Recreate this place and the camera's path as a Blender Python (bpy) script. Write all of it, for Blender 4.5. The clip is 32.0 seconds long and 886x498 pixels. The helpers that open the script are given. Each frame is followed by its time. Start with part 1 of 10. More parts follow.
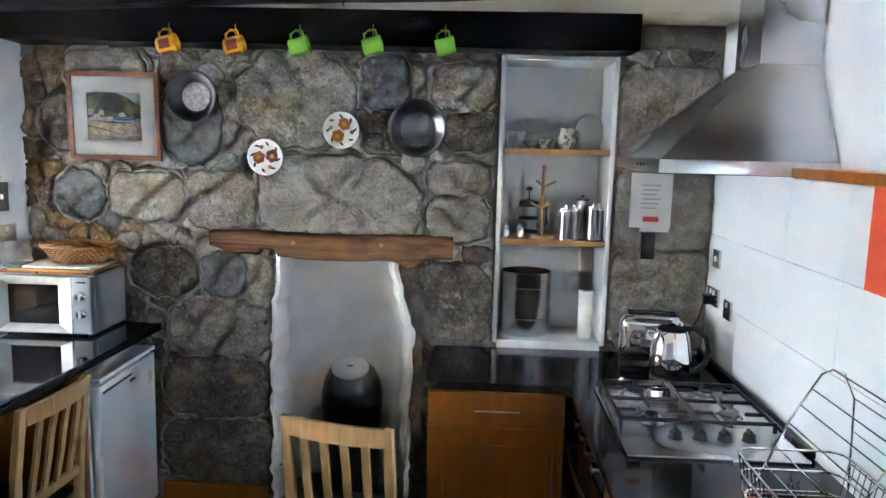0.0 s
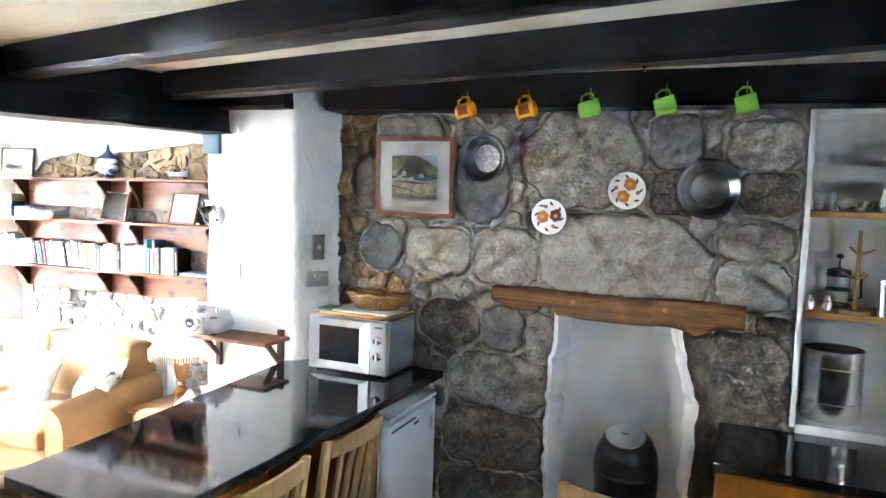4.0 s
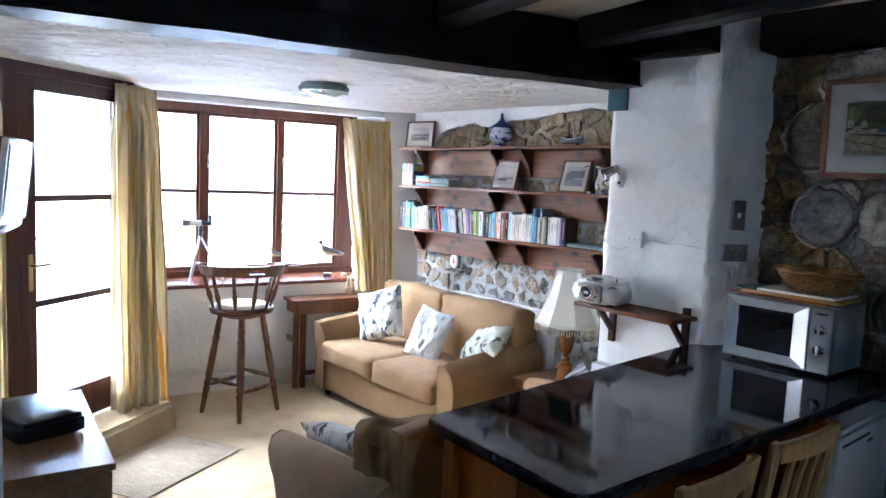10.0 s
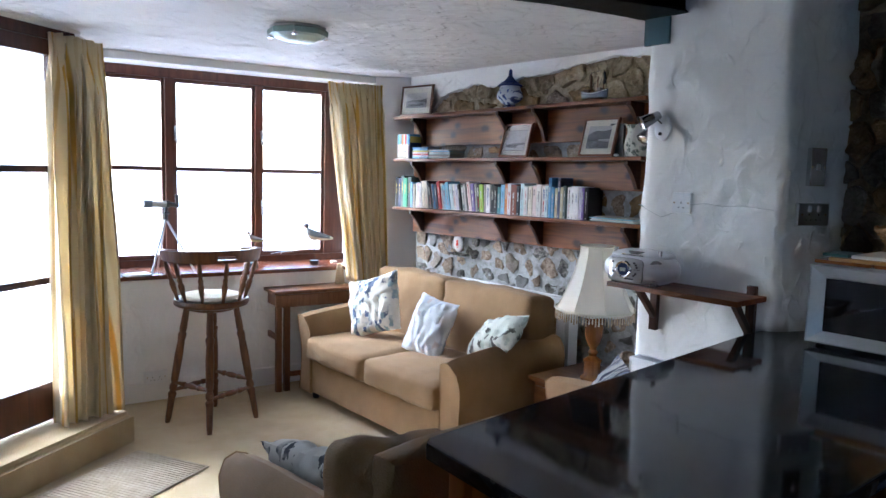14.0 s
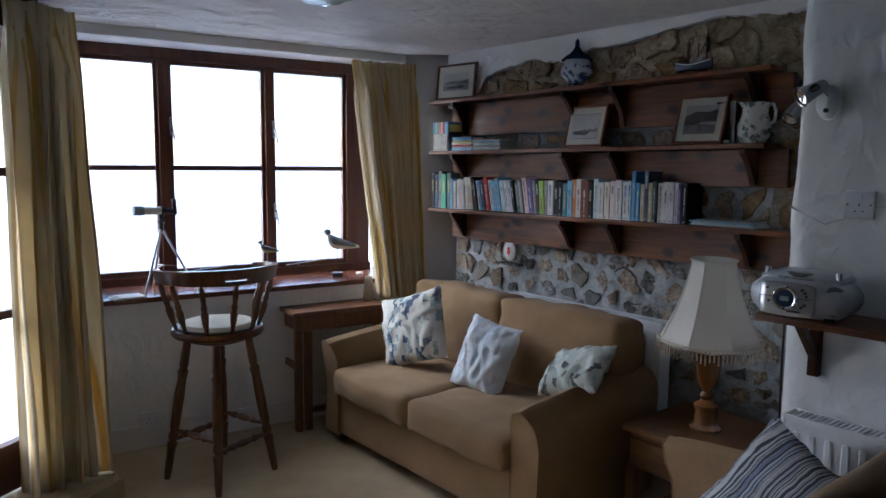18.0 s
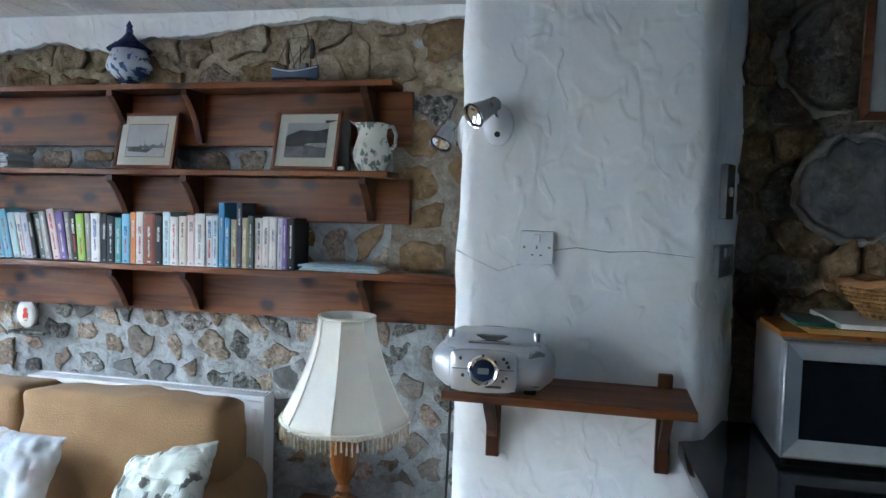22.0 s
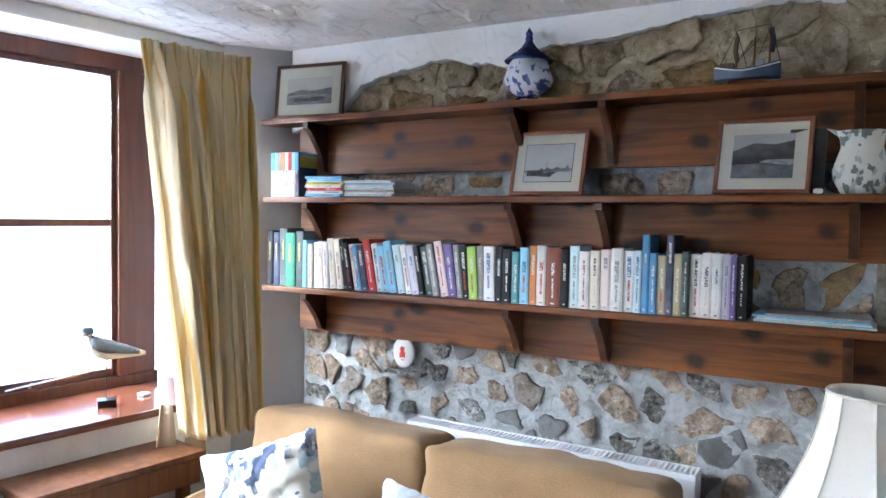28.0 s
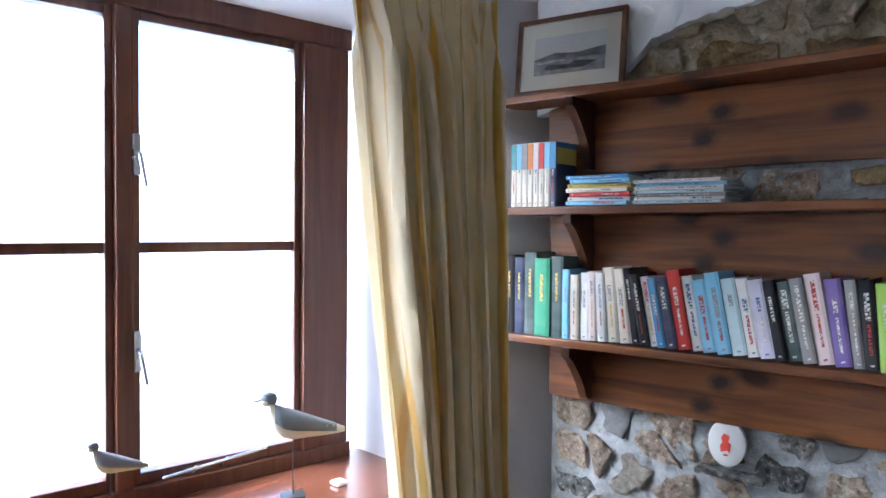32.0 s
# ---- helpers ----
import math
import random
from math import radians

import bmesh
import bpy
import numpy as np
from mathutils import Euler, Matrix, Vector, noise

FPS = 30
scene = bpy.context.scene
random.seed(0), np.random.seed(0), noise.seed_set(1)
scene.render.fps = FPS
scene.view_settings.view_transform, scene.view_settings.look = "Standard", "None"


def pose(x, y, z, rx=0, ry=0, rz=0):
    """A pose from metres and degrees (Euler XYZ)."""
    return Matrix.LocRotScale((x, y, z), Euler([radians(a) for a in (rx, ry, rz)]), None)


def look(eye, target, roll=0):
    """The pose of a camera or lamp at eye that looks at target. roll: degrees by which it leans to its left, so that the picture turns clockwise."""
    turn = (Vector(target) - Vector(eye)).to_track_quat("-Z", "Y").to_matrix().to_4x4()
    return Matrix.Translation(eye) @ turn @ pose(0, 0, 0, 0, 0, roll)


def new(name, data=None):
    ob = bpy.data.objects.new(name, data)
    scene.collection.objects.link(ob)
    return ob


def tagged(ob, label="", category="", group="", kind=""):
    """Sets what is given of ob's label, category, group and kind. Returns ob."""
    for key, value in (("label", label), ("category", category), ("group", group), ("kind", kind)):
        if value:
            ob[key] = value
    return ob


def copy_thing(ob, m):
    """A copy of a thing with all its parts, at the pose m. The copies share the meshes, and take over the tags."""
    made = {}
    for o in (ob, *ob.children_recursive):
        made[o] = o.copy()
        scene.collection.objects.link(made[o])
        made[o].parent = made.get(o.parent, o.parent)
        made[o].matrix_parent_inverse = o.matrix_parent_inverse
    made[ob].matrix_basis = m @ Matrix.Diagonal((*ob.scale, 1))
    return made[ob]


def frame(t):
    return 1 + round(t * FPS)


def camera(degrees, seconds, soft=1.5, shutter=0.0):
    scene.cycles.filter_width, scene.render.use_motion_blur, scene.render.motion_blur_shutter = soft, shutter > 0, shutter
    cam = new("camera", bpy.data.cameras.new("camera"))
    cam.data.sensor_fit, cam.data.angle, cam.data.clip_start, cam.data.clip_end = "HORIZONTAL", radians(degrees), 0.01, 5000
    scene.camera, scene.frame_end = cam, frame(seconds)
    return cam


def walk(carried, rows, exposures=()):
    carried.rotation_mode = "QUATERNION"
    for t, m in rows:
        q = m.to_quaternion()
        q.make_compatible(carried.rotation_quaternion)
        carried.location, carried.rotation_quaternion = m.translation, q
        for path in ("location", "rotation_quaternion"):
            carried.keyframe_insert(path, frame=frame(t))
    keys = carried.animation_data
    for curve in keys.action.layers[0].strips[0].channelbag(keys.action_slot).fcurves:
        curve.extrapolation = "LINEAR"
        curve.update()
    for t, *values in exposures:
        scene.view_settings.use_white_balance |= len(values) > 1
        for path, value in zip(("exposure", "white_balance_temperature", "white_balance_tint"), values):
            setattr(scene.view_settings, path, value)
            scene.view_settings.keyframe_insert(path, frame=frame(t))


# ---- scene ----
cam = camera(62.9, 32.0)
METRES, EYE, TILT, LEAN, TURN = 5.5, 1.92, -8.0, -1.5, 2.6
ROWS = [
    (0.0, 0.0, 0.0, 0.0, 0.0, 0.0, -0.0),
    (0.5, -0.0011, 0.0019, 0.0027, 0.63, 0.54, -0.5),
    (1.0, -0.0033, 0.0036, 0.004, 2.41, 1.3, -0.89),
    (1.5, -0.0055, 0.0051, 0.0067, 4.88, 2.24, -1.33),
    (2.0, -0.0065, 0.0056, 0.0092, 8.41, 3.16, -1.71),
    (2.5, -0.007, 0.0058, 0.0098, 11.72, 3.51, -2.12),
    (3.0, -0.0103, 0.0039, 0.0096, 15.15, 3.5, -2.46),
    (3.5, -0.0144, 0.0016, 0.0098, 18.09, 3.37, -2.64),
    (4.0, -0.0172, 0.0005, 0.0099, 20.39, 3.27, -3.21),
    (4.5, -0.0196, -0.0009, 0.0086, 23.06, 2.96, -3.64),
    (6.5, -0.029, -0.0042, -0.0054, 30.29, 0.24, -5.32),
    (7.0, -0.0421, -0.0049, -0.0083, 35.41, -1.0, -6.75),
    (7.5, -0.0665, -0.0009, -0.0098, 40.01, -2.09, -7.31),
    (8.0, -0.0886, 0.0013, -0.0107, 41.21, -2.24, -6.23),
    (8.5, -0.0976, 0.0013, -0.0159, 41.11, -2.1, -6.59),
    (9.0, -0.1022, 0.0077, -0.0204, 41.71, -1.16, -6.3),
    (9.5, -0.1087, 0.0192, -0.0244, 45.11, -0.17, -6.36),
    (10.0, -0.1093, 0.0356, -0.0234, 46.81, 0.71, -7.43),
    (10.5, -0.1086, 0.0503, -0.0229, 47.13, 0.72, -6.95),
    (11.0, -0.1188, 0.0592, -0.0236, 46.98, 0.58, -6.72),
    (11.5, -0.1403, 0.064, -0.0219, 44.71, 0.76, -5.1),
    (12.0, -0.1543, 0.0684, -0.0221, 41.62, 1.18, -4.68),
    (12.5, -0.1601, 0.0785, -0.0268, 39.49, 1.38, -4.54),
    (13.0, -0.1708, 0.104, -0.0401, 39.26, 1.3, -4.88),
    (13.5, -0.1823, 0.1212, -0.0409, 41.52, 0.94, -6.16),
    (14.0, -0.2039, 0.1292, -0.0419, 47.06, 0.42, -6.41),
    (14.5, -0.2266, 0.1242, -0.0417, 53.88, -0.24, -6.26),
    (16.5, -0.2815, 0.1601, -0.0316, 62.35, -1.42, -7.0),
    (17.0, -0.3087, 0.1691, -0.0313, 57.12, -0.88, -5.69),
    (17.5, -0.3268, 0.1778, -0.0288, 49.81, -0.27, -5.34),
    (18.0, -0.347, 0.1953, -0.0273, 47.47, -0.23, -5.47),
    (18.5, -0.3664, 0.2156, -0.0242, 47.63, -0.12, -6.02),
    (19.0, -0.3871, 0.2267, -0.0225, 48.12, -0.23, -6.46),
    (19.5, -0.4154, 0.2369, -0.0219, 47.94, 0.33, -5.06),
    (20.0, -0.4348, 0.2477, -0.0201, 41.42, 1.3, -5.66),
    (20.5, -0.4494, 0.2693, -0.0202, 35.15, 2.33, -4.7),
    (21.0, -0.4599, 0.2848, -0.0149, 25.28, 3.43, -4.74),
    (21.5, -0.4679, 0.2901, -0.0125, 18.01, 4.1, -3.38),
    (22.0, -0.4756, 0.293, -0.0108, 9.76, 4.45, -1.6),
    (22.5, -0.4785, 0.294, -0.0102, 4.46, 4.64, -1.55),
    (23.0, -0.4764, 0.2953, -0.0104, -1.66, 4.73, -0.76),
    (23.5, -0.4814, 0.2959, -0.0099, -2.55, 4.59, -0.75),
    (24.0, -0.489, 0.2989, -0.0068, -0.09, 4.56, -1.23),
    (24.5, -0.4944, 0.3084, -0.0011, 8.33, 5.16, -1.15),
    (25.0, -0.502, 0.3171, 0.0021, 16.44, 5.6, -1.7),
    (25.5, -0.513, 0.319, 0.002, 24.75, 5.72, -2.85),
    (26.0, -0.5314, 0.3232, -0.0011, 28.51, 5.92, -4.25),
    (26.5, -0.5567, 0.321, -0.0012, 27.19, 5.87, -2.98),
    (28.5, -0.6398, 0.3471, 0.0065, 27.84, 4.74, -3.65),
    (29.0, -0.668, 0.3547, 0.0074, 27.49, 4.8, -2.82),
    (29.5, -0.6902, 0.3617, 0.0096, 27.08, 5.03, -2.12),
    (30.0, -0.7061, 0.3815, 0.0123, 30.58, 5.06, -3.34),
    (30.5, -0.719, 0.4035, 0.0159, 33.04, 5.46, -5.1),
    (31.0, -0.7402, 0.4172, 0.0181, 34.47, 5.1, -5.64),
    (31.5, -0.763, 0.4256, 0.0199, 36.1, 5.47, -3.91),
    (32.0, -0.7763, 0.4335, 0.0211, 37.88, 5.5, -4.25),
]
KITCHEN_LIGHT = 0.075
EXPOSURES = [(0.0, 5.85, 5800, 10), (2.0, 6.2, 5880, 10), (4.5, 5.95, 5760, 10), (7.0, 4.85, 5300, 10), (9.0, 4.0, 5250, 10), (11.0, 3.5, 5250, 10), (13.0, 3.2, 5300, 10), (14.5, 3.0, 5250, 10), (16.5, 1.2, 5200, 10), (18.0, 1.48, 5250, 10), (20.0, 1.85, 5200, 8), (22.0, 3.2, 5050, 2), (23.5, 3.45, 4980, 0), (25.5, 3.4, 5350, 4), (28.5, 3.4, 5250, 8), (31.0, 3.2, 5200, 8), (32.0, 2.75, 5150, 10)]
walk(cam, [(t, pose(0, 0, EYE, TILT, LEAN, TURN) @ pose(METRES * x, METRES * y, METRES * z, 90 + pitch, roll, yaw)) for t, x, y, z, yaw, pitch, roll in ROWS], EXPOSURES)

# ---- daylight ----
world = bpy.data.worlds.new("overcast_sky")
scene.world = world
world.use_nodes = True
wn = world.node_tree.nodes
sky = wn.new("ShaderNodeTexSky")
sky.sky_type, sky.sun_disc = "NISHITA", False
sky.sun_elevation, sky.sun_rotation = radians(35), radians(232)
sky.air_density, sky.dust_density, sky.ozone_density = 1.0, 1.5, 1.0
wn["Background"].inputs["Strength"].default_value = 0.19
world.node_tree.links.new(sky.outputs["Color"], wn["Background"].inputs["Color"])
sun = new("sun", bpy.data.lights.new("sun", "SUN"))
sun.data.energy, sun.data.angle, sun.data.color = 3.0, radians(50), (1.0, 0.97, 0.93)
sun.matrix_world = look((0, 0, 0), (0.64, 0.50, -0.58))


def window_lamp(name, centre, target, w, h, power):
    """Daylight entering by an opening."""
    lamp = new(name, bpy.data.lights.new(name, "AREA"))
    lamp.data.shape, lamp.data.size, lamp.data.size_y, lamp.data.energy = "RECTANGLE", w, h, power
    lamp.data.color = (0.93, 0.97, 1.0)
    lamp.matrix_world = look(centre, target)
    return lamp


# ---- materials ----
def mat(name, base, rough=0.6, metal=0.0, vary=0.12, scale=12.0, grain=80.0, bump=0.1, depth=0.01, spec=0.5, random_hue=0.0, coat=0.0, second=None, amount=0.5, stretch=(1, 1, 1), sheen=0.0, dirt=None, dirt_amount=0.0):
    """Principled surface: two scales of colour variation, fine bump, and optionally a second colour in patches."""
    m = bpy.data.materials.new(name)
    m.use_nodes = True
    nt = m.node_tree
    N, L = nt.nodes, nt.links
    p = N["Principled BSDF"]
    tc = N.new("ShaderNodeTexCoord")
    mp = N.new("ShaderNodeMapping")
    mp.inputs["Scale"].default_value = stretch
    L.new(tc.outputs["Object"], mp.inputs["Vector"])
    info = N.new("ShaderNodeObjectInfo")
    big = N.new("ShaderNodeTexNoise")
    big.noise_dimensions = "4D"
    big.inputs["Scale"].default_value, big.inputs["Detail"].default_value = scale, 6
    fine = N.new("ShaderNodeTexNoise")
    fine.inputs["Scale"].default_value, fine.inputs["Detail"].default_value = grain, 4
    L.new(mp.outputs["Vector"], big.inputs["Vector"])
    L.new(mp.outputs["Vector"], fine.inputs["Vector"])
    spread = N.new("ShaderNodeMath")
    spread.operation = "MULTIPLY"
    spread.inputs[1].default_value = 37.0
    L.new(info.outputs["Random"], spread.inputs[0])
    L.new(spread.outputs[0], big.inputs["W"])
    mix = N.new("ShaderNodeMix")
    mix.data_type = "RGBA"
    ramp = N.new("ShaderNodeValToRGB")
    ramp.color_ramp.elements[0].position, ramp.color_ramp.elements[1].position = 0.5 - 0.3 * amount, 0.5 + 0.3 * amount
    L.new(big.outputs["Fac"], ramp.inputs["Fac"])
    L.new(ramp.outputs["Color"], mix.inputs["Factor"])
    other = second or tuple(c * (1 - vary) for c in base)
    mix.inputs["A"].default_value, mix.inputs["B"].default_value = (*base, 1), (*other, 1)
    hsv = N.new("ShaderNodeHueSaturation")
    L.new(mix.outputs["Result"], hsv.inputs["Color"])
    val = N.new("ShaderNodeMapRange")
    val.inputs["To Min"].default_value, val.inputs["To Max"].default_value = 1 - vary, 1 + vary
    L.new(fine.outputs["Fac"], val.inputs["Value"])
    last_value = val.outputs["Result"]
    if random_hue:
        rnd = N.new("ShaderNodeMapRange")
        rnd.inputs["To Min"].default_value, rnd.inputs["To Max"].default_value = 1 - random_hue, 1 + random_hue
        L.new(info.outputs["Random"], rnd.inputs["Value"])
        mul = N.new("ShaderNodeMath")
        mul.operation = "MULTIPLY"
        L.new(last_value, mul.inputs[0])
        L.new(rnd.outputs["Result"], mul.inputs[1])
        last_value = mul.outputs[0]
        hue = N.new("ShaderNodeMapRange")
        hue.inputs["To Min"].default_value, hue.inputs["To Max"].default_value = 0.5 - 0.04 * random_hue, 0.5 + 0.04 * random_hue
        L.new(info.outputs["Random"], hue.inputs["Value"])
        L.new(hue.outputs["Result"], hsv.inputs["Hue"])
    L.new(last_value, hsv.inputs["Value"])
    colour = hsv.outputs["Color"]
    if dirt:
        spots = N.new("ShaderNodeTexNoise")
        spots.inputs["Scale"].default_value, spots.inputs["Detail"].default_value = scale * 0.35, 8
        L.new(mp.outputs["Vector"], spots.inputs["Vector"])
        lim = N.new("ShaderNodeMapRange")
        lim.inputs["From Min"].default_value, lim.inputs["From Max"].default_value = 0.52, 0.68
        lim.inputs["To Max"].default_value = dirt_amount
        L.new(spots.outputs["Fac"], lim.inputs["Value"])
        dm = N.new("ShaderNodeMix")
        dm.data_type = "RGBA"
        L.new(lim.outputs["Result"], dm.inputs["Factor"])
        L.new(colour, dm.inputs["A"])
        dm.inputs["B"].default_value = (*dirt, 1)
        colour = dm.outputs["Result"]
    L.new(colour, p.inputs["Base Color"])
    rr = N.new("ShaderNodeMapRange")
    rr.inputs["To Min"].default_value, rr.inputs["To Max"].default_value = max(0.02, rough * 0.85), min(1, rough * 1.15)
    L.new(big.outputs["Fac"], rr.inputs["Value"])
    L.new(rr.outputs["Result"], p.inputs["Roughness"])
    p.inputs["Metallic"].default_value = metal
    p.inputs["Specular IOR Level"].default_value = spec
    p.inputs["Coat Weight"].default_value = coat
    p.inputs["Coat Roughness"].default_value = 0.08
    p.inputs["Sheen Weight"].default_value = sheen
    if bump:
        add = N.new("ShaderNodeMath")
        add.operation = "MULTIPLY_ADD"
        add.inputs[1].default_value = 0.5
        L.new(fine.outputs["Fac"], add.inputs[0])
        L.new(big.outputs["Fac"], add.inputs[2])
        b = N.new("ShaderNodeBump")
        b.inputs["Strength"].default_value, b.inputs["Distance"].default_value = bump, depth
        L.new(add.outputs[0], b.inputs["Height"])
        L.new(b.outputs["Normal"], p.inputs["Normal"])
    return m


def wood(name, light, dark, rough=0.4, scale=1.0, along="x", coat=0.0, knots=0.0):
    """Timber with grain along one axis of the piece."""
    m = bpy.data.materials.new(name)
    m.use_nodes = True
    N, L = m.node_tree.nodes, m.node_tree.links
    p = N["Principled BSDF"]
    tc, mp, info = N.new("ShaderNodeTexCoord"), N.new("ShaderNodeMapping"), N.new("ShaderNodeObjectInfo")
    s = {"x": (1.2, 18, 18), "y": (18, 1.2, 18), "z": (18, 18, 1.2)}[along]
    mp.inputs["Scale"].default_value = [v * scale for v in s]
    L.new(tc.outputs["Object"], mp.inputs["Vector"])
    off = N.new("ShaderNodeVectorMath")
    off.operation = "SCALE"
    off.inputs[0].default_value = (31, 17, 23)
    L.new(info.outputs["Random"], off.inputs["Scale"])
    L.new(off.outputs[0], mp.inputs["Location"])
    n1, n2 = N.new("ShaderNodeTexNoise"), N.new("ShaderNodeTexNoise")
    n1.inputs["Scale"].default_value, n1.inputs["Detail"].default_value, n1.inputs["Distortion"].default_value = 2.0, 8, 0.6
    n2.inputs["Scale"].default_value, n2.inputs["Detail"].default_value = 9.0, 3
    L.new(mp.outputs["Vector"], n1.inputs["Vector"])
    L.new(mp.outputs["Vector"], n2.inputs["Vector"])
    ramp = N.new("ShaderNodeValToRGB")
    ramp.color_ramp.elements[0].position, ramp.color_ramp.elements[1].position = 0.32, 0.68
    ramp.color_ramp.elements[0].color, ramp.color_ramp.elements[1].color = (*dark, 1), (*light, 1)
    mixf = N.new("ShaderNodeMath")
    mixf.operation = "MULTIPLY_ADD"
    mixf.inputs[1].default_value = 0.25
    L.new(n2.outputs["Fac"], mixf.inputs[0])
    sub = N.new("ShaderNodeMath")
    sub.operation = "SUBTRACT"
    sub.inputs[1].default_value = 0.12
    L.new(n1.outputs["Fac"], sub.inputs[0])
    L.new(sub.outputs[0], mixf.inputs[2])
    L.new(mixf.outputs[0], ramp.inputs["Fac"])
    colour = ramp.outputs["Color"]
    if knots:
        kv = N.new("ShaderNodeTexVoronoi")
        kv.voronoi_dimensions = "2D"
        kv.inputs["Scale"].default_value = 3.4
        kmp = N.new("ShaderNodeMapping")
        kmp.inputs["Rotation"].default_value = (radians(90), 0, 0)
        kmp.inputs["Scale"].default_value = (0.62, 1, 1.25)
        kn = N.new("ShaderNodeTexNoise")
        kn.inputs["Scale"].default_value = 14
        kadd = N.new("ShaderNodeMixRGB")
        kadd.inputs["Fac"].default_value = 0.03
        L.new(tc.outputs["Object"], kn.inputs["Vector"])
        L.new(tc.outputs["Object"], kadd.inputs[1])
        L.new(kn.outputs["Color"], kadd.inputs[2])
        L.new(kadd.outputs[0], kmp.inputs["Vector"])
        L.new(off.outputs[0], kmp.inputs["Location"])
        L.new(kmp.outputs["Vector"], kv.inputs["Vector"])
        kr = N.new("ShaderNodeMapRange")
        kr.inputs["From Min"].default_value, kr.inputs["From Max"].default_value = 0.12, 0.05
        kr.inputs["To Max"].default_value = knots
        L.new(kv.outputs["Distance"], kr.inputs["Value"])
        km = N.new("ShaderNodeMix")
        km.data_type = "RGBA"
        L.new(kr.outputs["Result"], km.inputs["Factor"])
        L.new(colour, km.inputs["A"])
        km.inputs["B"].default_value = (*[c * 0.25 for c in dark], 1)
        colour = km.outputs["Result"]
    L.new(colour, p.inputs["Base Color"])
    p.inputs["Roughness"].default_value = rough
    p.inputs["Specular IOR Level"].default_value = 0.3
    p.inputs["Coat Weight"].default_value = coat
    p.inputs["Coat Roughness"].default_value = 0.12
    b = N.new("ShaderNodeBump")
    b.inputs["Strength"].default_value, b.inputs["Distance"].default_value = 0.12, 0.004
    L.new(mixf.outputs[0], b.inputs["Height"])
    L.new(b.outputs["Normal"], p.inputs["Normal"])
    return m


def plaster(name, base, scale=5.0, strength=0.6, depth=0.03, stretch=(1, 1, 1), second=None):
    """Hand-trowelled plaster: overlapping swirled ridges."""
    m = mat(name, base, rough=0.75, vary=0.03, scale=3.0, grain=60, bump=0, second=second or tuple(c * 0.93 for c in base), amount=0.9)
    N, L = m.node_tree.nodes, m.node_tree.links
    tc, mp = N.new("ShaderNodeTexCoord"), N.new("ShaderNodeMapping")
    mp.inputs["Scale"].default_value = stretch
    L.new(tc.outputs["Object"], mp.inputs["Vector"])
    a, c = N.new("ShaderNodeTexNoise"), N.new("ShaderNodeTexNoise")
    a.inputs["Scale"].default_value, a.inputs["Detail"].default_value, a.inputs["Distortion"].default_value = scale, 1, 0.8
    c.inputs["Scale"].default_value, c.inputs["Detail"].default_value = scale * 9, 4
    L.new(mp.outputs["Vector"], a.inputs["Vector"])
    L.new(mp.outputs["Vector"], c.inputs["Vector"])
    last = None
    for k, (lo, hi, gain) in enumerate(((0.47, 0.58, 0.5), (0.36, 0.48, 0.35), (0.58, 0.70, 0.4))):
        o = N.new("ShaderNodeTexNoise")
        o.inputs["Scale"].default_value, o.inputs["Detail"].default_value, o.inputs["Distortion"].default_value = scale * (1 + 0.45 * k), 0.6, 0.5 + 0.3 * k
        L.new(mp.outputs["Vector"], o.inputs["Vector"])
        e = N.new("ShaderNodeMapRange")
        e.interpolation_type = "SMOOTHSTEP"
        e.inputs["From Min"].default_value, e.inputs["From Max"].default_value, e.inputs["To Max"].default_value = lo, hi, gain
        L.new(o.outputs["Fac"], e.inputs["Value"])
        s1 = N.new("ShaderNodeMath")
        s1.operation = "ADD"
        L.new(e.outputs["Result"], s1.inputs[0])
        L.new(last or a.outputs["Fac"], s1.inputs[1])
        last = s1.outputs[0]
    s2 = N.new("ShaderNodeMath")
    s2.operation = "MULTIPLY_ADD"
    s2.inputs[1].default_value = 0.09
    L.new(c.outputs["Fac"], s2.inputs[0])
    L.new(s1.outputs[0], s2.inputs[2])
    b = N.new("ShaderNodeBump")
    b.inputs["Strength"].default_value, b.inputs["Distance"].default_value = strength, depth
    L.new(s2.outputs[0], b.inputs["Height"])
    L.new(b.outputs["Normal"], N["Principled BSDF"].inputs["Normal"])
    return m


def glass(name, tint=(1, 1, 1), rough=0.0):
    m = bpy.data.materials.new(name)
    m.use_nodes = True
    p = m.node_tree.nodes["Principled BSDF"]
    p.inputs["Base Color"].default_value = (*tint, 1)
    p.inputs["Transmission Weight"].default_value, p.inputs["Roughness"].default_value, p.inputs["IOR"].default_value = 1.0, rough, 1.45
    return m


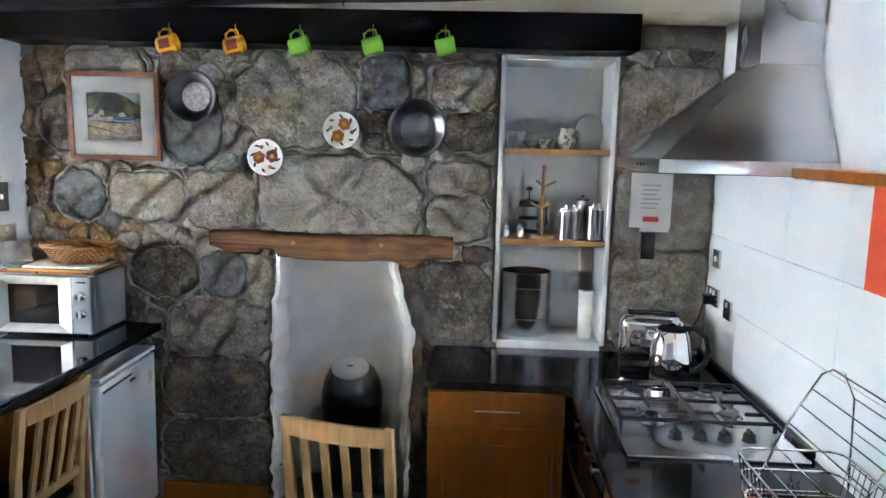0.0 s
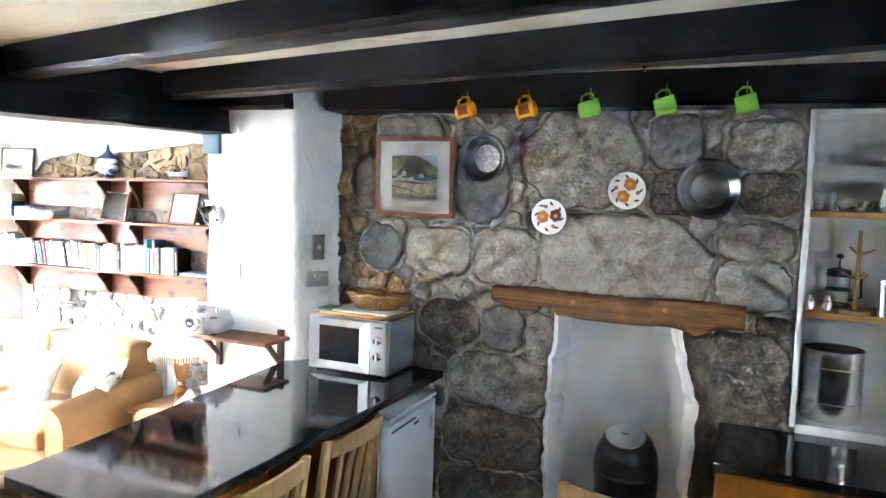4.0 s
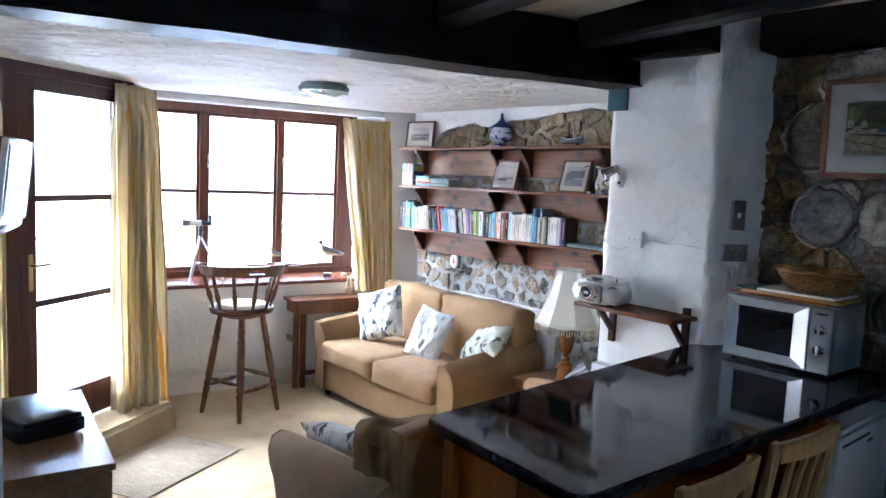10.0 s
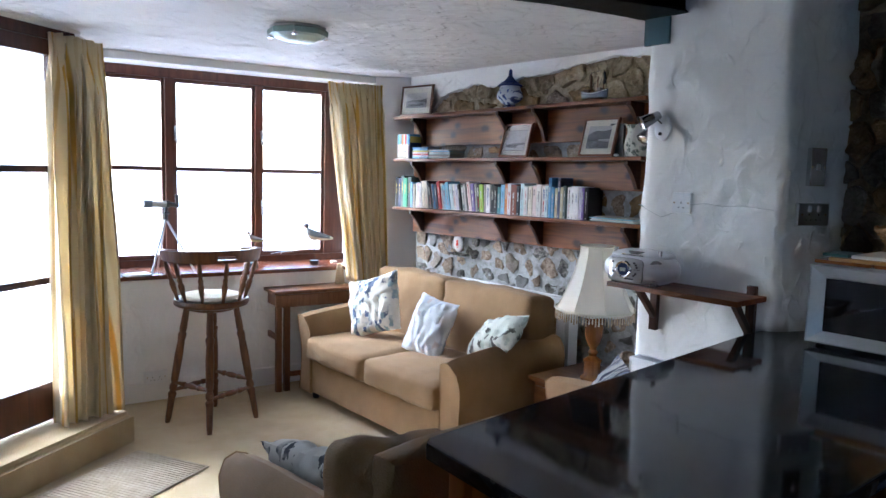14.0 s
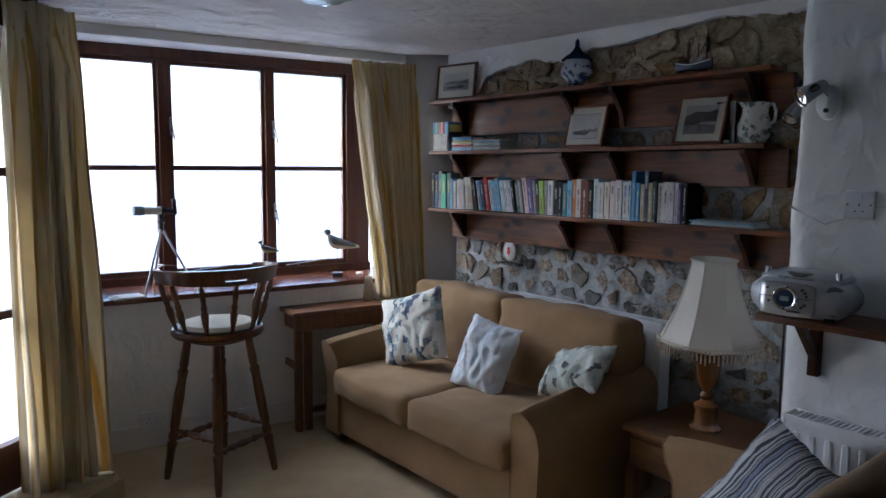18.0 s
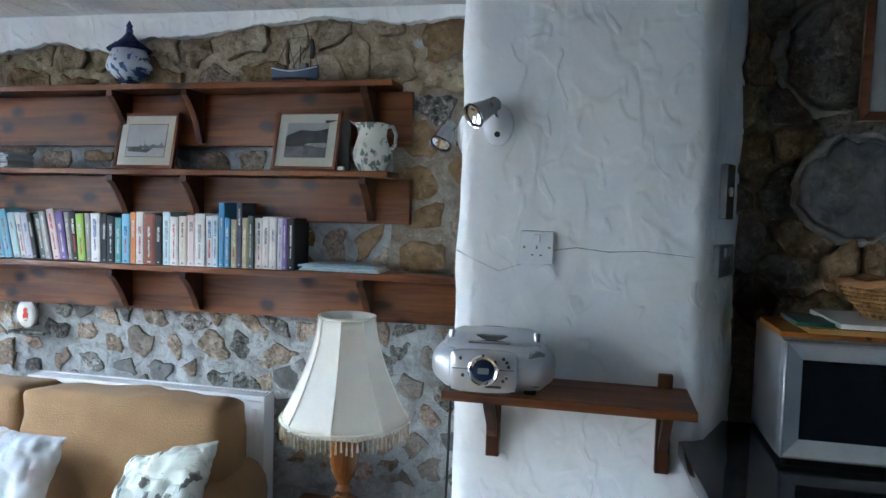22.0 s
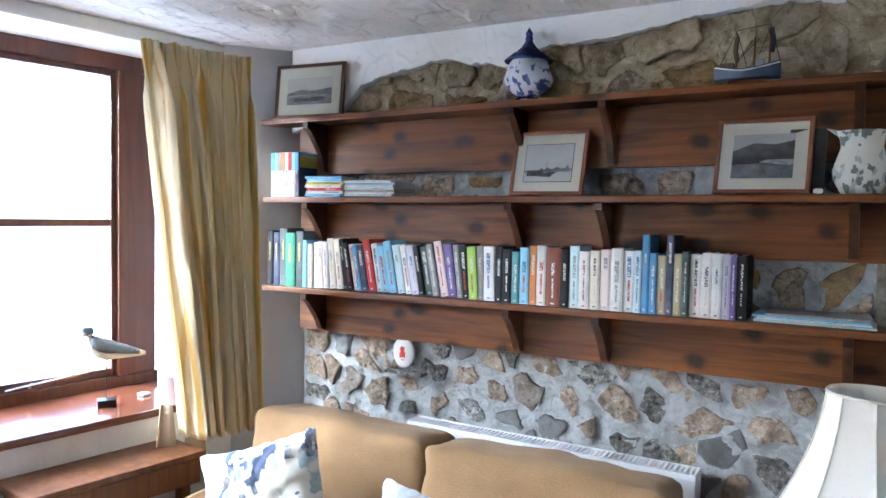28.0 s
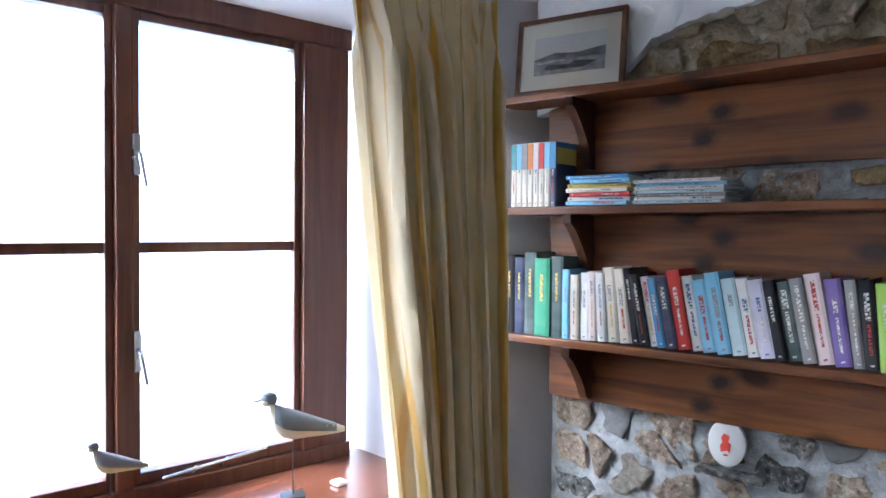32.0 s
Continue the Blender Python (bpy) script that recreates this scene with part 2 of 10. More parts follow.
def rock(name, base, dark, light, scale=9.0, fleck=55.0, hue=0.2, bump=1.0, depth=0.03, contrast=0.6):
    """Broken stone: patches, dark pits and pale crystals, with a rough relief."""
    m = bpy.data.materials.new(name)
    m.use_nodes = True
    N, L = m.node_tree.nodes, m.node_tree.links
    p = N["Principled BSDF"]
    tc, info, off = N.new("ShaderNodeTexCoord"), N.new("ShaderNodeObjectInfo"), N.new("ShaderNodeVectorMath")
    off.operation = "MULTIPLY_ADD"
    comb = N.new("ShaderNodeCombineXYZ")
    for k in range(3):
        L.new(info.outputs["Random"], comb.inputs[k])
    off.inputs[1].default_value = (41, 29, 53)
    L.new(comb.outputs[0], off.inputs[0])
    L.new(tc.outputs["Object"], off.inputs[2])
    fields = []
    for sc, det, rg, dist in ((scale, 9, 0.62, 0.4), (fleck, 6, 0.6, 0.2), (fleck * 3.1, 3, 0.6, 0.0)):
        n = N.new("ShaderNodeTexNoise")
        n.inputs["Scale"].default_value, n.inputs["Detail"].default_value, n.inputs["Roughness"].default_value, n.inputs["Distortion"].default_value = sc, det, rg, dist
        L.new(off.outputs[0], n.inputs["Vector"])
        fields.append(n.outputs["Fac"])
    def layer(colour, field, lo, hi, tint, amount):
        r = N.new("ShaderNodeMapRange")
        r.inputs["From Min"].default_value, r.inputs["From Max"].default_value, r.inputs["To Max"].default_value = lo, hi, amount
        L.new(field, r.inputs["Value"])
        x = N.new("ShaderNodeMix")
        x.data_type = "RGBA"
        L.new(r.outputs["Result"], x.inputs["Factor"])
        if isinstance(colour, tuple):
            x.inputs["A"].default_value = (*colour, 1)
        else:
            L.new(colour, x.inputs["A"])
        x.inputs["B"].default_value = (*tint, 1)
        return x.outputs["Result"]
    c = layer(base, fields[0], 0.46, 0.60, tuple((a + b) / 2 for a, b in zip(base, dark)), 1.0)
    c = layer(c, fields[0], 0.46, 0.36, tuple((a + b) / 2 for a, b in zip(base, light)), 0.8)
    c = layer(c, fields[1], 0.54, 0.64, dark, contrast)
    c = layer(c, fields[1], 0.44, 0.35, light, contrast)
    c = layer(c, fields[2], 0.58, 0.70, dark, contrast * 0.7)
    hs, rnd = N.new("ShaderNodeHueSaturation"), N.new("ShaderNodeMapRange")
    rnd.inputs["To Min"].default_value, rnd.inputs["To Max"].default_value = 1 - hue, 1 + hue
    L.new(info.outputs["Random"], rnd.inputs["Value"])
    L.new(rnd.outputs["Result"], hs.inputs["Value"])
    L.new(c, hs.inputs["Color"])
    L.new(hs.outputs["Color"], p.inputs["Base Color"])
    p.inputs["Roughness"].default_value = 0.9
    p.inputs["Specular IOR Level"].default_value = 0.3
    h = N.new("ShaderNodeMath")
    h.operation = "MULTIPLY_ADD"
    h.inputs[1].default_value = 0.45
    L.new(fields[1], h.inputs[0])
    L.new(fields[0], h.inputs[2])
    b = N.new("ShaderNodeBump")
    b.inputs["Strength"].default_value, b.inputs["Distance"].default_value = bump, depth
    L.new(h.outputs[0], b.inputs["Height"])
    L.new(b.outputs["Normal"], p.inputs["Normal"])
    return m


WHITE_PLASTER = plaster("white_trowelled_plaster", (0.85, 0.85, 0.84), scale=7.5, strength=0.36, depth=0.014, stretch=(1, 1, 0.7))
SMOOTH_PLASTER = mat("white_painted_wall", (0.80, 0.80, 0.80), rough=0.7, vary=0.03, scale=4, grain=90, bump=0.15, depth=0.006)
# the white wall finish in a greyer tone, for the splay wall
GREY_PLASTER = mat("light_grey_wall", (0.62, 0.62, 0.64), rough=0.7, vary=0.04, scale=4, grain=90, bump=0.15, depth=0.006)
CEILING_PLASTER = plaster("swirled_ceiling_plaster", (0.76, 0.75, 0.74), scale=8.0, strength=0.52, depth=0.028, stretch=(1.0, 0.6, 1))
ALCOVE_PAINT = mat("white_alcove_paint", (0.86, 0.86, 0.85), rough=0.65, vary=0.05, scale=5, grain=50, bump=0.2, depth=0.01)
HEARTH_PLASTER = mat("lumpy_white_hearth_plaster", (0.85, 0.84, 0.82), rough=0.8, vary=0.05, scale=6, grain=40, bump=0.35, depth=0.012, dirt=(0.50, 0.48, 0.45), dirt_amount=0.3)
BEAM_BLACK = mat("black_gloss_beam_paint", (0.005, 0.005, 0.0055), rough=0.42, vary=0.3, scale=5, grain=60, bump=0.35, depth=0.006, stretch=(0.4, 3, 3), spec=0.14)
CREAM_BOARD = mat("cream_painted_boards", (0.72, 0.66, 0.52), rough=0.6, vary=0.06, scale=3, grain=50, bump=0.1)
CARPET = mat("mottled_beige_carpet", (0.50, 0.39, 0.22), rough=0.95, vary=0.22, scale=7, grain=260, bump=0.6, depth=0.006, second=(0.40, 0.29, 0.14), amount=0.8, sheen=0.3, dirt=(0.30, 0.20, 0.10), dirt_amount=0.35)
KITCHEN_FLOOR = wood("warm_laminate_floor", (0.36, 0.19, 0.08), (0.22, 0.11, 0.04), rough=0.35, scale=0.7, along="y")
MORTAR_GREY = rock("grey_lime_mortar", (0.27, 0.245, 0.20), (0.16, 0.14, 0.11), (0.36, 0.33, 0.28), 8, 60, 0.0, 0.8, 0.02, 0.35)
MORTAR_PALE = rock("pale_lime_mortar", (0.41, 0.42, 0.42), (0.22, 0.21, 0.19), (0.54, 0.56, 0.57), 10, 38, 0.0, 1.0, 0.03, 0.45)
MORTAR_TAN = rock("tan_lime_mortar", (0.34, 0.295, 0.225), (0.18, 0.145, 0.10), (0.48, 0.44, 0.37), 8, 40, 0.0, 1.0, 0.03, 0.45)
MORTAR_BROWN = rock("brown_earth_mortar", (0.24, 0.185, 0.115), (0.12, 0.09, 0.055), (0.34, 0.28, 0.19), 8, 40, 0.0, 1.0, 0.03, 0.5)
STONE_GRANITE = rock("weathered_granite", (0.29, 0.258, 0.21), (0.13, 0.113, 0.09), (0.43, 0.395, 0.34), 9, 70, 0.14, 0.9, 0.024, 0.42)
STONE_DARK = rock("dark_brown_stone", (0.165, 0.138, 0.105), (0.075, 0.063, 0.048), (0.27, 0.235, 0.19), 9, 60, 0.18, 0.9, 0.024, 0.45)
STONE_BLUE = rock("blue_grey_slate_stone", (0.18, 0.178, 0.17), (0.11, 0.108, 0.10), (0.26, 0.255, 0.245), 7, 40, 0.10, 0.8, 0.02, 0.3)
STONE_PALE = rock("pale_lichened_granite", (0.33, 0.30, 0.25), (0.19, 0.165, 0.13), (0.45, 0.42, 0.37), 8, 75, 0.08, 0.9, 0.022, 0.40)
STONE_BROWN = rock("ochre_brown_rubble_stone", (0.27, 0.18, 0.085), (0.12, 0.085, 0.05), (0.38, 0.29, 0.18), 9, 40, 0.25, 1.0, 0.03, 0.5)
STONE_GREY = rock("grey_rubble_stone", (0.20, 0.195, 0.175), (0.035, 0.035, 0.033), (0.46, 0.43, 0.38), 22, 60, 0.3, 1.0, 0.025, 0.85)
STONE_BUFF = rock("buff_rubble_stone", (0.36, 0.28, 0.20), (0.13, 0.10, 0.075), (0.52, 0.46, 0.38), 20, 60, 0.25, 1.0, 0.025, 0.75)
STONE_EARTH = rock("earthy_tan_bedrock", (0.40, 0.32, 0.205), (0.15, 0.115, 0.07), (0.55, 0.47, 0.34), 7, 30, 0.16, 1.0, 0.035, 0.6)
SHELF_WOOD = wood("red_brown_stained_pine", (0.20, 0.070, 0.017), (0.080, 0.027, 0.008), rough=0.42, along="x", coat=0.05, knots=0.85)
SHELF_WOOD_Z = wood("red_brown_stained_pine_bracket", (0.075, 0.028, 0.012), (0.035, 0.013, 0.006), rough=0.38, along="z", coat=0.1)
WINDOW_WOOD = wood("mahogany_window_timber", (0.135, 0.05, 0.028), (0.08, 0.028, 0.016), rough=0.35, along="z", coat=0.25)
DOOR_WOOD = wood("dark_mahogany_door_timber", (0.07, 0.022, 0.012), (0.04, 0.012, 0.008), rough=0.35, along="z", coat=0.25)
SILL_WOOD = wood("varnished_mahogany_sill", (0.17, 0.058, 0.03), (0.10, 0.034, 0.018), rough=0.25, along="y", coat=0.4)
STOOL_WOOD = wood("turned_varnished_stool_wood", (0.17, 0.068, 0.022), (0.085, 0.032, 0.012), rough=0.28, along="z", coat=0.4)
TABLE_WOOD = wood("brown_oak_table", (0.20, 0.085, 0.035), (0.12, 0.045, 0.018), rough=0.4, along="z", coat=0.2)
OAK_WOOD = wood("pale_oak_chair_wood", (0.56, 0.33, 0.13), (0.42, 0.22, 0.08), rough=0.4, along="z", coat=0.2)
PINE_WOOD = wood("honey_pine_shelf", (0.52, 0.27, 0.07), (0.40, 0.19, 0.05), rough=0.4, along="x", coat=0.3)
CABINET_WOOD = wood("orange_oak_cabinet", (0.34, 0.105, 0.012), (0.27, 0.078, 0.009), rough=0.3, along="z", coat=0.4)
MANTEL_WOOD = wood("adzed_oak_mantel", (0.26, 0.12, 0.04), (0.055, 0.024, 0.012), rough=0.55, along="x", scale=0.8)
UNIT_WOOD = wood("brown_oak_veneer", (0.30, 0.16, 0.07), (0.20, 0.10, 0.04), rough=0.35, along="x", coat=0.3)
GRANITE = mat("polished_black_granite", (0.012, 0.012, 0.013), rough=0.06, vary=0.5, scale=60, grain=300, bump=0, second=(0.02, 0.02, 0.022), spec=0.5)
SOFA_FABRIC = mat("tan_brushed_cotton", (0.32, 0.195, 0.083), rough=0.9, vary=0.17, scale=7, grain=190, bump=0.55, depth=0.010, second=(0.22, 0.13, 0.055), amount=0.9, sheen=0.08)
WHITE_METAL = mat("white_enamel", (0.80, 0.81, 0.83), rough=0.35, vary=0.02, scale=4, grain=60, bump=0.02)
STEEL = mat("brushed_steel", (0.62, 0.62, 0.63), rough=0.27, metal=1.0, vary=0.015, scale=1.2, grain=140, bump=0)
CHROME = mat("bright_chrome", (0.80, 0.80, 0.82), rough=0.07, metal=1.0, vary=0.02, scale=4, grain=40, bump=0)
PEWTER = mat("dull_pewter", (0.20, 0.20, 0.20), rough=0.34, metal=0.9, vary=0.2, scale=14, grain=80, bump=0.2, depth=0.004)
SILVER_PLASTIC = mat("silver_plastic", (0.52, 0.53, 0.55), rough=0.30, metal=0.75, vary=0.03, scale=5, grain=120, bump=0.02)
BLACK_PLASTIC = mat("black_plastic", (0.014, 0.014, 0.015), rough=0.3, vary=0.1, scale=6, grain=100, bump=0.05)
DARK_GLASS = mat("dark_glass_panel", (0.012, 0.013, 0.015), rough=0.04, vary=0.05, scale=4, grain=40, bump=0)
SCREEN = mat("switched_off_screen", (0.10, 0.115, 0.125), rough=0.25, vary=0.03, scale=4, grain=40, bump=0)
WHITE_CERAMIC = mat("white_glazed_ceramic", (0.78, 0.77, 0.74), rough=0.12, vary=0.03, scale=6, grain=60, bump=0.02)
PAPER = mat("white_paper", (0.78, 0.77, 0.74), rough=0.8, vary=0.05, scale=10, grain=140, bump=0.05)
CREAM_MOUNT = mat("cream_mount_card", (0.74, 0.71, 0.60), rough=0.85, vary=0.03, scale=8, grain=140, bump=0.04)
SHADE_CLOTH = mat("cream_lampshade_silk", (0.80, 0.76, 0.68), rough=0.85, vary=0.03, scale=6, grain=300, bump=0.1, depth=0.002)
FRINGE = mat("gold_bead_fringe", (0.36, 0.24, 0.10), rough=0.55, vary=0.3, scale=40, grain=200, bump=0.2, second=(0.65, 0.58, 0.45))
WICKER = mat("golden_wicker", (0.36, 0.175, 0.05), rough=0.55, vary=0.25, scale=30, grain=120, bump=0.4, depth=0.004)
BRASS = mat("dull_brass", (0.45, 0.33, 0.14), rough=0.35, metal=1.0, vary=0.1, scale=10, grain=80, bump=0.05)
RUG = mat("ribbed_beige_mat", (0.40, 0.34, 0.26), rough=0.95, vary=0.2, scale=14, grain=220, bump=0.5, depth=0.004, second=(0.30, 0.25, 0.18))
PANE = glass("clear_window_glass")


def thin_glass(name):
    """A picture glass too thin to bend light: clear, with a glossy face."""
    m = bpy.data.materials.new(name)
    m.use_nodes = True
    N, L = m.node_tree.nodes, m.node_tree.links
    t, g, f, mx = N.new("ShaderNodeBsdfTransparent"), N.new("ShaderNodeBsdfGlossy"), N.new("ShaderNodeFresnel"), N.new("ShaderNodeMixShader")
    g.inputs["Roughness"].default_value = 0.04
    f.inputs["IOR"].default_value = 1.3
    L.new(f.outputs["Fac"], mx.inputs["Fac"])
    L.new(t.outputs["BSDF"], mx.inputs[1])
    L.new(g.outputs["BSDF"], mx.inputs[2])
    L.new(mx.outputs["Shader"], N["Material Output"].inputs["Surface"])
    return m


def lettering(name, base):
    """Ink broken up like small print too far off to read."""
    m = mat(name, base, rough=0.5, vary=0.1, bump=0)
    N, L = m.node_tree.nodes, m.node_tree.links
    tc, mp, n, r, t, mx = N.new("ShaderNodeTexCoord"), N.new("ShaderNodeMapping"), N.new("ShaderNodeTexNoise"), N.new("ShaderNodeMapRange"), N.new("ShaderNodeBsdfTransparent"), N.new("ShaderNodeMixShader")
    mp.inputs["Scale"].default_value = (150, 1, 260)
    n.inputs["Scale"].default_value, n.inputs["Detail"].default_value = 1.0, 1
    L.new(tc.outputs["Object"], mp.inputs["Vector"])
    L.new(mp.outputs["Vector"], n.inputs["Vector"])
    r.inputs["From Min"].default_value, r.inputs["From Max"].default_value = 0.42, 0.52
    L.new(n.outputs["Fac"], r.inputs["Value"])
    L.new(r.outputs["Result"], mx.inputs["Fac"])
    L.new(t.outputs["BSDF"], mx.inputs[1])
    L.new(N["Principled BSDF"].outputs["BSDF"], mx.inputs[2])
    L.new(mx.outputs["Shader"], N["Material Output"].inputs["Surface"])
    return m


PICTURE_GLASS = thin_glass("picture_glass")
CLEAR = glass("drinking_glass", (0.95, 0.97, 0.97))
GREEN_GLASS = glass("pale_green_lamp_glass", (0.55, 0.78, 0.70), 0.25)
YELLOW_MUG = mat("yellow_glaze", (0.78, 0.36, 0.02), rough=0.18, vary=0.05, scale=8, grain=60, bump=0.03)
GREEN_MUG = mat("lime_green_glaze", (0.22, 0.52, 0.06), rough=0.18, vary=0.05, scale=8, grain=60, bump=0.03)
RED = mat("red_card", (0.70, 0.06, 0.03), rough=0.6, vary=0.06, scale=8, grain=90, bump=0.05)
TILE = mat("pale_glazed_wall_tile", (0.82, 0.845, 0.85), rough=0.12, vary=0.02, scale=3, grain=30, bump=0.02)
GROUT = mat("pale_grout", (0.80, 0.825, 0.83), rough=0.9, vary=0.04, scale=6, grain=90, bump=0.1)
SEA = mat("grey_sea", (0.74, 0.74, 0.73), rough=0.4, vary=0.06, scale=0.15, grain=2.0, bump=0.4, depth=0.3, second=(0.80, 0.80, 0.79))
ROCK = mat("pale_shore_rock", (0.34, 0.33, 0.30), rough=0.9, vary=0.25, scale=1.5, grain=9, bump=0.8, depth=0.1)
DECK = mat("pale_deck_boards", (0.70, 0.69, 0.66), rough=0.8, vary=0.15, scale=6, grain=60, bump=0.3)


def plain(name, base, rough=0.55, vary=0.07, grain=90.0, bump=0.06, metal=0.0, coat=0.0):
    return mat(name, base, rough=rough, vary=vary, scale=9, grain=grain, bump=bump, metal=metal, coat=coat)


# ---- mesh helpers ----
def bx(bm, x0, x1, y0, y1, z0, z1, bevel=0.0, seg=2):
    """A box from corner to corner, with rounded edges."""
    made = bmesh.ops.create_cube(bm, size=1.0, matrix=Matrix.Translation(((x0 + x1) / 2, (y0 + y1) / 2, (z0 + z1) / 2)) @ Matrix.Diagonal((abs(x1 - x0), abs(y1 - y0), abs(z1 - z0), 1)))
    if bevel:
        edges = list({e for v in made["verts"] for e in v.link_edges})
        bmesh.ops.bevel(bm, geom=edges, offset=bevel, segments=seg, affect="EDGES", profile=0.6)
    return bm


def box(x0, x1, y0, y1, z0, z1, bevel=0.0, seg=2):
    return bx(bmesh.new(), x0, x1, y0, y1, z0, z1, bevel, seg)


def rod(bm, a, b, r0, r1=None, seg=12):
    """A round bar from a to b."""
    a, b = Vector(a), Vector(b)
    q = (b - a).to_track_quat("Z", "Y").to_matrix().to_4x4()
    bmesh.ops.create_cone(bm, cap_ends=True, segments=seg, radius1=r0, radius2=r0 if r1 is None else r1, depth=(b - a).length, matrix=Matrix.Translation((a + b) / 2) @ q)
    return bm


def lathe(bm, profile, m=None, seg=24, close=True):
    """Turns a profile of (radius, height) round z."""
    m = m or Matrix.Identity(4)
    rings = []
    for r, z in profile:
        rings.append([bm.verts.new(m @ Vector((r * math.cos(2 * math.pi * k / seg), r * math.sin(2 * math.pi * k / seg), z))) for k in range(seg)])
    for a, b in zip(rings, rings[1:]):
        for k in range(seg):
            bm.faces.new((a[k], a[(k + 1) % seg], b[(k + 1) % seg], b[k]))
    if close:
        if profile[0][0] > 1e-5:
            bm.faces.new(list(reversed(rings[0])))
        if profile[-1][0] > 1e-5:
            bm.faces.new(rings[-1])
    return bm


def turned(bm, a, b, profile, seg=14):
    """A turned spindle from a to b; profile of (share of the length, radius)."""
    a, b = Vector(a), Vector(b)
    q = Matrix.Translation(a) @ (b - a).to_track_quat("Z", "Y").to_matrix().to_4x4()
    d = (b - a).length
    return lathe(bm, [(r, s * d) for s, r in profile], q, seg)


def prism(bm, outline, axis, lo, hi, bevel=0.0):
    """An outline of two coordinates pushed out along the third axis."""
    def at(u, v, w):
        return {"x": (w, u, v), "y": (u, w, v), "z": (u, v, w)}[axis]
    a = [bm.verts.new(at(u, v, lo)) for u, v in outline]
    b = [bm.verts.new(at(u, v, hi)) for u, v in outline]
    n = len(outline)
    faces = [bm.faces.new(a), bm.faces.new(list(reversed(b)))]
    faces += [bm.faces.new((a[k], b[k], b[(k + 1) % n], a[(k + 1) % n])) for k in range(n)]
    if bevel:
        edges = list({e for f in faces[:2] for e in f.edges})
        bmesh.ops.bevel(bm, geom=edges, offset=bevel, segments=2, affect="EDGES", profile=0.6)
    bmesh.ops.recalc_face_normals(bm, faces=bm.faces)
    return bm


def tube(bm, points, r, seg=8):
    """A bent round bar through points."""
    pts = [Vector(p) for p in points]
    rings = []
    up = Vector((0.13, 0.21, 0.97)).normalized()
    for k, p in enumerate(pts):
        d = (pts[min(k + 1, len(pts) - 1)] - pts[max(k - 1, 0)]).normalized()
        s = d.cross(up)
        if s.length < 0.05:
            s = d.cross(Vector((1, 0, 0)))
        s.normalize()
        u = s.cross(d).normalized()
        rings.append([bm.verts.new(p + r * (math.cos(2 * math.pi * j / seg) * s + math.sin(2 * math.pi * j / seg) * u)) for j in range(seg)])
    for a, b in zip(rings, rings[1:]):
        for j in range(seg):
            bm.faces.new((a[j], a[(j + 1) % seg], b[(j + 1) % seg], b[j]))
    bm.faces.new(list(reversed(rings[0])))
    bm.faces.new(rings[-1])
    bmesh.ops.recalc_face_normals(bm, faces=bm.faces)
    return bm


def smooth_by_angle(me, degrees=38):
    """Smooth faces with sharp edges kept."""
    me.polygons.foreach_set("use_smooth", [True] * len(me.polygons))
    me.set_sharp_from_angle(angle=radians(degrees))


def broad_faces(bm):
    """Flat faces edged by narrow bevels, which stay flat when the rest is smoothed."""
    if len(bm.faces) > 400:
        return []
    bm.faces.index_update()
    area = {f: f.calc_area() for f in bm.faces}
    total = sum(area.values())
    return [f.index for f in bm.faces if area[f] > 0.03 * total and all(area[g] < 0.4 * area[f] for e in f.edges for g in e.link_faces if g is not f)]


def part(name, bm, material, parent=None, label="", smooth=True):
    """Links a bmesh as one mesh object, under a thing or a part."""
    me = bpy.data.meshes.new(name)
    flat = broad_faces(bm) if smooth else []
    bm.to_mesh(me)
    bm.free()
    me.materials.append(material)
    if smooth:
        smooth_by_angle(me)
    for k in flat:
        me.polygons[k].use_smooth = False
    ob = new(name, me)
    if parent:
        ob.parent = parent
    if label:
        ob["label"] = label
    return ob


def thing(name, label, category, x=0, y=0, z=0, rz=0, group="", kind=""):
    """An empty at the base of a thing; its parts are in its own frame."""
    ob = new(name)
    ob.empty_display_size = 0.05
    ob.matrix_basis = pose(x, y, z, 0, 0, rz)
    return tagged(ob, label, category, group, kind)


def setting(name, bm, material, label, category, smooth=True):
    return tagged(part(name, bm, material, None, "", smooth), label, category, "", "structure")


def grid_sheet(o, u, v, nu, nv, bumpy, seed=0.0, freq=3.0):
    """A sheet from corner o along u and v, its points pushed out by noise."""
    bm = bmesh.new()
    o, u, v = Vector(o), Vector(u), Vector(v)
    n = u.cross(v).normalized()
    rows = [[bm.verts.new(o + u * (i / nu) + v * (j / nv) + n * (bumpy * noise.noise((o + u * (i / nu) + v * (j / nv)) * freq + Vector((seed, 0, 0))))) for i in range(nu + 1)] for j in range(nv + 1)]
    for a, b in zip(rows, rows[1:]):
        for i in range(nu):
            bm.faces.new((a[i], a[i + 1], b[i + 1], b[i]))
    return bm

# ---- floors, walls, ceilings ----
WALL_Y, PIER_Y, CEIL, KCEIL, RIGHT_X = 4.05, 3.38, 2.26, 2.53, 1.18
DOOR_A, DOOR_B = Vector((-4.905, 0.770, 0)), Vector((-5.46, 1.600, 0))
BEAM_U, BEAM_N = Vector((0.978, -0.208, 0)), Vector((0.208, 0.978, 0))

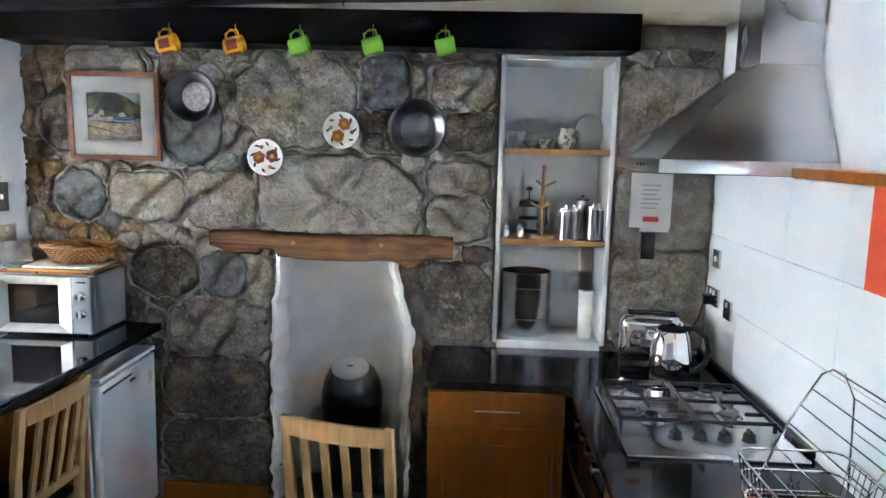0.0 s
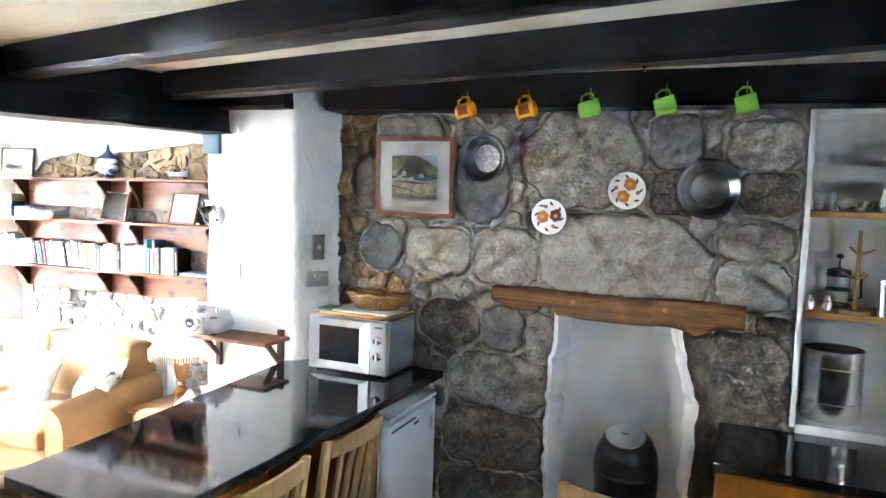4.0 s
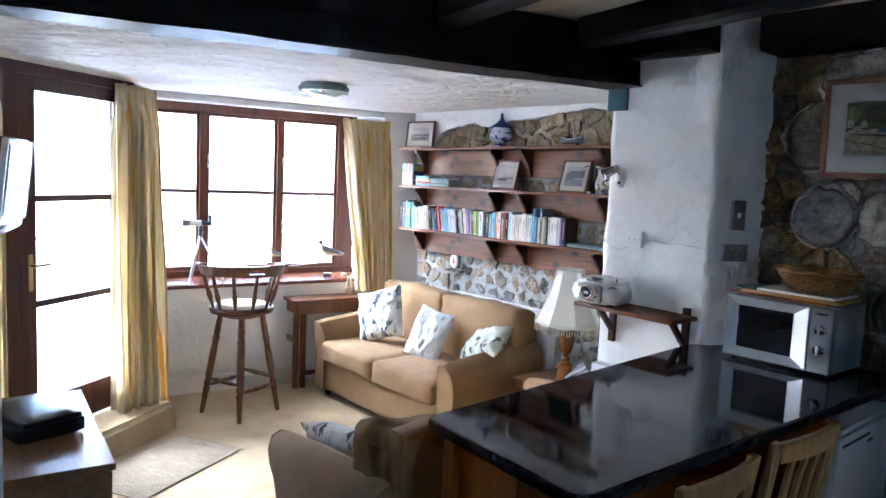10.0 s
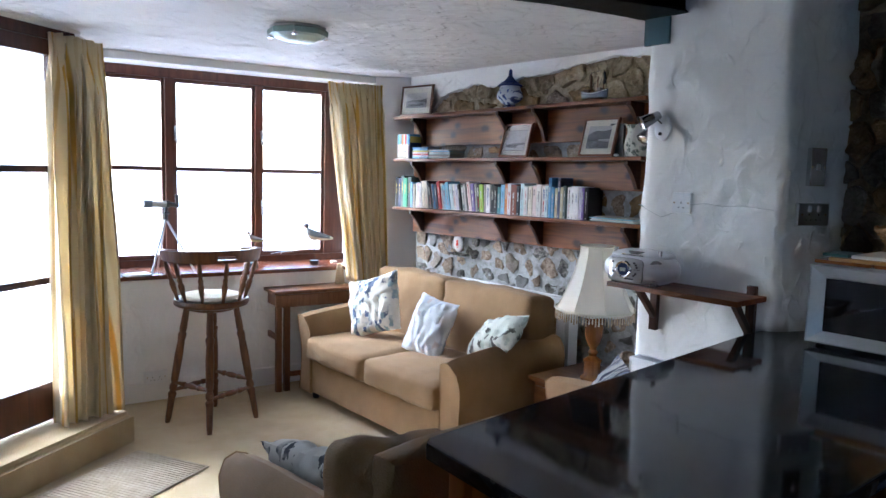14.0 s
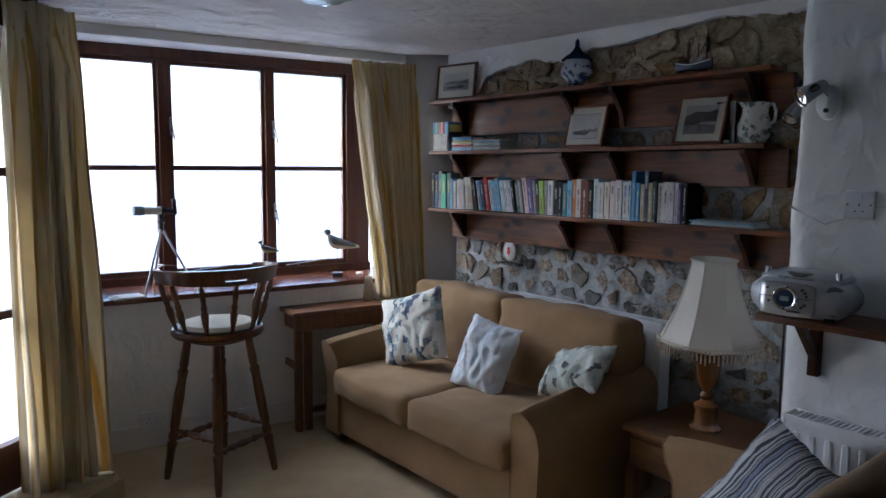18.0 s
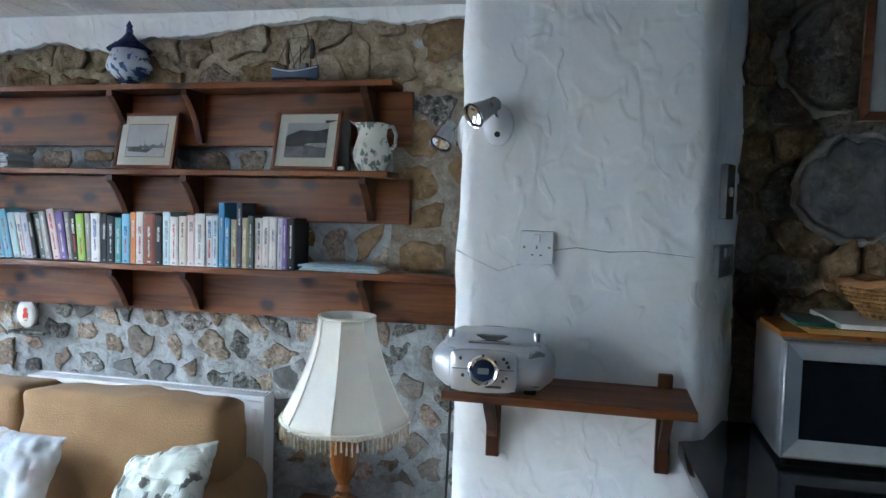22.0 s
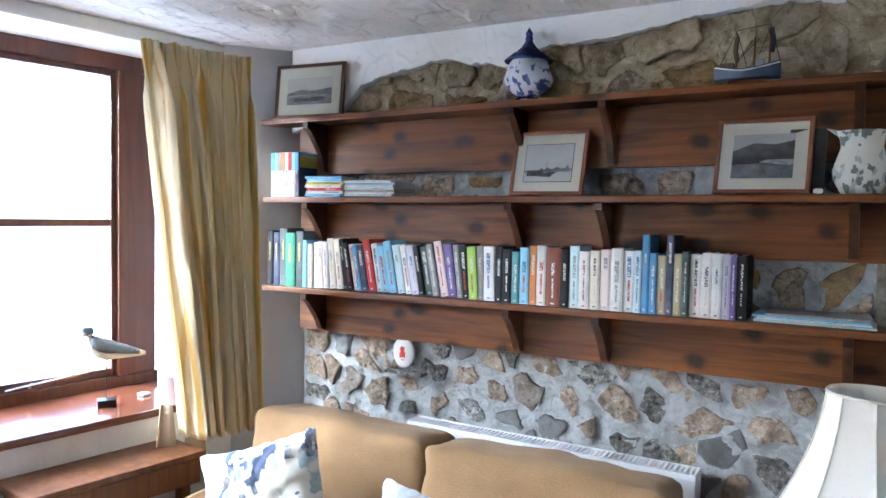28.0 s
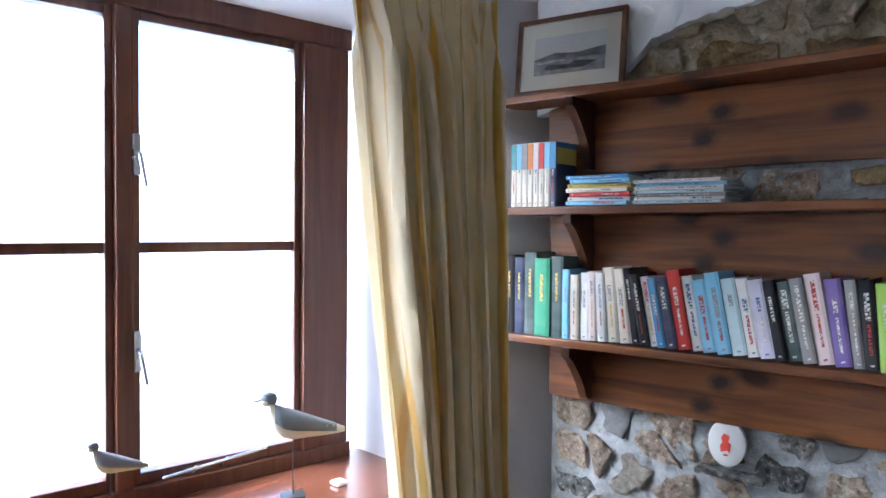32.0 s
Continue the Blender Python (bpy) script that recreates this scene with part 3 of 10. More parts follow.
setting("floor_living_room", prism(bmesh.new(), [(-6.4, 0.2), (-2.30, 0.2), (-2.30, 4.3), (-6.4, 4.3)], "z", -0.15, 0.0), CARPET, "worn mottled beige fitted carpet", "floor")
setting("floor_kitchen", prism(bmesh.new(), [(-3.2, -1.8), (1.4, -1.8), (1.4, 4.3), (-2.296, 4.3), (-2.296, 0.196), (-3.2, 0.196)], "z", -0.15, 0.0), KITCHEN_FLOOR, "warm brown laminate kitchen floor", "floor")

# living room walls
setting("wall_north", box(-5.56, -3.0, WALL_Y, WALL_Y + 0.35, -0.1, 2.5), MORTAR_PALE, "pale lime mortar of the exposed rubble wall", "wall")
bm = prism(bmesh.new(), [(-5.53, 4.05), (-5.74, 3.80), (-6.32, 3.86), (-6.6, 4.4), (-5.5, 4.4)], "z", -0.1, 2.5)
setting("wall_corner", bm, GREY_PLASTER, "pale grey splay wall beside the window", "wall")
SILL_Z = 0.84
bm = prism(bmesh.new(), [(-5.97, 1.88), (-5.715, 3.81), (-6.25, 3.87), (-6.58, 1.80)], "z", -0.1, SILL_Z - 0.03)
setting("wall_west", bm, WHITE_PLASTER, "white trowelled plaster wall under the window", "wall")
bm = prism(bmesh.new(), [(-6.02, 1.80), (-5.76, 3.88), (-6.20, 3.88), (-6.55, 1.80)], "z", 2.225, 2.5)
setting("wall_lintel", bm, SMOOTH_PLASTER, "white painted lintel above the window", "wall")
bm = prism(bmesh.new(), [(-5.52, 1.66), (-5.97, 1.90), (-6.56, 1.94), (-6.56, 1.60), (-5.62, 1.60)], "z", -0.1, 2.5)
setting("wall_jamb", bm, SMOOTH_PLASTER, "white painted wall between door and window", "wall")
setting("wall_south", box(-5.3, -2.9, 0.25, 0.5, -0.1, 2.6), SMOOTH_PLASTER, "plain white painted wall behind the television", "wall")
setting("wall_inner", box(-3.1, -2.9, -1.6, 0.25, -0.1, 2.75), SMOOTH_PLASTER, "plain white painted wall", "wall")
bm = box(-3.1, 1.5, -1.85, -1.6, -0.1, 2.75)
setting("wall_kitchen_south", bm, SMOOTH_PLASTER, "plain white painted kitchen wall", "wall")
bm = bmesh.new()
bx(bm, RIGHT_X, 1.5, -1.6, 0.55, -0.1, 2.75)
bx(bm, RIGHT_X, 1.5, 1.45, 3.75, -0.1, 2.75)
bx(bm, RIGHT_X, 1.5, 0.55, 1.45, -0.1, 1.12)
bx(bm, RIGHT_X, 1.5, 0.55, 1.45, 1.95, 2.75)
setting("wall_east", bm, SMOOTH_PLASTER, "white painted kitchen wall", "wall")


# the pier between living room and kitchen, with soft uneven corners
def pier_mesh():
    bm = bmesh.new()
    x0, y0, y1 = -3.06, PIER_Y, 4.06
    r, outline = 0.05, []
    outline += [(x0, y1 - (y1 - y0 - r) * k / 8) for k in range(8)]
    outline += [(x0 + r - r * math.cos(a), y0 + r - r * math.sin(a)) for a in [math.pi / 2 * k / 5 for k in range(6)]]
    R, splay = 0.045, radians(67)
    xc = -2.452
    outline += [(x0 + r + (xc - x0 - r) * k / 16, y0) for k in range(1, 16)]
    outline += [(xc + R * math.sin(a), y0 + R - R * math.cos(a)) for a in [splay * k / 6 for k in range(7)]]
    xe, ye = outline[-1]
    outline += [(xe + math.cos(splay) * 0.30 * k / 6, ye + math.sin(splay) * 0.30 * k / 6) for k in range(1, 7)]
    rows = []
    for j in range(55):
        z = 2.66 * j / 54
        row = []
        for x, y in outline:
            v = Vector((x, y, z))
            w = 0.012 * noise.noise(v * 3.1) + 0.006 * noise.noise(v * 9.0)
            lean = 0.016 * (1.3 - z)
            v += Vector((0 if abs(y - y0) < 0.02 else math.copysign(w, x + 2.74), -w if y < y0 + 0.06 else 0, 0))
            if x > -2.5:
                v.x += lean * 0.4 + 0.014 * noise.noise(Vector((0, 0, z * 4)))
            row.append(bm.verts.new(v))
        rows.append(row)
    for a, b in zip(rows, rows[1:]):
        for k in range(len(outline) - 1):
            bm.faces.new((a[k], a[k + 1], b[k + 1], b[k]))
    bmesh.ops.recalc_face_normals(bm, faces=bm.faces)
    return bm


setting("wall_pier", pier_mesh(), WHITE_PLASTER, "white roughly trowelled plaster pier", "wall")
bm = bmesh.new()
for a, b in (((-3.058, 1.441), (-3.0, 1.415)), ((-3.0, 1.415), (-2.942, 1.391)), ((-2.942, 1.391), (-2.885, 1.412)), ((-2.80, 1.452), (-2.74, 1.461)), ((-2.74, 1.461), (-2.66, 1.453)), ((-2.66, 1.453), (-2.57, 1.459)), ((-2.57, 1.459), (-2.45, 1.449))):
    prism(bm, [(a[0], a[1] - 0.001), (b[0], b[1] - 0.0004), (b[0], b[1] + 0.0004), (a[0], a[1] + 0.0004)], "y", PIER_Y - 0.008, PIER_Y + 0.02)
tagged(part("plaster_crack", bm, plain("crack_shadow", (0.46, 0.46, 0.47)), None), "thin dark crack running across white plaster", "crack", "", "structure")


def fire_wall_y(x):
    """The stone wall of the kitchen recedes at its west end."""
    return 3.62 + max(0.0, -1.9 - x) * 0.05


# kitchen stone wall core, round hearth and alcove
FIRE_X0, FIRE_X1, FIRE_TOP = -1.02, -0.27, 1.34
ALC_X0, ALC_X1, ALC_Z0, ALC_Z1 = 0.115, 0.675, 0.94, 2.37
bm = prism(bmesh.new(), [(-2.40, fire_wall_y(-2.40) + 0.03), (-1.7, 3.65), (-1.7, 4.3), (-2.40, 4.3)], "z", -0.1, 2.7)
bx(bm, -1.7, FIRE_X0, 3.65, 4.3, -0.1, 2.7)
bx(bm, FIRE_X0, FIRE_X1, 3.65, 4.3, FIRE_TOP, 2.7)
bx(bm, FIRE_X1, ALC_X0, 3.65, 4.3, -0.1, 2.7)
bx(bm, ALC_X0, ALC_X1, 3.65, 4.3, -0.1, ALC_Z0)
bx(bm, ALC_X0, ALC_X1, 3.65, 4.3, ALC_Z1, 2.7)
bx(bm, ALC_X1, RIGHT_X + 0.02, 3.65, 4.3, -0.1, 2.7)
bx(bm, FIRE_X0, FIRE_X1, 4.2, 4.3, -0.1, FIRE_TOP)
setting("wall_hearth", bm, MORTAR_GREY, "grey mortar of the exposed granite kitchen wall", "wall")
# hearth lining
bm = bmesh.new()
n_a = 26
rows = []
for j in range(31):
    z = -0.02 + 1.40 * j / 30
    row = []
    for k in range(n_a + 1):
        a = math.pi * k / n_a
        x = -0.645 - 0.37 * math.copysign(abs(math.cos(a)) ** 0.55, math.cos(a))
        y = 3.60 + 0.33 * abs(math.sin(a)) ** 0.6 * (1 - 0.25 * (z / 1.4) ** 3)
        v = Vector((x, y, z))
        w = 0.022 * noise.noise(v * 4) + 0.010 * noise.noise(v * 11)
        edge = 0.025 * noise.noise(Vector((k // n_a, 0, z * 7))) if k in (0, 1, n_a - 1, n_a) else 0
        row.append(bm.verts.new(v + Vector((w * math.cos(a) + edge, -w, 0))))
    rows.append(row)
for a, b in zip(rows, rows[1:]):
    for k in range(n_a):
        bm.faces.new((a[k], b[k], b[k + 1], a[k + 1]))
setting("wall_hearth_lining", bm, HEARTH_PLASTER, "lumpy white plastered hearth recess", "wall")
EDGE_LINE = ((0.0, -0.30), (0.55, -0.30), (0.85, -0.292), (0.97, -0.277), (1.14, -0.333), (1.29, -0.368), (1.42, -0.375))


def edge_line(z):
    """How far east the plaster of the hearth reaches at a height."""
    for (z0, x0), (z1, x1) in zip(EDGE_LINE, EDGE_LINE[1:]):
        if z <= z1:
            return x0 + (x1 - x0) * (z - z0) / (z1 - z0)
    return EDGE_LINE[-1][1]


for name, s in (("trim_hearth_edge", -1), ("trim_hearth_edge", 1)):
    bm = bmesh.new()
    rows = []
    for j in range(71):
        z = 1.40 * j / 70
        wob = 0.012 * noise.noise(Vector((s * 3, 0, z * 6))) + 0.012 * noise.noise(Vector((s * 3, 4, z * 21)))
        pull = max(0.0, min(1.0, (z - 0.95) / 0.36)) * 0.03
        outer = edge_line(z) + wob if s > 0 else FIRE_X0 - 0.002 + 1.6 * wob + pull
        inner = outer - s * (0.040 + 0.02 * abs(noise.noise(Vector((s, 8, z * 9)))))
        front = 3.580 + 0.006 * noise.noise(Vector((s, 5, z * 11)))
        rows.append([bm.verts.new((inner - s * 0.02, 3.70, z)), bm.verts.new((inner, front + 0.022, z)), bm.verts.new(((inner + outer) / 2, front, z)), bm.verts.new((outer, front + 0.004, z)), bm.verts.new((outer + s * 0.004, front + 0.09, z))])
    for a, b in zip(rows, rows[1:]):
        for j in range(4):
            bm.faces.new((a[j], a[j + 1], b[j + 1], b[j]))
    bmesh.ops.recalc_face_normals(bm, faces=bm.faces)
    setting(name, bm, HEARTH_PLASTER, "ragged white plaster edge of the hearth opening", "trim")
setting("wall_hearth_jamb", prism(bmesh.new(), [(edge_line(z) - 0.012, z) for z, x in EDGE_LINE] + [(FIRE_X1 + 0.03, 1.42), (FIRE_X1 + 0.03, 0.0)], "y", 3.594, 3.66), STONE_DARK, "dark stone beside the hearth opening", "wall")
setting("floor_hearth", box(-1.02, -0.27, 3.5, 4.25, -0.05, 0.05, 0.01), STONE_DARK, "dark stone hearth slab", "floor")
# alcove lining with a chipped white edge
bm = bmesh.new()
t = 0.02
bx(bm, ALC_X0, ALC_X1, 3.93, 4.03, ALC_Z0, ALC_Z1)
bx(bm, ALC_X0 - 0.004, ALC_X0 + t, 3.605, 4.0, ALC_Z0, ALC_Z1, 0.006)
bx(bm, ALC_X1 - t, ALC_X1 + 0.004, 3.605, 4.0, ALC_Z0, ALC_Z1, 0.006)
bx(bm, ALC_X0 + t, ALC_X1 - t, 3.595, 4.0, ALC_Z0 - 0.03, ALC_Z0 + t, 0.006)
bx(bm, ALC_X0 + t, ALC_X1 - t, 3.605, 4.0, ALC_Z1 - t, ALC_Z1)
setting("wall_alcove_lining", bm, ALCOVE_PAINT, "white painted lining of a wall alcove", "wall")
for z in (1.925, 1.475):
    tagged(part("alcove_shelf", box(ALC_X0 + t, ALC_X1 - t, 3.60, 4.0, z - 0.028, z, 0.004), PINE_WOOD), "honey coloured pine shelf set in an alcove", "shelf", "alcove shelves")

# ceilings
bm = prism(bmesh.new(), [(-2.90, 4.2), (-3.95, -1.7), (-6.6, -1.7), (-6.6, 4.2)], "z", CEIL, CEIL + 0.1)
setting("ceiling_living_room", bm, CEILING_PLASTER, "white swirled plaster ceiling", "ceiling", False)
bm = bmesh.new()
for k in range(30):
    y = -1.7 + 0.2 * k
    bx(bm, -4.2, 1.4, y + 0.002, y + 0.198, KCEIL, KCEIL + 0.05, 0.003, 1)
setting("ceiling_kitchen", bm, CREAM_BOARD, "cream painted boarded ceiling", "ceiling")
bm = bmesh.new()
# coving strip along the window head
setting("trim_window_head", prism(bmesh.new(), [(-5.995, 1.88), (-5.755, 3.80), (-5.80, 3.80), (-6.04, 1.88)], "z", 2.205, CEIL, 0.01), SMOOTH_PLASTER, "white painted strip above the window", "trim")


def beam(name, a, b, width, z0, z1, label, seed=0.0):
    """A hewn beam from a to b with wavy arrises."""
    a, b = Vector((*a, 0)), Vector((*b, 0))
    d = (b - a)
    n = Vector((-d.y, d.x, 0)).normalized()
    bm = bmesh.new()
    steps = max(8, int(d.length / 0.08))
    rings = []
    c = 0.018
    for k in range(steps + 1):
        p = a + d * (k / steps)
        ring = []
        for s, z in ((0, z1), (0, z0 + c), (c, z0), (width - c, z0), (width, z0 + c), (width, z1)):
            w = 0.008 * noise.noise(Vector((k * 0.13 + seed, s * 9, z * 7))) + 0.004 * noise.noise(Vector((k * 0.5 + seed, s * 20, z * 9)))
            ring.append(bm.verts.new(p + n * (s + w) + Vector((0, 0, z + (w if z < z1 else 0)))))
        rings.append(ring)
    for r0, r1 in zip(rings, rings[1:]):
        for j in range(5):
            bm.faces.new((r0[j], r0[j + 1], r1[j + 1], r1[j]))
    bm.faces.new(list(reversed(rings[0])))
    bm.faces.new(rings[-1])
    bmesh.ops.recalc_face_normals(bm, faces=bm.faces)
    return tagged(part(name, bm, BEAM_BLACK), label, "beam", "ceiling beams", "structure")


def along(offset, x):
    """The point of a kitchen beam line, that far along the room's tilt."""
    return (x, (offset - 0.208 * x) / 0.978)


beam("beam", (-2.905, 3.40), (-2.905 - 0.213 * 5.0, 3.40 - 5.0), -0.15, 2.375, KCEIL, "black painted cross beam at the living room edge", 1.0)
beam("beam", (-2.882, 3.40), (-2.882 - 0.213 * 5.0, 3.40 - 5.0), -0.175, 2.245, 2.378, "black painted fascia below the cross beam", 2.0)
beam("beam", (-2.90, 3.29), (-2.452, 3.29), 0.13, 2.378, KCEIL, "short black beam end resting on the pier", 5.0)
for offset, seed, z0 in ((2.38, 3.0, 2.392), (1.62, 7.0, 2.400)):
    x0 = -2.95 - (2.38 - offset) * 0.22
    beam("beam", along(offset - 0.13, x0), along(offset - 0.13, 1.20), 0.13, z0, KCEIL, "black gloss painted ceiling beam", seed)
beam("beam", (-2.275, 3.40), (0.72, 3.37), 0.25, 2.372, KCEIL, "black beam with mugs hung along it", 21.0)
tagged(part("blue_tile", box(-3.075, -2.95, PIER_Y - 0.012, PIER_Y + 0.01, 2.13, 2.245, 0.003), plain("blue_glazed_tile", (0.06, 0.13, 0.17), rough=0.2)), "small dark blue glazed tile on the white pier", "tile")

# skirtings
setting("baseboard_west", prism(bmesh.new(), [(-5.955, 1.92), (-5.705, 3.80), (-5.725, 3.80), (-5.975, 1.92)], "z", 0.0, 0.13, 0.004), SMOOTH_PLASTER, "white painted skirting board", "baseboard")
setting("baseboard_kitchen", box(-1.60, FIRE_X0 - 0.02, 3.56, 3.585, 0.0, 0.13, 0.004), CABINET_WOOD, "brown stained skirting board", "baseboard")

# ---- window ----
win = tagged(new("window_1"), "mahogany casement window of three lights with clear panes", "window", "", "structure")
# built square to y, then turned with the wall about its middle
WX = -6.25
win.matrix_basis = pose(-6.325, 2.77, 0, 0, 0, -7.7) @ pose(-WX, -2.77, 0)
setting("window_sill", prism(bmesh.new(), [(-5.955, 1.86), (-5.70, 3.79), (-6.17, 3.87), (-6.50, 1.82)], "z", SILL_Z - 0.03, SILL_Z, 0.006), SILL_WOOD, "glossy mahogany window sill", "window sill")
fr = part("window_frame", box(WX - 0.05, WX + 0.05, 1.80, 3.80, SILL_Z - 0.02, SILL_Z + 0.045, 0.006), WINDOW_WOOD, win)
part("head", box(WX - 0.05, WX + 0.05, 1.80, 3.80, 2.16, 2.235, 0.006), WINDOW_WOOD, win)
for y, wl, wr in ((1.86, 0.06, 0.05), (2.453, 0.030, 0.030), (3.087, 0.023, 0.023), (3.622, 0.0, 0.165)):
    part("post", box(WX - 0.05, WX + 0.05, y - wl, y + wr, SILL_Z + 0.045, 2.16, 0.006), WINDOW_WOOD, win)
for y0, y1 in ((1.91, 2.423), (2.483, 3.064), (3.110, 3.622)):
    sash = part("sash", box(WX - 0.02, WX + 0.03, y0, y0 + 0.022, SILL_Z + 0.045, 2.16, 0.004), WINDOW_WOOD, win)
    part("stile", box(WX - 0.02, WX + 0.03, y1 - 0.022, y1, SILL_Z + 0.045, 2.16, 0.004), WINDOW_WOOD, sash)
    part("rail", box(WX - 0.02, WX + 0.03, y0 + 0.022, y1 - 0.022, SILL_Z + 0.045, SILL_Z + 0.078, 0.004), WINDOW_WOOD, sash)
    part("rail", box(WX - 0.02, WX + 0.03, y0 + 0.022, y1 - 0.022, 2.134, 2.16, 0.004), WINDOW_WOOD, sash)
    part("glazing_bar", box(WX - 0.015, WX + 0.025, y0 + 0.022, y1 - 0.022, 1.514, 1.544, 0.004), WINDOW_WOOD, sash)
    for z0, z1 in ((SILL_Z + 0.078, 1.514), (1.544, 2.134)):
        pn = part("pane", box(WX - 0.002, WX + 0.002, y0 + 0.022, y1 - 0.022, z0, z1), PANE, sash, "", False)
        pn.visible_shadow = False
for y in (2.50, 3.13):
    bm = rod(bmesh.new(), (WX + 0.055, y + 0.05, SILL_Z + 0.058), (WX + 0.060, y + 0.36, SILL_Z + 0.085), 0.006)
    for f in (0.3, 0.6):
        rod(bm, (WX + 0.035, y + 0.05 + 0.31 * f, SILL_Z + 0.055), (WX + 0.058, y + 0.05 + 0.31 * f, SILL_Z + 0.066 + 0.02 * f), 0.006)
    part("casement_stay", bm, STEEL, win, "grey metal casement stay")
for y, z in ((2.49, 1.72), (3.115, 1.72), (3.115, 1.20)):
    ct = part("catch", box(WX + 0.05, WX + 0.062, y - 0.010, y + 0.010, z, z + 0.11, 0.003), STEEL, win, "metal casement catch")
    part("lever", tube(bmesh.new(), [(WX + 0.062, y, z + 0.06), (WX + 0.085, y, z + 0.055), (WX + 0.09, y + 0.012, z - 0.03)], 0.006, 7), STEEL, ct)

window_lamp("kitchen_window_light", (1.36, 1.0, 1.535), (0.0, 1.1, 1.3), 0.8, 0.75, KITCHEN_LIGHT)

# kitchen window, above the sink
win2 = tagged(new("window_2"), "white framed kitchen window", "window", "", "structure")
bm = bmesh.new()
for y0, y1, z0, z1 in ((0.55, 1.45, 1.12, 1.18), (0.55, 1.45, 1.89, 1.95), (0.55, 0.61, 1.18, 1.89), (1.39, 1.45, 1.18, 1.89), (0.97, 1.03, 1.18, 1.89)):
    bx(bm, 1.38, 1.44, y0, y1, z0, z1, 0.004)
part("window_frame", bm, WHITE_METAL, win2)
for y0, y1 in ((0.61, 0.97), (1.03, 1.39)):
    pn = part("pane", box(1.408, 1.412, y0, y1, 1.18, 1.89), PANE, win2, "", False)
    pn.visible_shadow = False

# ---- glazed door on the splayed wall ----
dv = (DOOR_B - DOOR_A)
DLEN = dv.length
DROT = math.degrees(math.atan2(dv.y, dv.x))
door = thing("door_1", "dark mahogany glazed door with two glazing bars, shut", "door", DOOR_A.x, DOOR_A.y, 0, DROT, kind="structure")
# in the door's frame: x runs along the wall, y outward is plus
D0, D1 = 0.155, DLEN - 0.02
part("door_frame", box(D0 - 0.09, D0, -0.03, 0.05, 0.17, 2.24, 0.005), DOOR_WOOD, door)
part("door_frame", box(D1, D1 + 0.06, -0.03, 0.05, 0.17, 2.24, 0.005), DOOR_WOOD, door)
part("door_frame", box(D0, D1, -0.03, 0.05, 2.18, 2.24, 0.005), DOOR_WOOD, door)
leaf = part("door_leaf", box(D0 + 0.004, D0 + 0.108, -0.025, 0.025, 0.19, 2.18, 0.005), DOOR_WOOD, door)
part("stile", box(D1 - 0.105, D1 - 0.004, -0.025, 0.025, 0.19, 2.18, 0.005), DOOR_WOOD, leaf)
part("rail", box(D0 + 0.108, D1 - 0.105, -0.025, 0.025, 2.10, 2.18, 0.005), DOOR_WOOD, leaf)
part("rail", box(D0 + 0.108, D1 - 0.105, -0.025, 0.025, 0.19, 0.394, 0.005), DOOR_WOOD, leaf)
for z in (1.52, 0.937):
    part("glazing_bar", box(D0 + 0.108, D1 - 0.105, -0.02, 0.02, z - 0.018, z + 0.018, 0.004), DOOR_WOOD, leaf)
for z0, z1 in ((0.394, 0.919), (0.955, 1.502), (1.538, 2.10)):
    pn = part("pane", box(D0 + 0.108, D1 - 0.105, -0.002, 0.002, z0, z1), PANE, leaf, "", False)
    pn.visible_shadow = False
hd = part("handle", box(D0 + 0.045, D0 + 0.075, -0.036, -0.024, 1.02, 1.22, 0.004), BRASS, leaf, "brass lever handle")
bm = bmesh.new()
rod(bm, (D0 + 0.06, -0.03, 1.16), (D0 + 0.06, -0.07, 1.16), 0.008)
rod(bm, (D0 + 0.06, -0.07, 1.16), (D0 + 0.16, -0.07, 1.16), 0.008)
part("lever", bm, BRASS, leaf, "brass lever")
# narrow side light beside the door
part("side_light_post", box(-0.05, -0.0, -0.03, 0.05, 0.17, 2.24, 0.005), DOOR_WOOD, door)
part("side_light_rail", box(0.0, D0 - 0.09, -0.03, 0.05, 0.17, 0.40, 0.005), DOOR_WOOD, door)
part("side_light_rail", box(0.0, D0 - 0.09, -0.03, 0.05, 0.92, 0.955, 0.005), DOOR_WOOD, door)
part("side_light_rail", box(0.0, D0 - 0.09, -0.03, 0.05, 2.18, 2.24, 0.005), DOOR_WOOD, door)
pn = part("side_pane", box(0.0, D0 - 0.09, -0.002, 0.002, 0.40, 2.18), PANE, door, "", False)
pn.visible_shadow = False
part("threshold", box(-0.05, D1 + 0.06, -0.06, 0.12, 0.12, 0.17, 0.005), DOOR_WOOD, door)
# wall under and beside the door, and the carpeted step
stepm = thing("wall_door", "white wall below and beside the garden door", "wall", DOOR_A.x, DOOR_A.y, 0, DROT, kind="structure")
bm = box(-0.45, DLEN + 0.10, -0.03, 0.16, -0.1, 0.12)
bx(bm, -0.60, -0.05, -0.03, 0.16, 0.12, 2.5)
bx(bm, -0.05, DLEN + 0.08, -0.03, 0.16, 2.24, 2.5)
part("masonry", bm, SMOOTH_PLASTER, stepm)
bm = prism(bmesh.new(), [(-5.275, 1.86), (-4.56, 0.78), (-4.56, 0.50), (-4.80, 0.50), (-5.50, 1.62), (-5.55, 1.83)], "z", 0.0, 0.175)
bmesh.ops.bevel(bm, geom=[e for e in bm.edges if all(v.co.z > 0.1 for v in e.verts)], offset=0.03, segments=3, affect="EDGES")
setting("step", bm, CARPET, "beige carpeted step up to the garden door", "step")

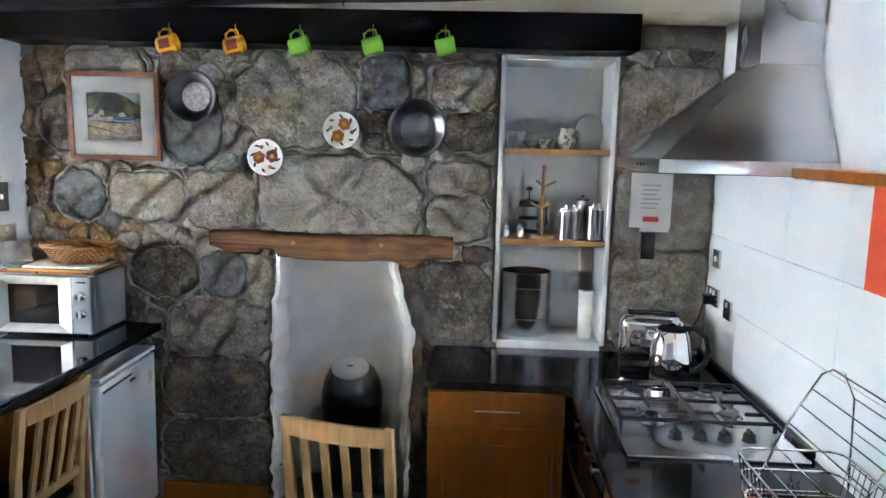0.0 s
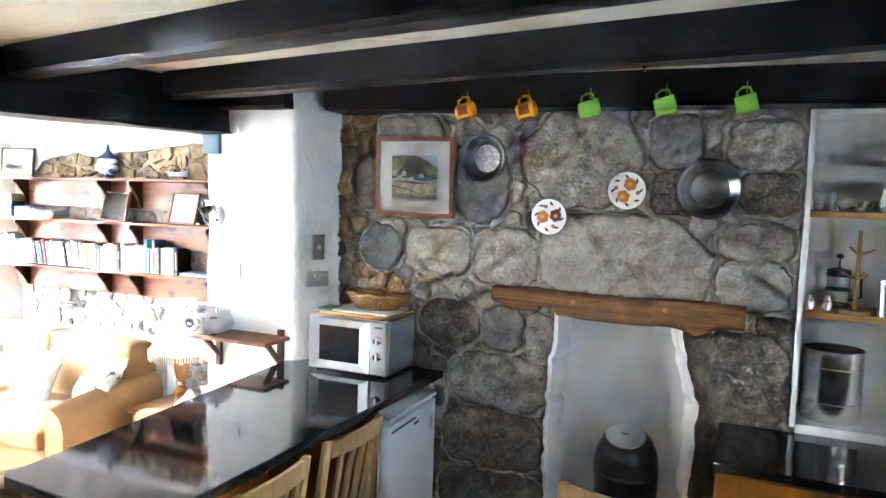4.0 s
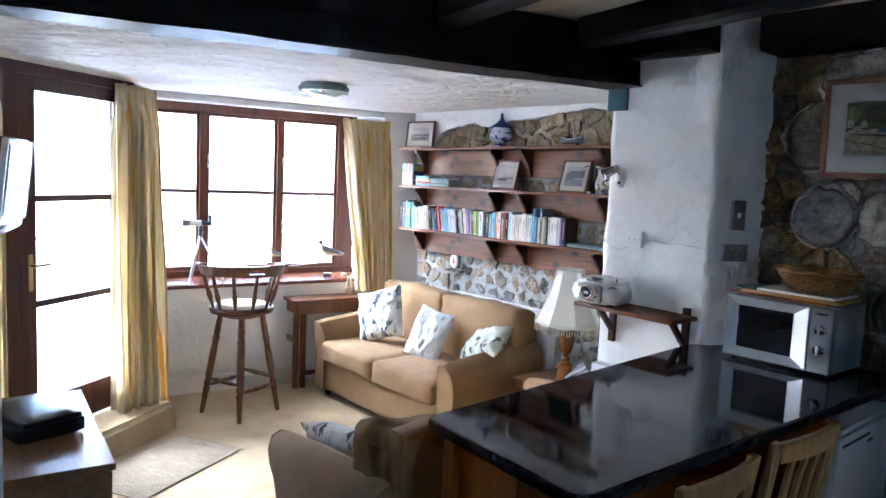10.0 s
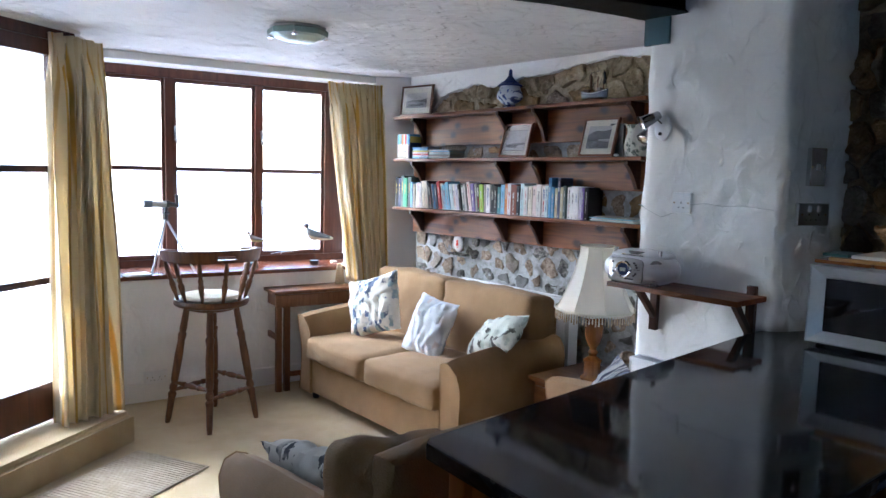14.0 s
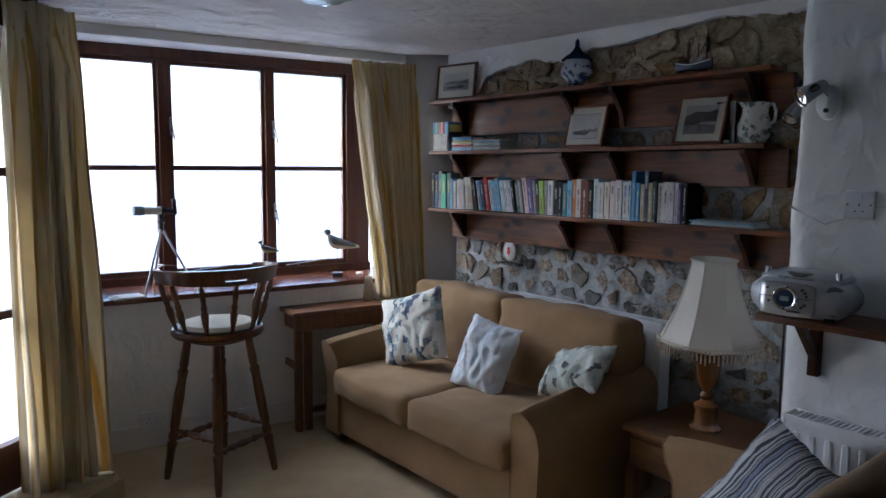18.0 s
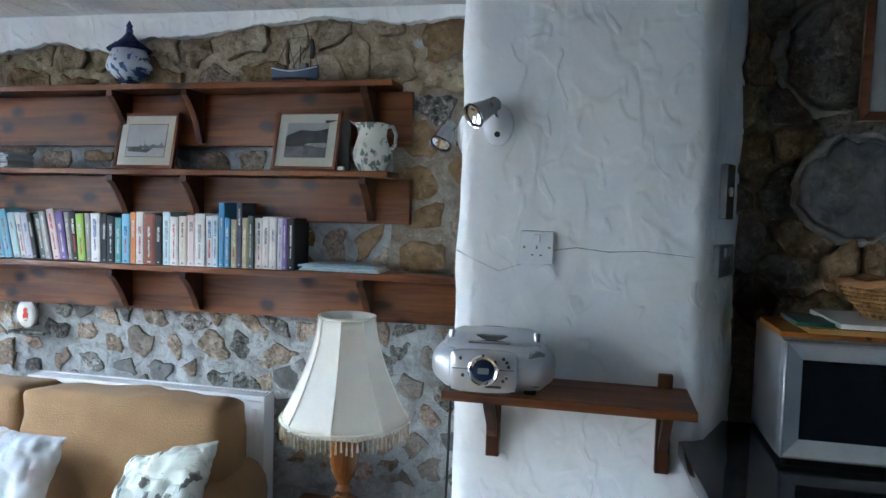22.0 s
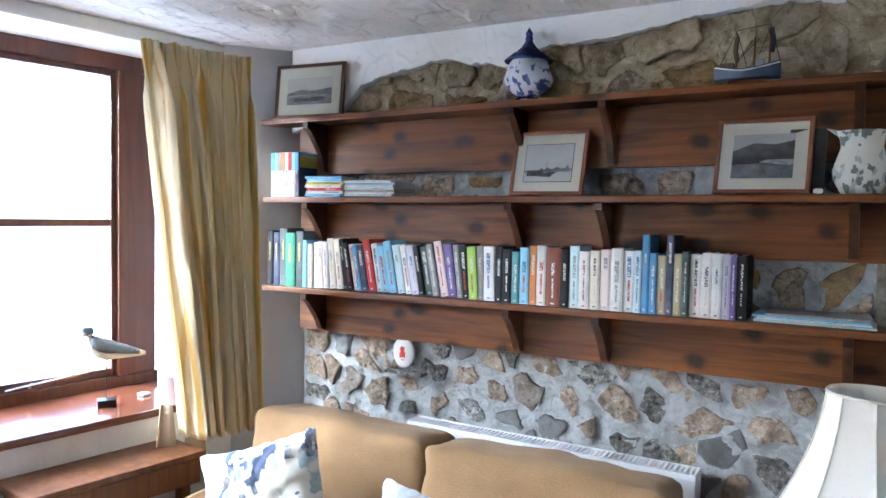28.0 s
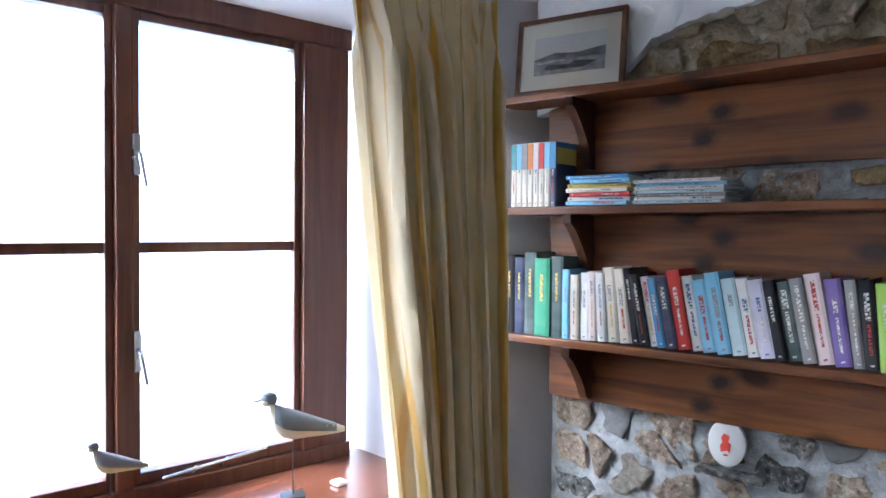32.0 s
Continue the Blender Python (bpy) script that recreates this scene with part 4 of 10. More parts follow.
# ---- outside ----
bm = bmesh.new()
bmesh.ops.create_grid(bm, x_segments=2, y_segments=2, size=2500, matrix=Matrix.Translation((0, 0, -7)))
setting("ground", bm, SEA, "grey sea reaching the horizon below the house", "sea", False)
bm = bmesh.new()
outer = DOOR_A + (DOOR_B - DOOR_A).normalized() * -0.4
for k in range(7):
    x0 = -5.1 - k * 0.145
    prism(bm, [(x0 - 0.45, 0.0), (x0 - 0.315, 0.0), (x0 - 0.315, 1.55), (x0 - 0.45, 1.55)], "z", 0.06, 0.10)
setting("deck", bm, DECK, "pale weathered boards of a small deck", "deck")
bm = box(-6.42, -5.5, -0.4, 1.55, -7.0, 0.056)
setting("deck_plinth", bm, SMOOTH_PLASTER, "rendered plinth carrying the deck", "plinth")
rail = thing("deck_railing", "pale painted railing of the deck outside", "railing", -6.36, 0, 0.056)
for y in (-0.37, 1.52):
    part("post", box(-0.02, 0.02, y - 0.02, y + 0.02, 0, 1.10, 0.004), DECK, rail)
part("top_rail", box(-0.02, 0.02, -0.4, 1.55, 1.10, 1.13, 0.004), DECK, rail)
setting("porch_canopy", box(-6.2, -5.72, 0.0, 1.58, 2.155, 2.22, 0.004), SMOOTH_PLASTER, "white canopy edge above the garden door", "canopy")
for k in range(7):
    rx, ry = -9.5 - 1.3 * (k % 3), 3.2 + 1.1 * k
    bm = bmesh.new()
    bmesh.ops.create_icosphere(bm, subdivisions=3, radius=1.0)
    for v in bm.verts:
        v.co *= 1.0 + 0.45 * noise.noise(v.co * 1.7 + Vector((k * 3.1, 0, 0)))
        v.co.x, v.co.y, v.co.z = v.co.x * 1.1, v.co.y * 1.0, v.co.z * 0.7
    shore = part("shore_rock", bm, ROCK)
    shore.location = (rx, ry, -6.8)
    tagged(shore, "pale rounded rock on the shore below", "rock", "shore rocks")

# ---- shapes shared by the furniture ----
def soft_box(x0, x1, y0, y1, z0, z1, r=0.05, puff=0.02, wrinkle=0.006, seed=0.0, n=10):
    """An upholstered block: rounded, bulging and slightly creased."""
    bm = bmesh.new()
    bmesh.ops.create_cube(bm, size=2.0)
    bmesh.ops.subdivide_edges(bm, edges=bm.edges[:], cuts=n, use_grid_fill=True)
    c = Vector(((x0 + x1) / 2, (y0 + y1) / 2, (z0 + z1) / 2))
    h = Vector(((x1 - x0) / 2, (y1 - y0) / 2, (z1 - z0) / 2))
    inner = Vector([max(v - r, 0.001) for v in h])
    for v in bm.verts:
        u = v.co.copy()
        p = Vector((u.x * h.x, u.y * h.y, u.z * h.z))
        q = Vector([max(-inner[k], min(inner[k], p[k])) for k in range(3)])
        d = p - q
        if d.length > 1e-6:
            d = d.normalized() * r
        b = Vector([puff * math.copysign(1, u[k]) * (1 - u[(k + 1) % 3] ** 2) * (1 - u[(k + 2) % 3] ** 2) if abs(u[k]) > 0.999 else 0 for k in range(3)])
        w = c + q + d + b
        out = (q + d).normalized()
        v.co = w + out * (wrinkle * noise.noise(w * 7 + Vector((seed, seed, 0))) + 0.4 * wrinkle * noise.noise(w * 19 + Vector((seed, 0, seed))))
    return bm


def pillow_mesh(w, h, t, seed=0.0, n=40):
    """A square scatter cushion standing on its lower edge, with drawn-in edges."""
    bm = bmesh.new()
    sides = []
    for s in (-1, 1):
        rows = []
        for j in range(n + 1):
            row = []
            for i in range(n + 1):
                u, v = 2 * i / n - 1, 2 * j / n - 1
                pin = 1 - 0.07 * (1 - abs(v) ** 1.5) * abs(u) ** 3
                pinv = 1 - 0.07 * (1 - abs(u) ** 1.5) * abs(v) ** 3
                d = t / 2 * ((1 - u ** 4) * (1 - v ** 4)) ** 0.6
                q = Vector((u * w / 2 * pin, s * d, (v * pinv + 1) * h / 2))
                k = 0.016 * noise.noise(q * 8 + Vector((seed, s * 3, 0))) + 0.010 * noise.noise(Vector((q.x * 30, q.y, q.z * 14)) + Vector((seed, s, 2)))
                crease = abs(noise.noise(Vector((u * 1.7 + v * 1.1, v * 1.5 - u * 0.5, seed * 3 + s))))
                k -= 0.007 * max(0.0, 1 - crease * 9)
                fan = abs(noise.noise(Vector((math.atan2(v - 0.2, u + 0.1) * 2.4, seed, s * 2))))
                k -= 0.006 * max(0.0, 1 - fan * 7) * min(1.0, u * u + v * v)
                q.y += s * k if d > 0.004 else 0
                if d <= 0.004:
                    q.x += 0.010 * noise.noise(Vector((v * 4, seed, 5)))
                    q.z += 0.010 * abs(noise.noise(Vector((u * 4, seed, 9))))
                row.append(q)
            rows.append(row)
        sides.append(rows)
    vs = [[[None] * (n + 1) for _ in range(n + 1)] for _ in range(2)]
    for s in range(2):
        for j in range(n + 1):
            for i in range(n + 1):
                rim = i in (0, n) or j in (0, n)
                vs[s][j][i] = vs[0][j][i] if rim and s else bm.verts.new(sides[s][j][i])
    for s in range(2):
        for j in range(n):
            for i in range(n):
                f = (vs[s][j][i], vs[s][j][i + 1], vs[s][j + 1][i + 1], vs[s][j + 1][i])
                bm.faces.new(f if s == 0 else tuple(reversed(f)))
    return bm


def print_cloth(name, ground, inks, scale=9.0, stripes=False):
    """Printed cotton: blocks or stripes of faded ink on a pale ground."""
    m = mat(name, ground, rough=0.9, vary=0.06, scale=6, grain=300, bump=0.2, depth=0.002)
    N, L = m.node_tree.nodes, m.node_tree.links
    p = N["Principled BSDF"]
    before = p.inputs["Base Color"].links[0].from_socket
    tc, mp = N.new("ShaderNodeTexCoord"), N.new("ShaderNodeMapping")
    L.new(tc.outputs["Object"], mp.inputs["Vector"])
    if stripes:
        mp.inputs["Rotation"].default_value = (0, radians(4), 0)
        mp.inputs["Scale"].default_value = (scale, 0.01, 0.01)
        tx = N.new("ShaderNodeTexNoise")
        tx.noise_dimensions = "3D"
        tx.inputs["Scale"].default_value, tx.inputs["Detail"].default_value = 1.0, 2
        value = tx.outputs["Fac"]
    else:
        mp.inputs["Scale"].default_value = (1.0, 0.02, 0.62)
        tx = N.new("ShaderNodeTexVoronoi")
        tx.distance = "CHEBYCHEV"
        tx.inputs["Scale"].default_value, tx.inputs["Randomness"].default_value = scale, 0.85
        sep = N.new("ShaderNodeSeparateColor")
        L.new(tx.outputs["Color"], sep.inputs["Color"])
        value = sep.outputs["Red"]
    warp = N.new("ShaderNodeTexNoise")
    warp.inputs["Scale"].default_value, warp.inputs["Detail"].default_value = 45, 3
    L.new(tc.outputs["Object"], warp.inputs["Vector"])
    bend = N.new("ShaderNodeMix")
    bend.data_type = "VECTOR"
    bend.inputs["Factor"].default_value = 0.0 if stripes else 0.02
    L.new(mp.outputs["Vector"], bend.inputs["A"])
    L.new(warp.outputs["Color"], bend.inputs["B"])
    L.new(bend.outputs["Result"], tx.inputs["Vector"])
    ramp = N.new("ShaderNodeValToRGB")
    ramp.color_ramp.interpolation = "CONSTANT"
    el = ramp.color_ramp.elements
    el[0].color = (*inks[0], 1)
    el[1].position, el[1].color = (0.47 if stripes else 0.12), (*ground, 1)
    at = (0.51, 0.55, 0.60) if stripes else (0.46, 0.56, 0.90)
    for k, pos in enumerate(at):
        e = el.new(pos)
        e.color = (*(inks[(k + 1) % len(inks)] if k % 2 == 0 else ground), 1)
    L.new(value, ramp.inputs["Fac"])
    mix = N.new("ShaderNodeMix")
    mix.data_type, mix.blend_type = "RGBA", "MULTIPLY"
    mix.inputs["Factor"].default_value = 0.95
    L.new(before, mix.inputs["A"])
    wash = N.new("ShaderNodeMix")
    wash.data_type = "RGBA"
    wash.inputs["A"].default_value = (*ground, 1)
    faded = N.new("ShaderNodeTexNoise")
    faded.inputs["Scale"].default_value, faded.inputs["Detail"].default_value = 16, 4
    L.new(tc.outputs["Object"], faded.inputs["Vector"])
    span = N.new("ShaderNodeMapRange")
    span.inputs["From Min"].default_value, span.inputs["From Max"].default_value = (0.1, 0.2) if stripes or scale > 60 else (0.34, 0.50)
    span.inputs["To Min"].default_value = 0.08
    L.new(faded.outputs["Fac"], span.inputs["Value"])
    L.new(span.outputs["Result"], wash.inputs["Factor"])
    L.new(ramp.outputs["Color"], wash.inputs["B"])
    L.new(wash.outputs["Result"], mix.inputs["B"])
    L.new(mix.outputs["Result"], p.inputs["Base Color"])
    return m


def curtain_cloth():
    """Striped furnishing cotton, its stripes running down the cloth."""
    m = mat("gold_and_cream_striped_cotton", (0.62, 0.50, 0.30), rough=0.85, vary=0.05, scale=5, grain=300, bump=0.2, depth=0.002)
    N, L = m.node_tree.nodes, m.node_tree.links
    p = N["Principled BSDF"]
    tc = N.new("ShaderNodeTexCoord")
    sep = N.new("ShaderNodeSeparateXYZ")
    L.new(tc.outputs["UV"], sep.inputs[0])
    fr = N.new("ShaderNodeMath")
    fr.operation = "FRACT"
    L.new(sep.outputs["X"], fr.inputs[0])
    ramp = N.new("ShaderNodeValToRGB")
    ramp.color_ramp.interpolation = "LINEAR"
    el = ramp.color_ramp.elements
    cream, buff, gold, brown = (0.82, 0.74, 0.54, 1), (0.76, 0.65, 0.42, 1), (0.70, 0.46, 0.10, 1), (0.68, 0.51, 0.23, 1)
    el[0].color, el[1].color = cream, cream
    for pos, c in ((0.16, cream), (0.19, brown), (0.21, gold), (0.29, gold), (0.31, brown), (0.35, cream), (0.52, cream), (0.55, buff), (0.70, buff), (0.73, cream), (0.80, cream), (0.82, brown), (0.86, brown), (0.88, cream)):
        e = el.new(pos)
        e.color = c
    L.new(fr.outputs[0], ramp.inputs["Fac"])
    before = p.inputs["Base Color"].links[0].from_socket
    mix = N.new("ShaderNodeMix")
    mix.data_type = "RGBA"
    mix.inputs["Factor"].default_value = 0.92
    L.new(before, mix.inputs["A"])
    L.new(ramp.outputs["Color"], mix.inputs["B"])
    L.new(mix.outputs["Result"], p.inputs["Base Color"])
    p.inputs["Sheen Weight"].default_value = 0.2
    tr = N.new("ShaderNodeBsdfTranslucent")
    L.new(mix.outputs["Result"], tr.inputs["Color"])
    ms = N.new("ShaderNodeMixShader")
    ms.inputs["Fac"].default_value = 0.44
    out = N["Material Output"]
    L.new(p.outputs["BSDF"], ms.inputs[1])
    L.new(tr.outputs["BSDF"], ms.inputs[2])
    L.new(ms.outputs["Shader"], out.inputs["Surface"])
    return m


CURTAIN = curtain_cloth()


def curtain(path_top, path_low, z_top, z_low, folds, stripes, label, seed=0.0, waist=None):
    """A pleated curtain between two top points and two foot points; waist draws it in at a height."""
    th = thing("curtain", label, "curtain", 0, 0, 0, 0, "window curtains")
    bm = bmesh.new()
    uv = bm.loops.layers.uv.new("UVMap")
    nu, nv = folds * 14, 48
    rows, us = [], []
    for j in range(nv + 1):
        s = j / nv
        z = z_top + (z_low - z_top) * s
        row = []
        for i in range(nu + 1):
            u = i / nu
            f = s
            pull = 0.0
            if waist:
                pull = math.exp(-((z - waist[0]) / 0.28) ** 2) * waist[1] if z > waist[0] else waist[1] * (1 - 0.25 * (waist[0] - z))
            uu = u + (waist[2] - u) * pull if waist else u
            a = Vector((*path_top[0], 0)).lerp(Vector((*path_top[1], 0)), uu)
            b = Vector((*path_low[0], 0)).lerp(Vector((*path_low[1], 0)), uu)
            c = a.lerp(b, f)
            d = (Vector((*path_top[1], 0)) - Vector((*path_top[0], 0))).normalized()
            n = Vector((-d.y, d.x, 0))
            head = min(1.0, max(0.0, (s - 0.035) / 0.10))
            tight = math.sin(u * folds * 3.4 * 2 * math.pi + 2 * noise.noise(Vector((u * 8, s * 9, seed)))) * 0.017 * (1 - head)
            ph = (u + 0.10 * noise.noise(Vector((u * 2.6, s * 0.5, seed)))) * folds * 2 * math.pi + 1.1 * noise.noise(Vector((u * 3, s * 2.2, seed + 3)))
            wild = 0.65 + 0.7 * abs(noise.noise(Vector((u * folds * 0.9, s * 0.6, seed + 8))))
            ridge = math.sin(ph)
            ridge = math.copysign(abs(ridge) ** 0.75, ridge)
            deep = (0.016 + 0.050 * head) * wild * ridge + 0.012 * head * math.sin(2.3 * ph + 1 + seed) + 0.007 * noise.noise(Vector((u * 20, s * 4, seed)))
            side = 0.016 * math.sin(2 * ph) * head
            row.append(bm.verts.new(c + n * (deep + tight) + d * side + Vector((0, 0, z + 0.012 * noise.noise(Vector((u * 9, seed, 0))) * (1 if j == 0 else 0)))))
        rows.append(row)
    for a in range(nv):
        for i in range(nu):
            f = bm.faces.new((rows[a][i], rows[a][i + 1], rows[a + 1][i + 1], rows[a + 1][i]))
            for lp, (ii, jj) in zip(f.loops, ((i, a), (i + 1, a), (i + 1, a + 1), (i, a + 1))):
                lp[uv].uv = (ii / nu * stripes + 0.02, jj / nv)
    ob = part("cloth", bm, CURTAIN, th)
    mod = ob.modifiers.new("thickness", "SOLIDIFY")
    mod.thickness, mod.offset = 0.004, 0
    return th


# ---- living room seating ----
def sofa(x, y, rz, length, depth, label, seat_n=2, seed=0.0, scroll=0.03, back=0.80, plump=(0.34, 0.34), tops=(0.865, 0.865), slump=0.0, lift=0.0):
    th = thing("sofa", label, "sofa", x, y, 0, rz, "tan sofas")
    L2, D = length / 2, depth
    aw = 0.16
    f, b = -D / 2, D / 2
    part("base", soft_box(-L2 + 0.03, L2 - 0.03, f + 0.05, b - 0.02, 0.06, 0.31, 0.02, 0.004, 0.003, seed), SOFA_FABRIC, th)
    for s in (-1, 1):
        bm = bmesh.new()
        prof = [(0.0, 0.06), (0.0, 0.50), (0.010, 0.555), (0.038, 0.602), (0.078, 0.617), (0.118, 0.602), (0.150, 0.56), (0.160, 0.51), (0.158, 0.46), (0.150, 0.38), (0.146, 0.25), (0.145, 0.06)]
        steps = 16
        rings = []
        for k in range(steps + 1):
            yy = f + 0.005 + (b - 0.06 - f) * k / steps
            rise = 0.045 * math.sin(min(1.0, k / steps * 1.25) * math.pi / 2) - 0.02 + lift
            ring = []
            for px, pz in prof:
                w = 0.005 * noise.noise(Vector((px * 9, yy * 6, pz * 6 + seed)))
                taper = 0.012 if k in (0, steps) else 0
                ring.append(bm.verts.new(Vector((s * (L2 - aw + px + w - (px - 0.08) * taper * 4), yy + (0.012 if k == 0 and 0.1 < pz < 0.6 else 0) + scroll * max(0.0, 1 - k / 5) * max(0.0, min(1.0, (0.58 - pz) / 0.14)), pz + (rise if pz > 0.3 else 0) - taper * (0.6 if pz > 0.3 else 0)))))
            rings.append(ring)
        for r0, r1 in zip(rings, rings[1:]):
            for j in range(len(prof) - 1):
                bm.faces.new((r0[j], r0[j + 1], r1[j + 1], r1[j]))
        edge = [v.co + Vector((0, -0.001, 0.001)) for v in rings[0]]
        bm.faces.new(rings[0])
        bm.faces.new(list(reversed(rings[-1])))
        bmesh.ops.recalc_face_normals(bm, faces=bm.faces)
        arm = part("arm", bm, SOFA_FABRIC, th)
        part("piping", tube(bmesh.new(), edge, 0.0035, 6), SOFA_FABRIC, arm)
    part("back_frame", soft_box(-L2 + 0.1, L2 - 0.1, b - 0.13, b, 0.06, back, 0.05, 0.008, 0.005, seed), SOFA_FABRIC, th)
    w = (length - 2 * aw) / seat_n
    for k in range(seat_n):
        x0 = -L2 + aw + w * k
        part("seat_cushion", soft_box(x0 + 0.004, x0 + w - 0.004, f - 0.01, b - 0.19, 0.30, 0.455, 0.035, 0.016, 0.016, seed + k, 18), SOFA_FABRIC, th)
        loose = slump > 0 and k == seat_n - 1
        bc = soft_box(x0 - (0.06 if k == 0 else -0.003), x0 + w + (0.085 if k == seat_n - 1 else -0.003), b - plump[k], b - 0.10, 0.43, tops[k], 0.06 if loose else 0.032, 0.016, 0.022 if loose else 0.016, seed + k + 5, 26 if loose else 18)
        for v in bc.verts:
            if v.co.z > 0.5:
                v.co.z += slump * k * (v.co.x - x0 - w) * (v.co.z - 0.5) / 0.3
            if loose:
                ear = max(0.0, 1 - (v.co - Vector((x0 + w + 0.05, b - plump[k] + 0.02, tops[k] - 0.02))).length / 0.11)
                v.co += Vector((0.010, -0.012, 0.022)) * ear
                v.co += Vector((0.005, 0.004, 0.006)) * noise.noise(Vector((v.co.x * 14, v.co.y * 24, v.co.z * 22)))
        bmesh.ops.rotate(bc, verts=bc.verts, cent=(0, b - 0.2, 0.45), matrix=Matrix.Rotation(radians(-7), 3, "X"))
        part("back_cushion", bc, SOFA_FABRIC, th)
    for sx in (-1, 1):
        for sy in (f + 0.12, b - 0.1):
            part("foot", rod(bmesh.new(), (sx * (L2 - 0.09), sy, 0), (sx * (L2 - 0.09), sy, 0.07), 0.022, 0.032), BLACK_PLASTIC, th, "dark wooden foot")
    return th


sofa(-4.635, 3.42, 0, 1.66, 0.90, "tan cotton two seat sofa below the bookshelves", 2, 1.0)
sofa(-2.89, 2.355, -90, 1.70, 0.84, "tan cotton sofa with its back to the breakfast bar", 2, 4.0, 0.09, 0.875, (0.24, 0.32), (0.64, 0.835), 0.10, 0.045)

PRINT_BLUE = print_cloth("blue_and_white_coastal_print", (0.80, 0.79, 0.74), [(0.06, 0.10, 0.22), (0.30, 0.42, 0.48), (0.12, 0.11, 0.11)], 44)
PRINT_PALE = print_cloth("pale_blue_coastal_print", (0.78, 0.80, 0.82), [(0.62, 0.67, 0.75), (0.70, 0.62, 0.60), (0.78, 0.80, 0.80)], 40)
PRINT_SHELL = print_cloth("pale_green_coastal_print", (0.74, 0.76, 0.72), [(0.12, 0.11, 0.11), (0.52, 0.58, 0.54), (0.36, 0.34, 0.32)], 50)
PRINT_WORD = print_cloth("blue_harbour_print", (0.70, 0.70, 0.68), [(0.02, 0.03, 0.06), (0.05, 0.06, 0.09), (0.03, 0.03, 0.04)], 30)
PRINT_STRIPE = print_cloth("navy_and_white_stripe", (0.74, 0.74, 0.72), [(0.05, 0.06, 0.12), (0.17, 0.26, 0.52), (0.40, 0.34, 0.20)], 62, True)


def scatter_cushion(material, m, label, w=0.40, h=0.40, t=0.13, seed=0.0):
    ob = part("scatter_cushion", pillow_mesh(w, h, t, seed), material)
    ob.matrix_basis = m
    return tagged(ob, label, "cushion", "scatter cushions")


scatter_cushion(PRINT_BLUE, pose(-5.06, 3.34, 0.665, -18, -18, 20) @ pose(0, 0, -0.20), "white cushion with blue coastal print leaning on the sofa", seed=1, w=0.42, h=0.40)
scatter_cushion(PRINT_PALE, pose(-4.535, 3.40, 0.615, -22, 7, 6) @ pose(0, 0, -0.20), "pale blue printed cushion in the middle of the sofa", seed=2, w=0.32, h=0.38)
scatter_cushion(PRINT_SHELL, pose(-3.985, 3.44, 0.655, -52, -16, 2) @ pose(0, 0, -0.135), "pale cushion with dark fish print at the sofa arm", seed=3, w=0.33, h=0.27)
scatter_cushion(PRINT_WORD, pose(-3.02, 1.88, 0.452, 40, -9, 4), "cushion printed with dark harbour scenes", seed=4, w=0.42, h=0.34)
scatter_cushion(PRINT_STRIPE, pose(-2.85, 2.97, 0.575, -30, 0, -6) @ pose(0, 0, 0, 0, 24, 0) @ pose(0, 0, -0.21), "navy and white striped cushion", seed=5, w=0.42, h=0.42)

# ---- curtains ----
curtain([(-5.585, 3.285), (-5.485, 3.665)], [(-5.60, 3.49), (-5.525, 3.755)], 2.16, 0.745, 7, 8.3, "gold and cream striped curtain hanging beside the window", 1.0)
curtain([(-5.325, 1.505), (-5.525, 1.785)], [(-5.235, 1.465), (-5.335, 1.815)], 2.215, 0.185, 5, 7.3, "gold and cream striped curtain between door and window", 2.0)
curtain([(-4.70, 0.56), (-4.88, 0.80)], [(-4.68, 0.56), (-4.90, 0.82)], 2.235, 0.19, 5, 7.3, "gold and cream striped curtain beside the garden door", 3.0)
TAIL_CLOTH = plain("buff_tie_cloth", (0.52, 0.42, 0.28), 0.9)
for k, (tx, ty, tw2) in enumerate(((-5.672, 3.455, 0.045), (-5.628, 3.555, 0.05))):
    bm = bmesh.new()
    rows = []
    for j in range(9):
        f = j / 8
        half = tw2 * (0.35 + 0.65 * f)
        rows.append([bm.verts.new((tx + 0.34 * half * c + 0.012 * math.sin(c * 2.6 + k), ty + 0.94 * half * c, 0.87 - 0.27 * f)) for c in [-1 + 0.25 * i for i in range(9)]])
    for a, b in zip(rows, rows[1:]):
        for i in range(8):
            bm.faces.new((a[i], a[i + 1], b[i + 1], b[i]))
    tail = tagged(part("curtain_tie", bm, TAIL_CLOTH), "buff cloth tie hanging below the curtain", "tie-back", "curtain ties")
    md = tail.modifiers.new("thickness", "SOLIDIFY")
    md.thickness, md.offset = 0.006, 0

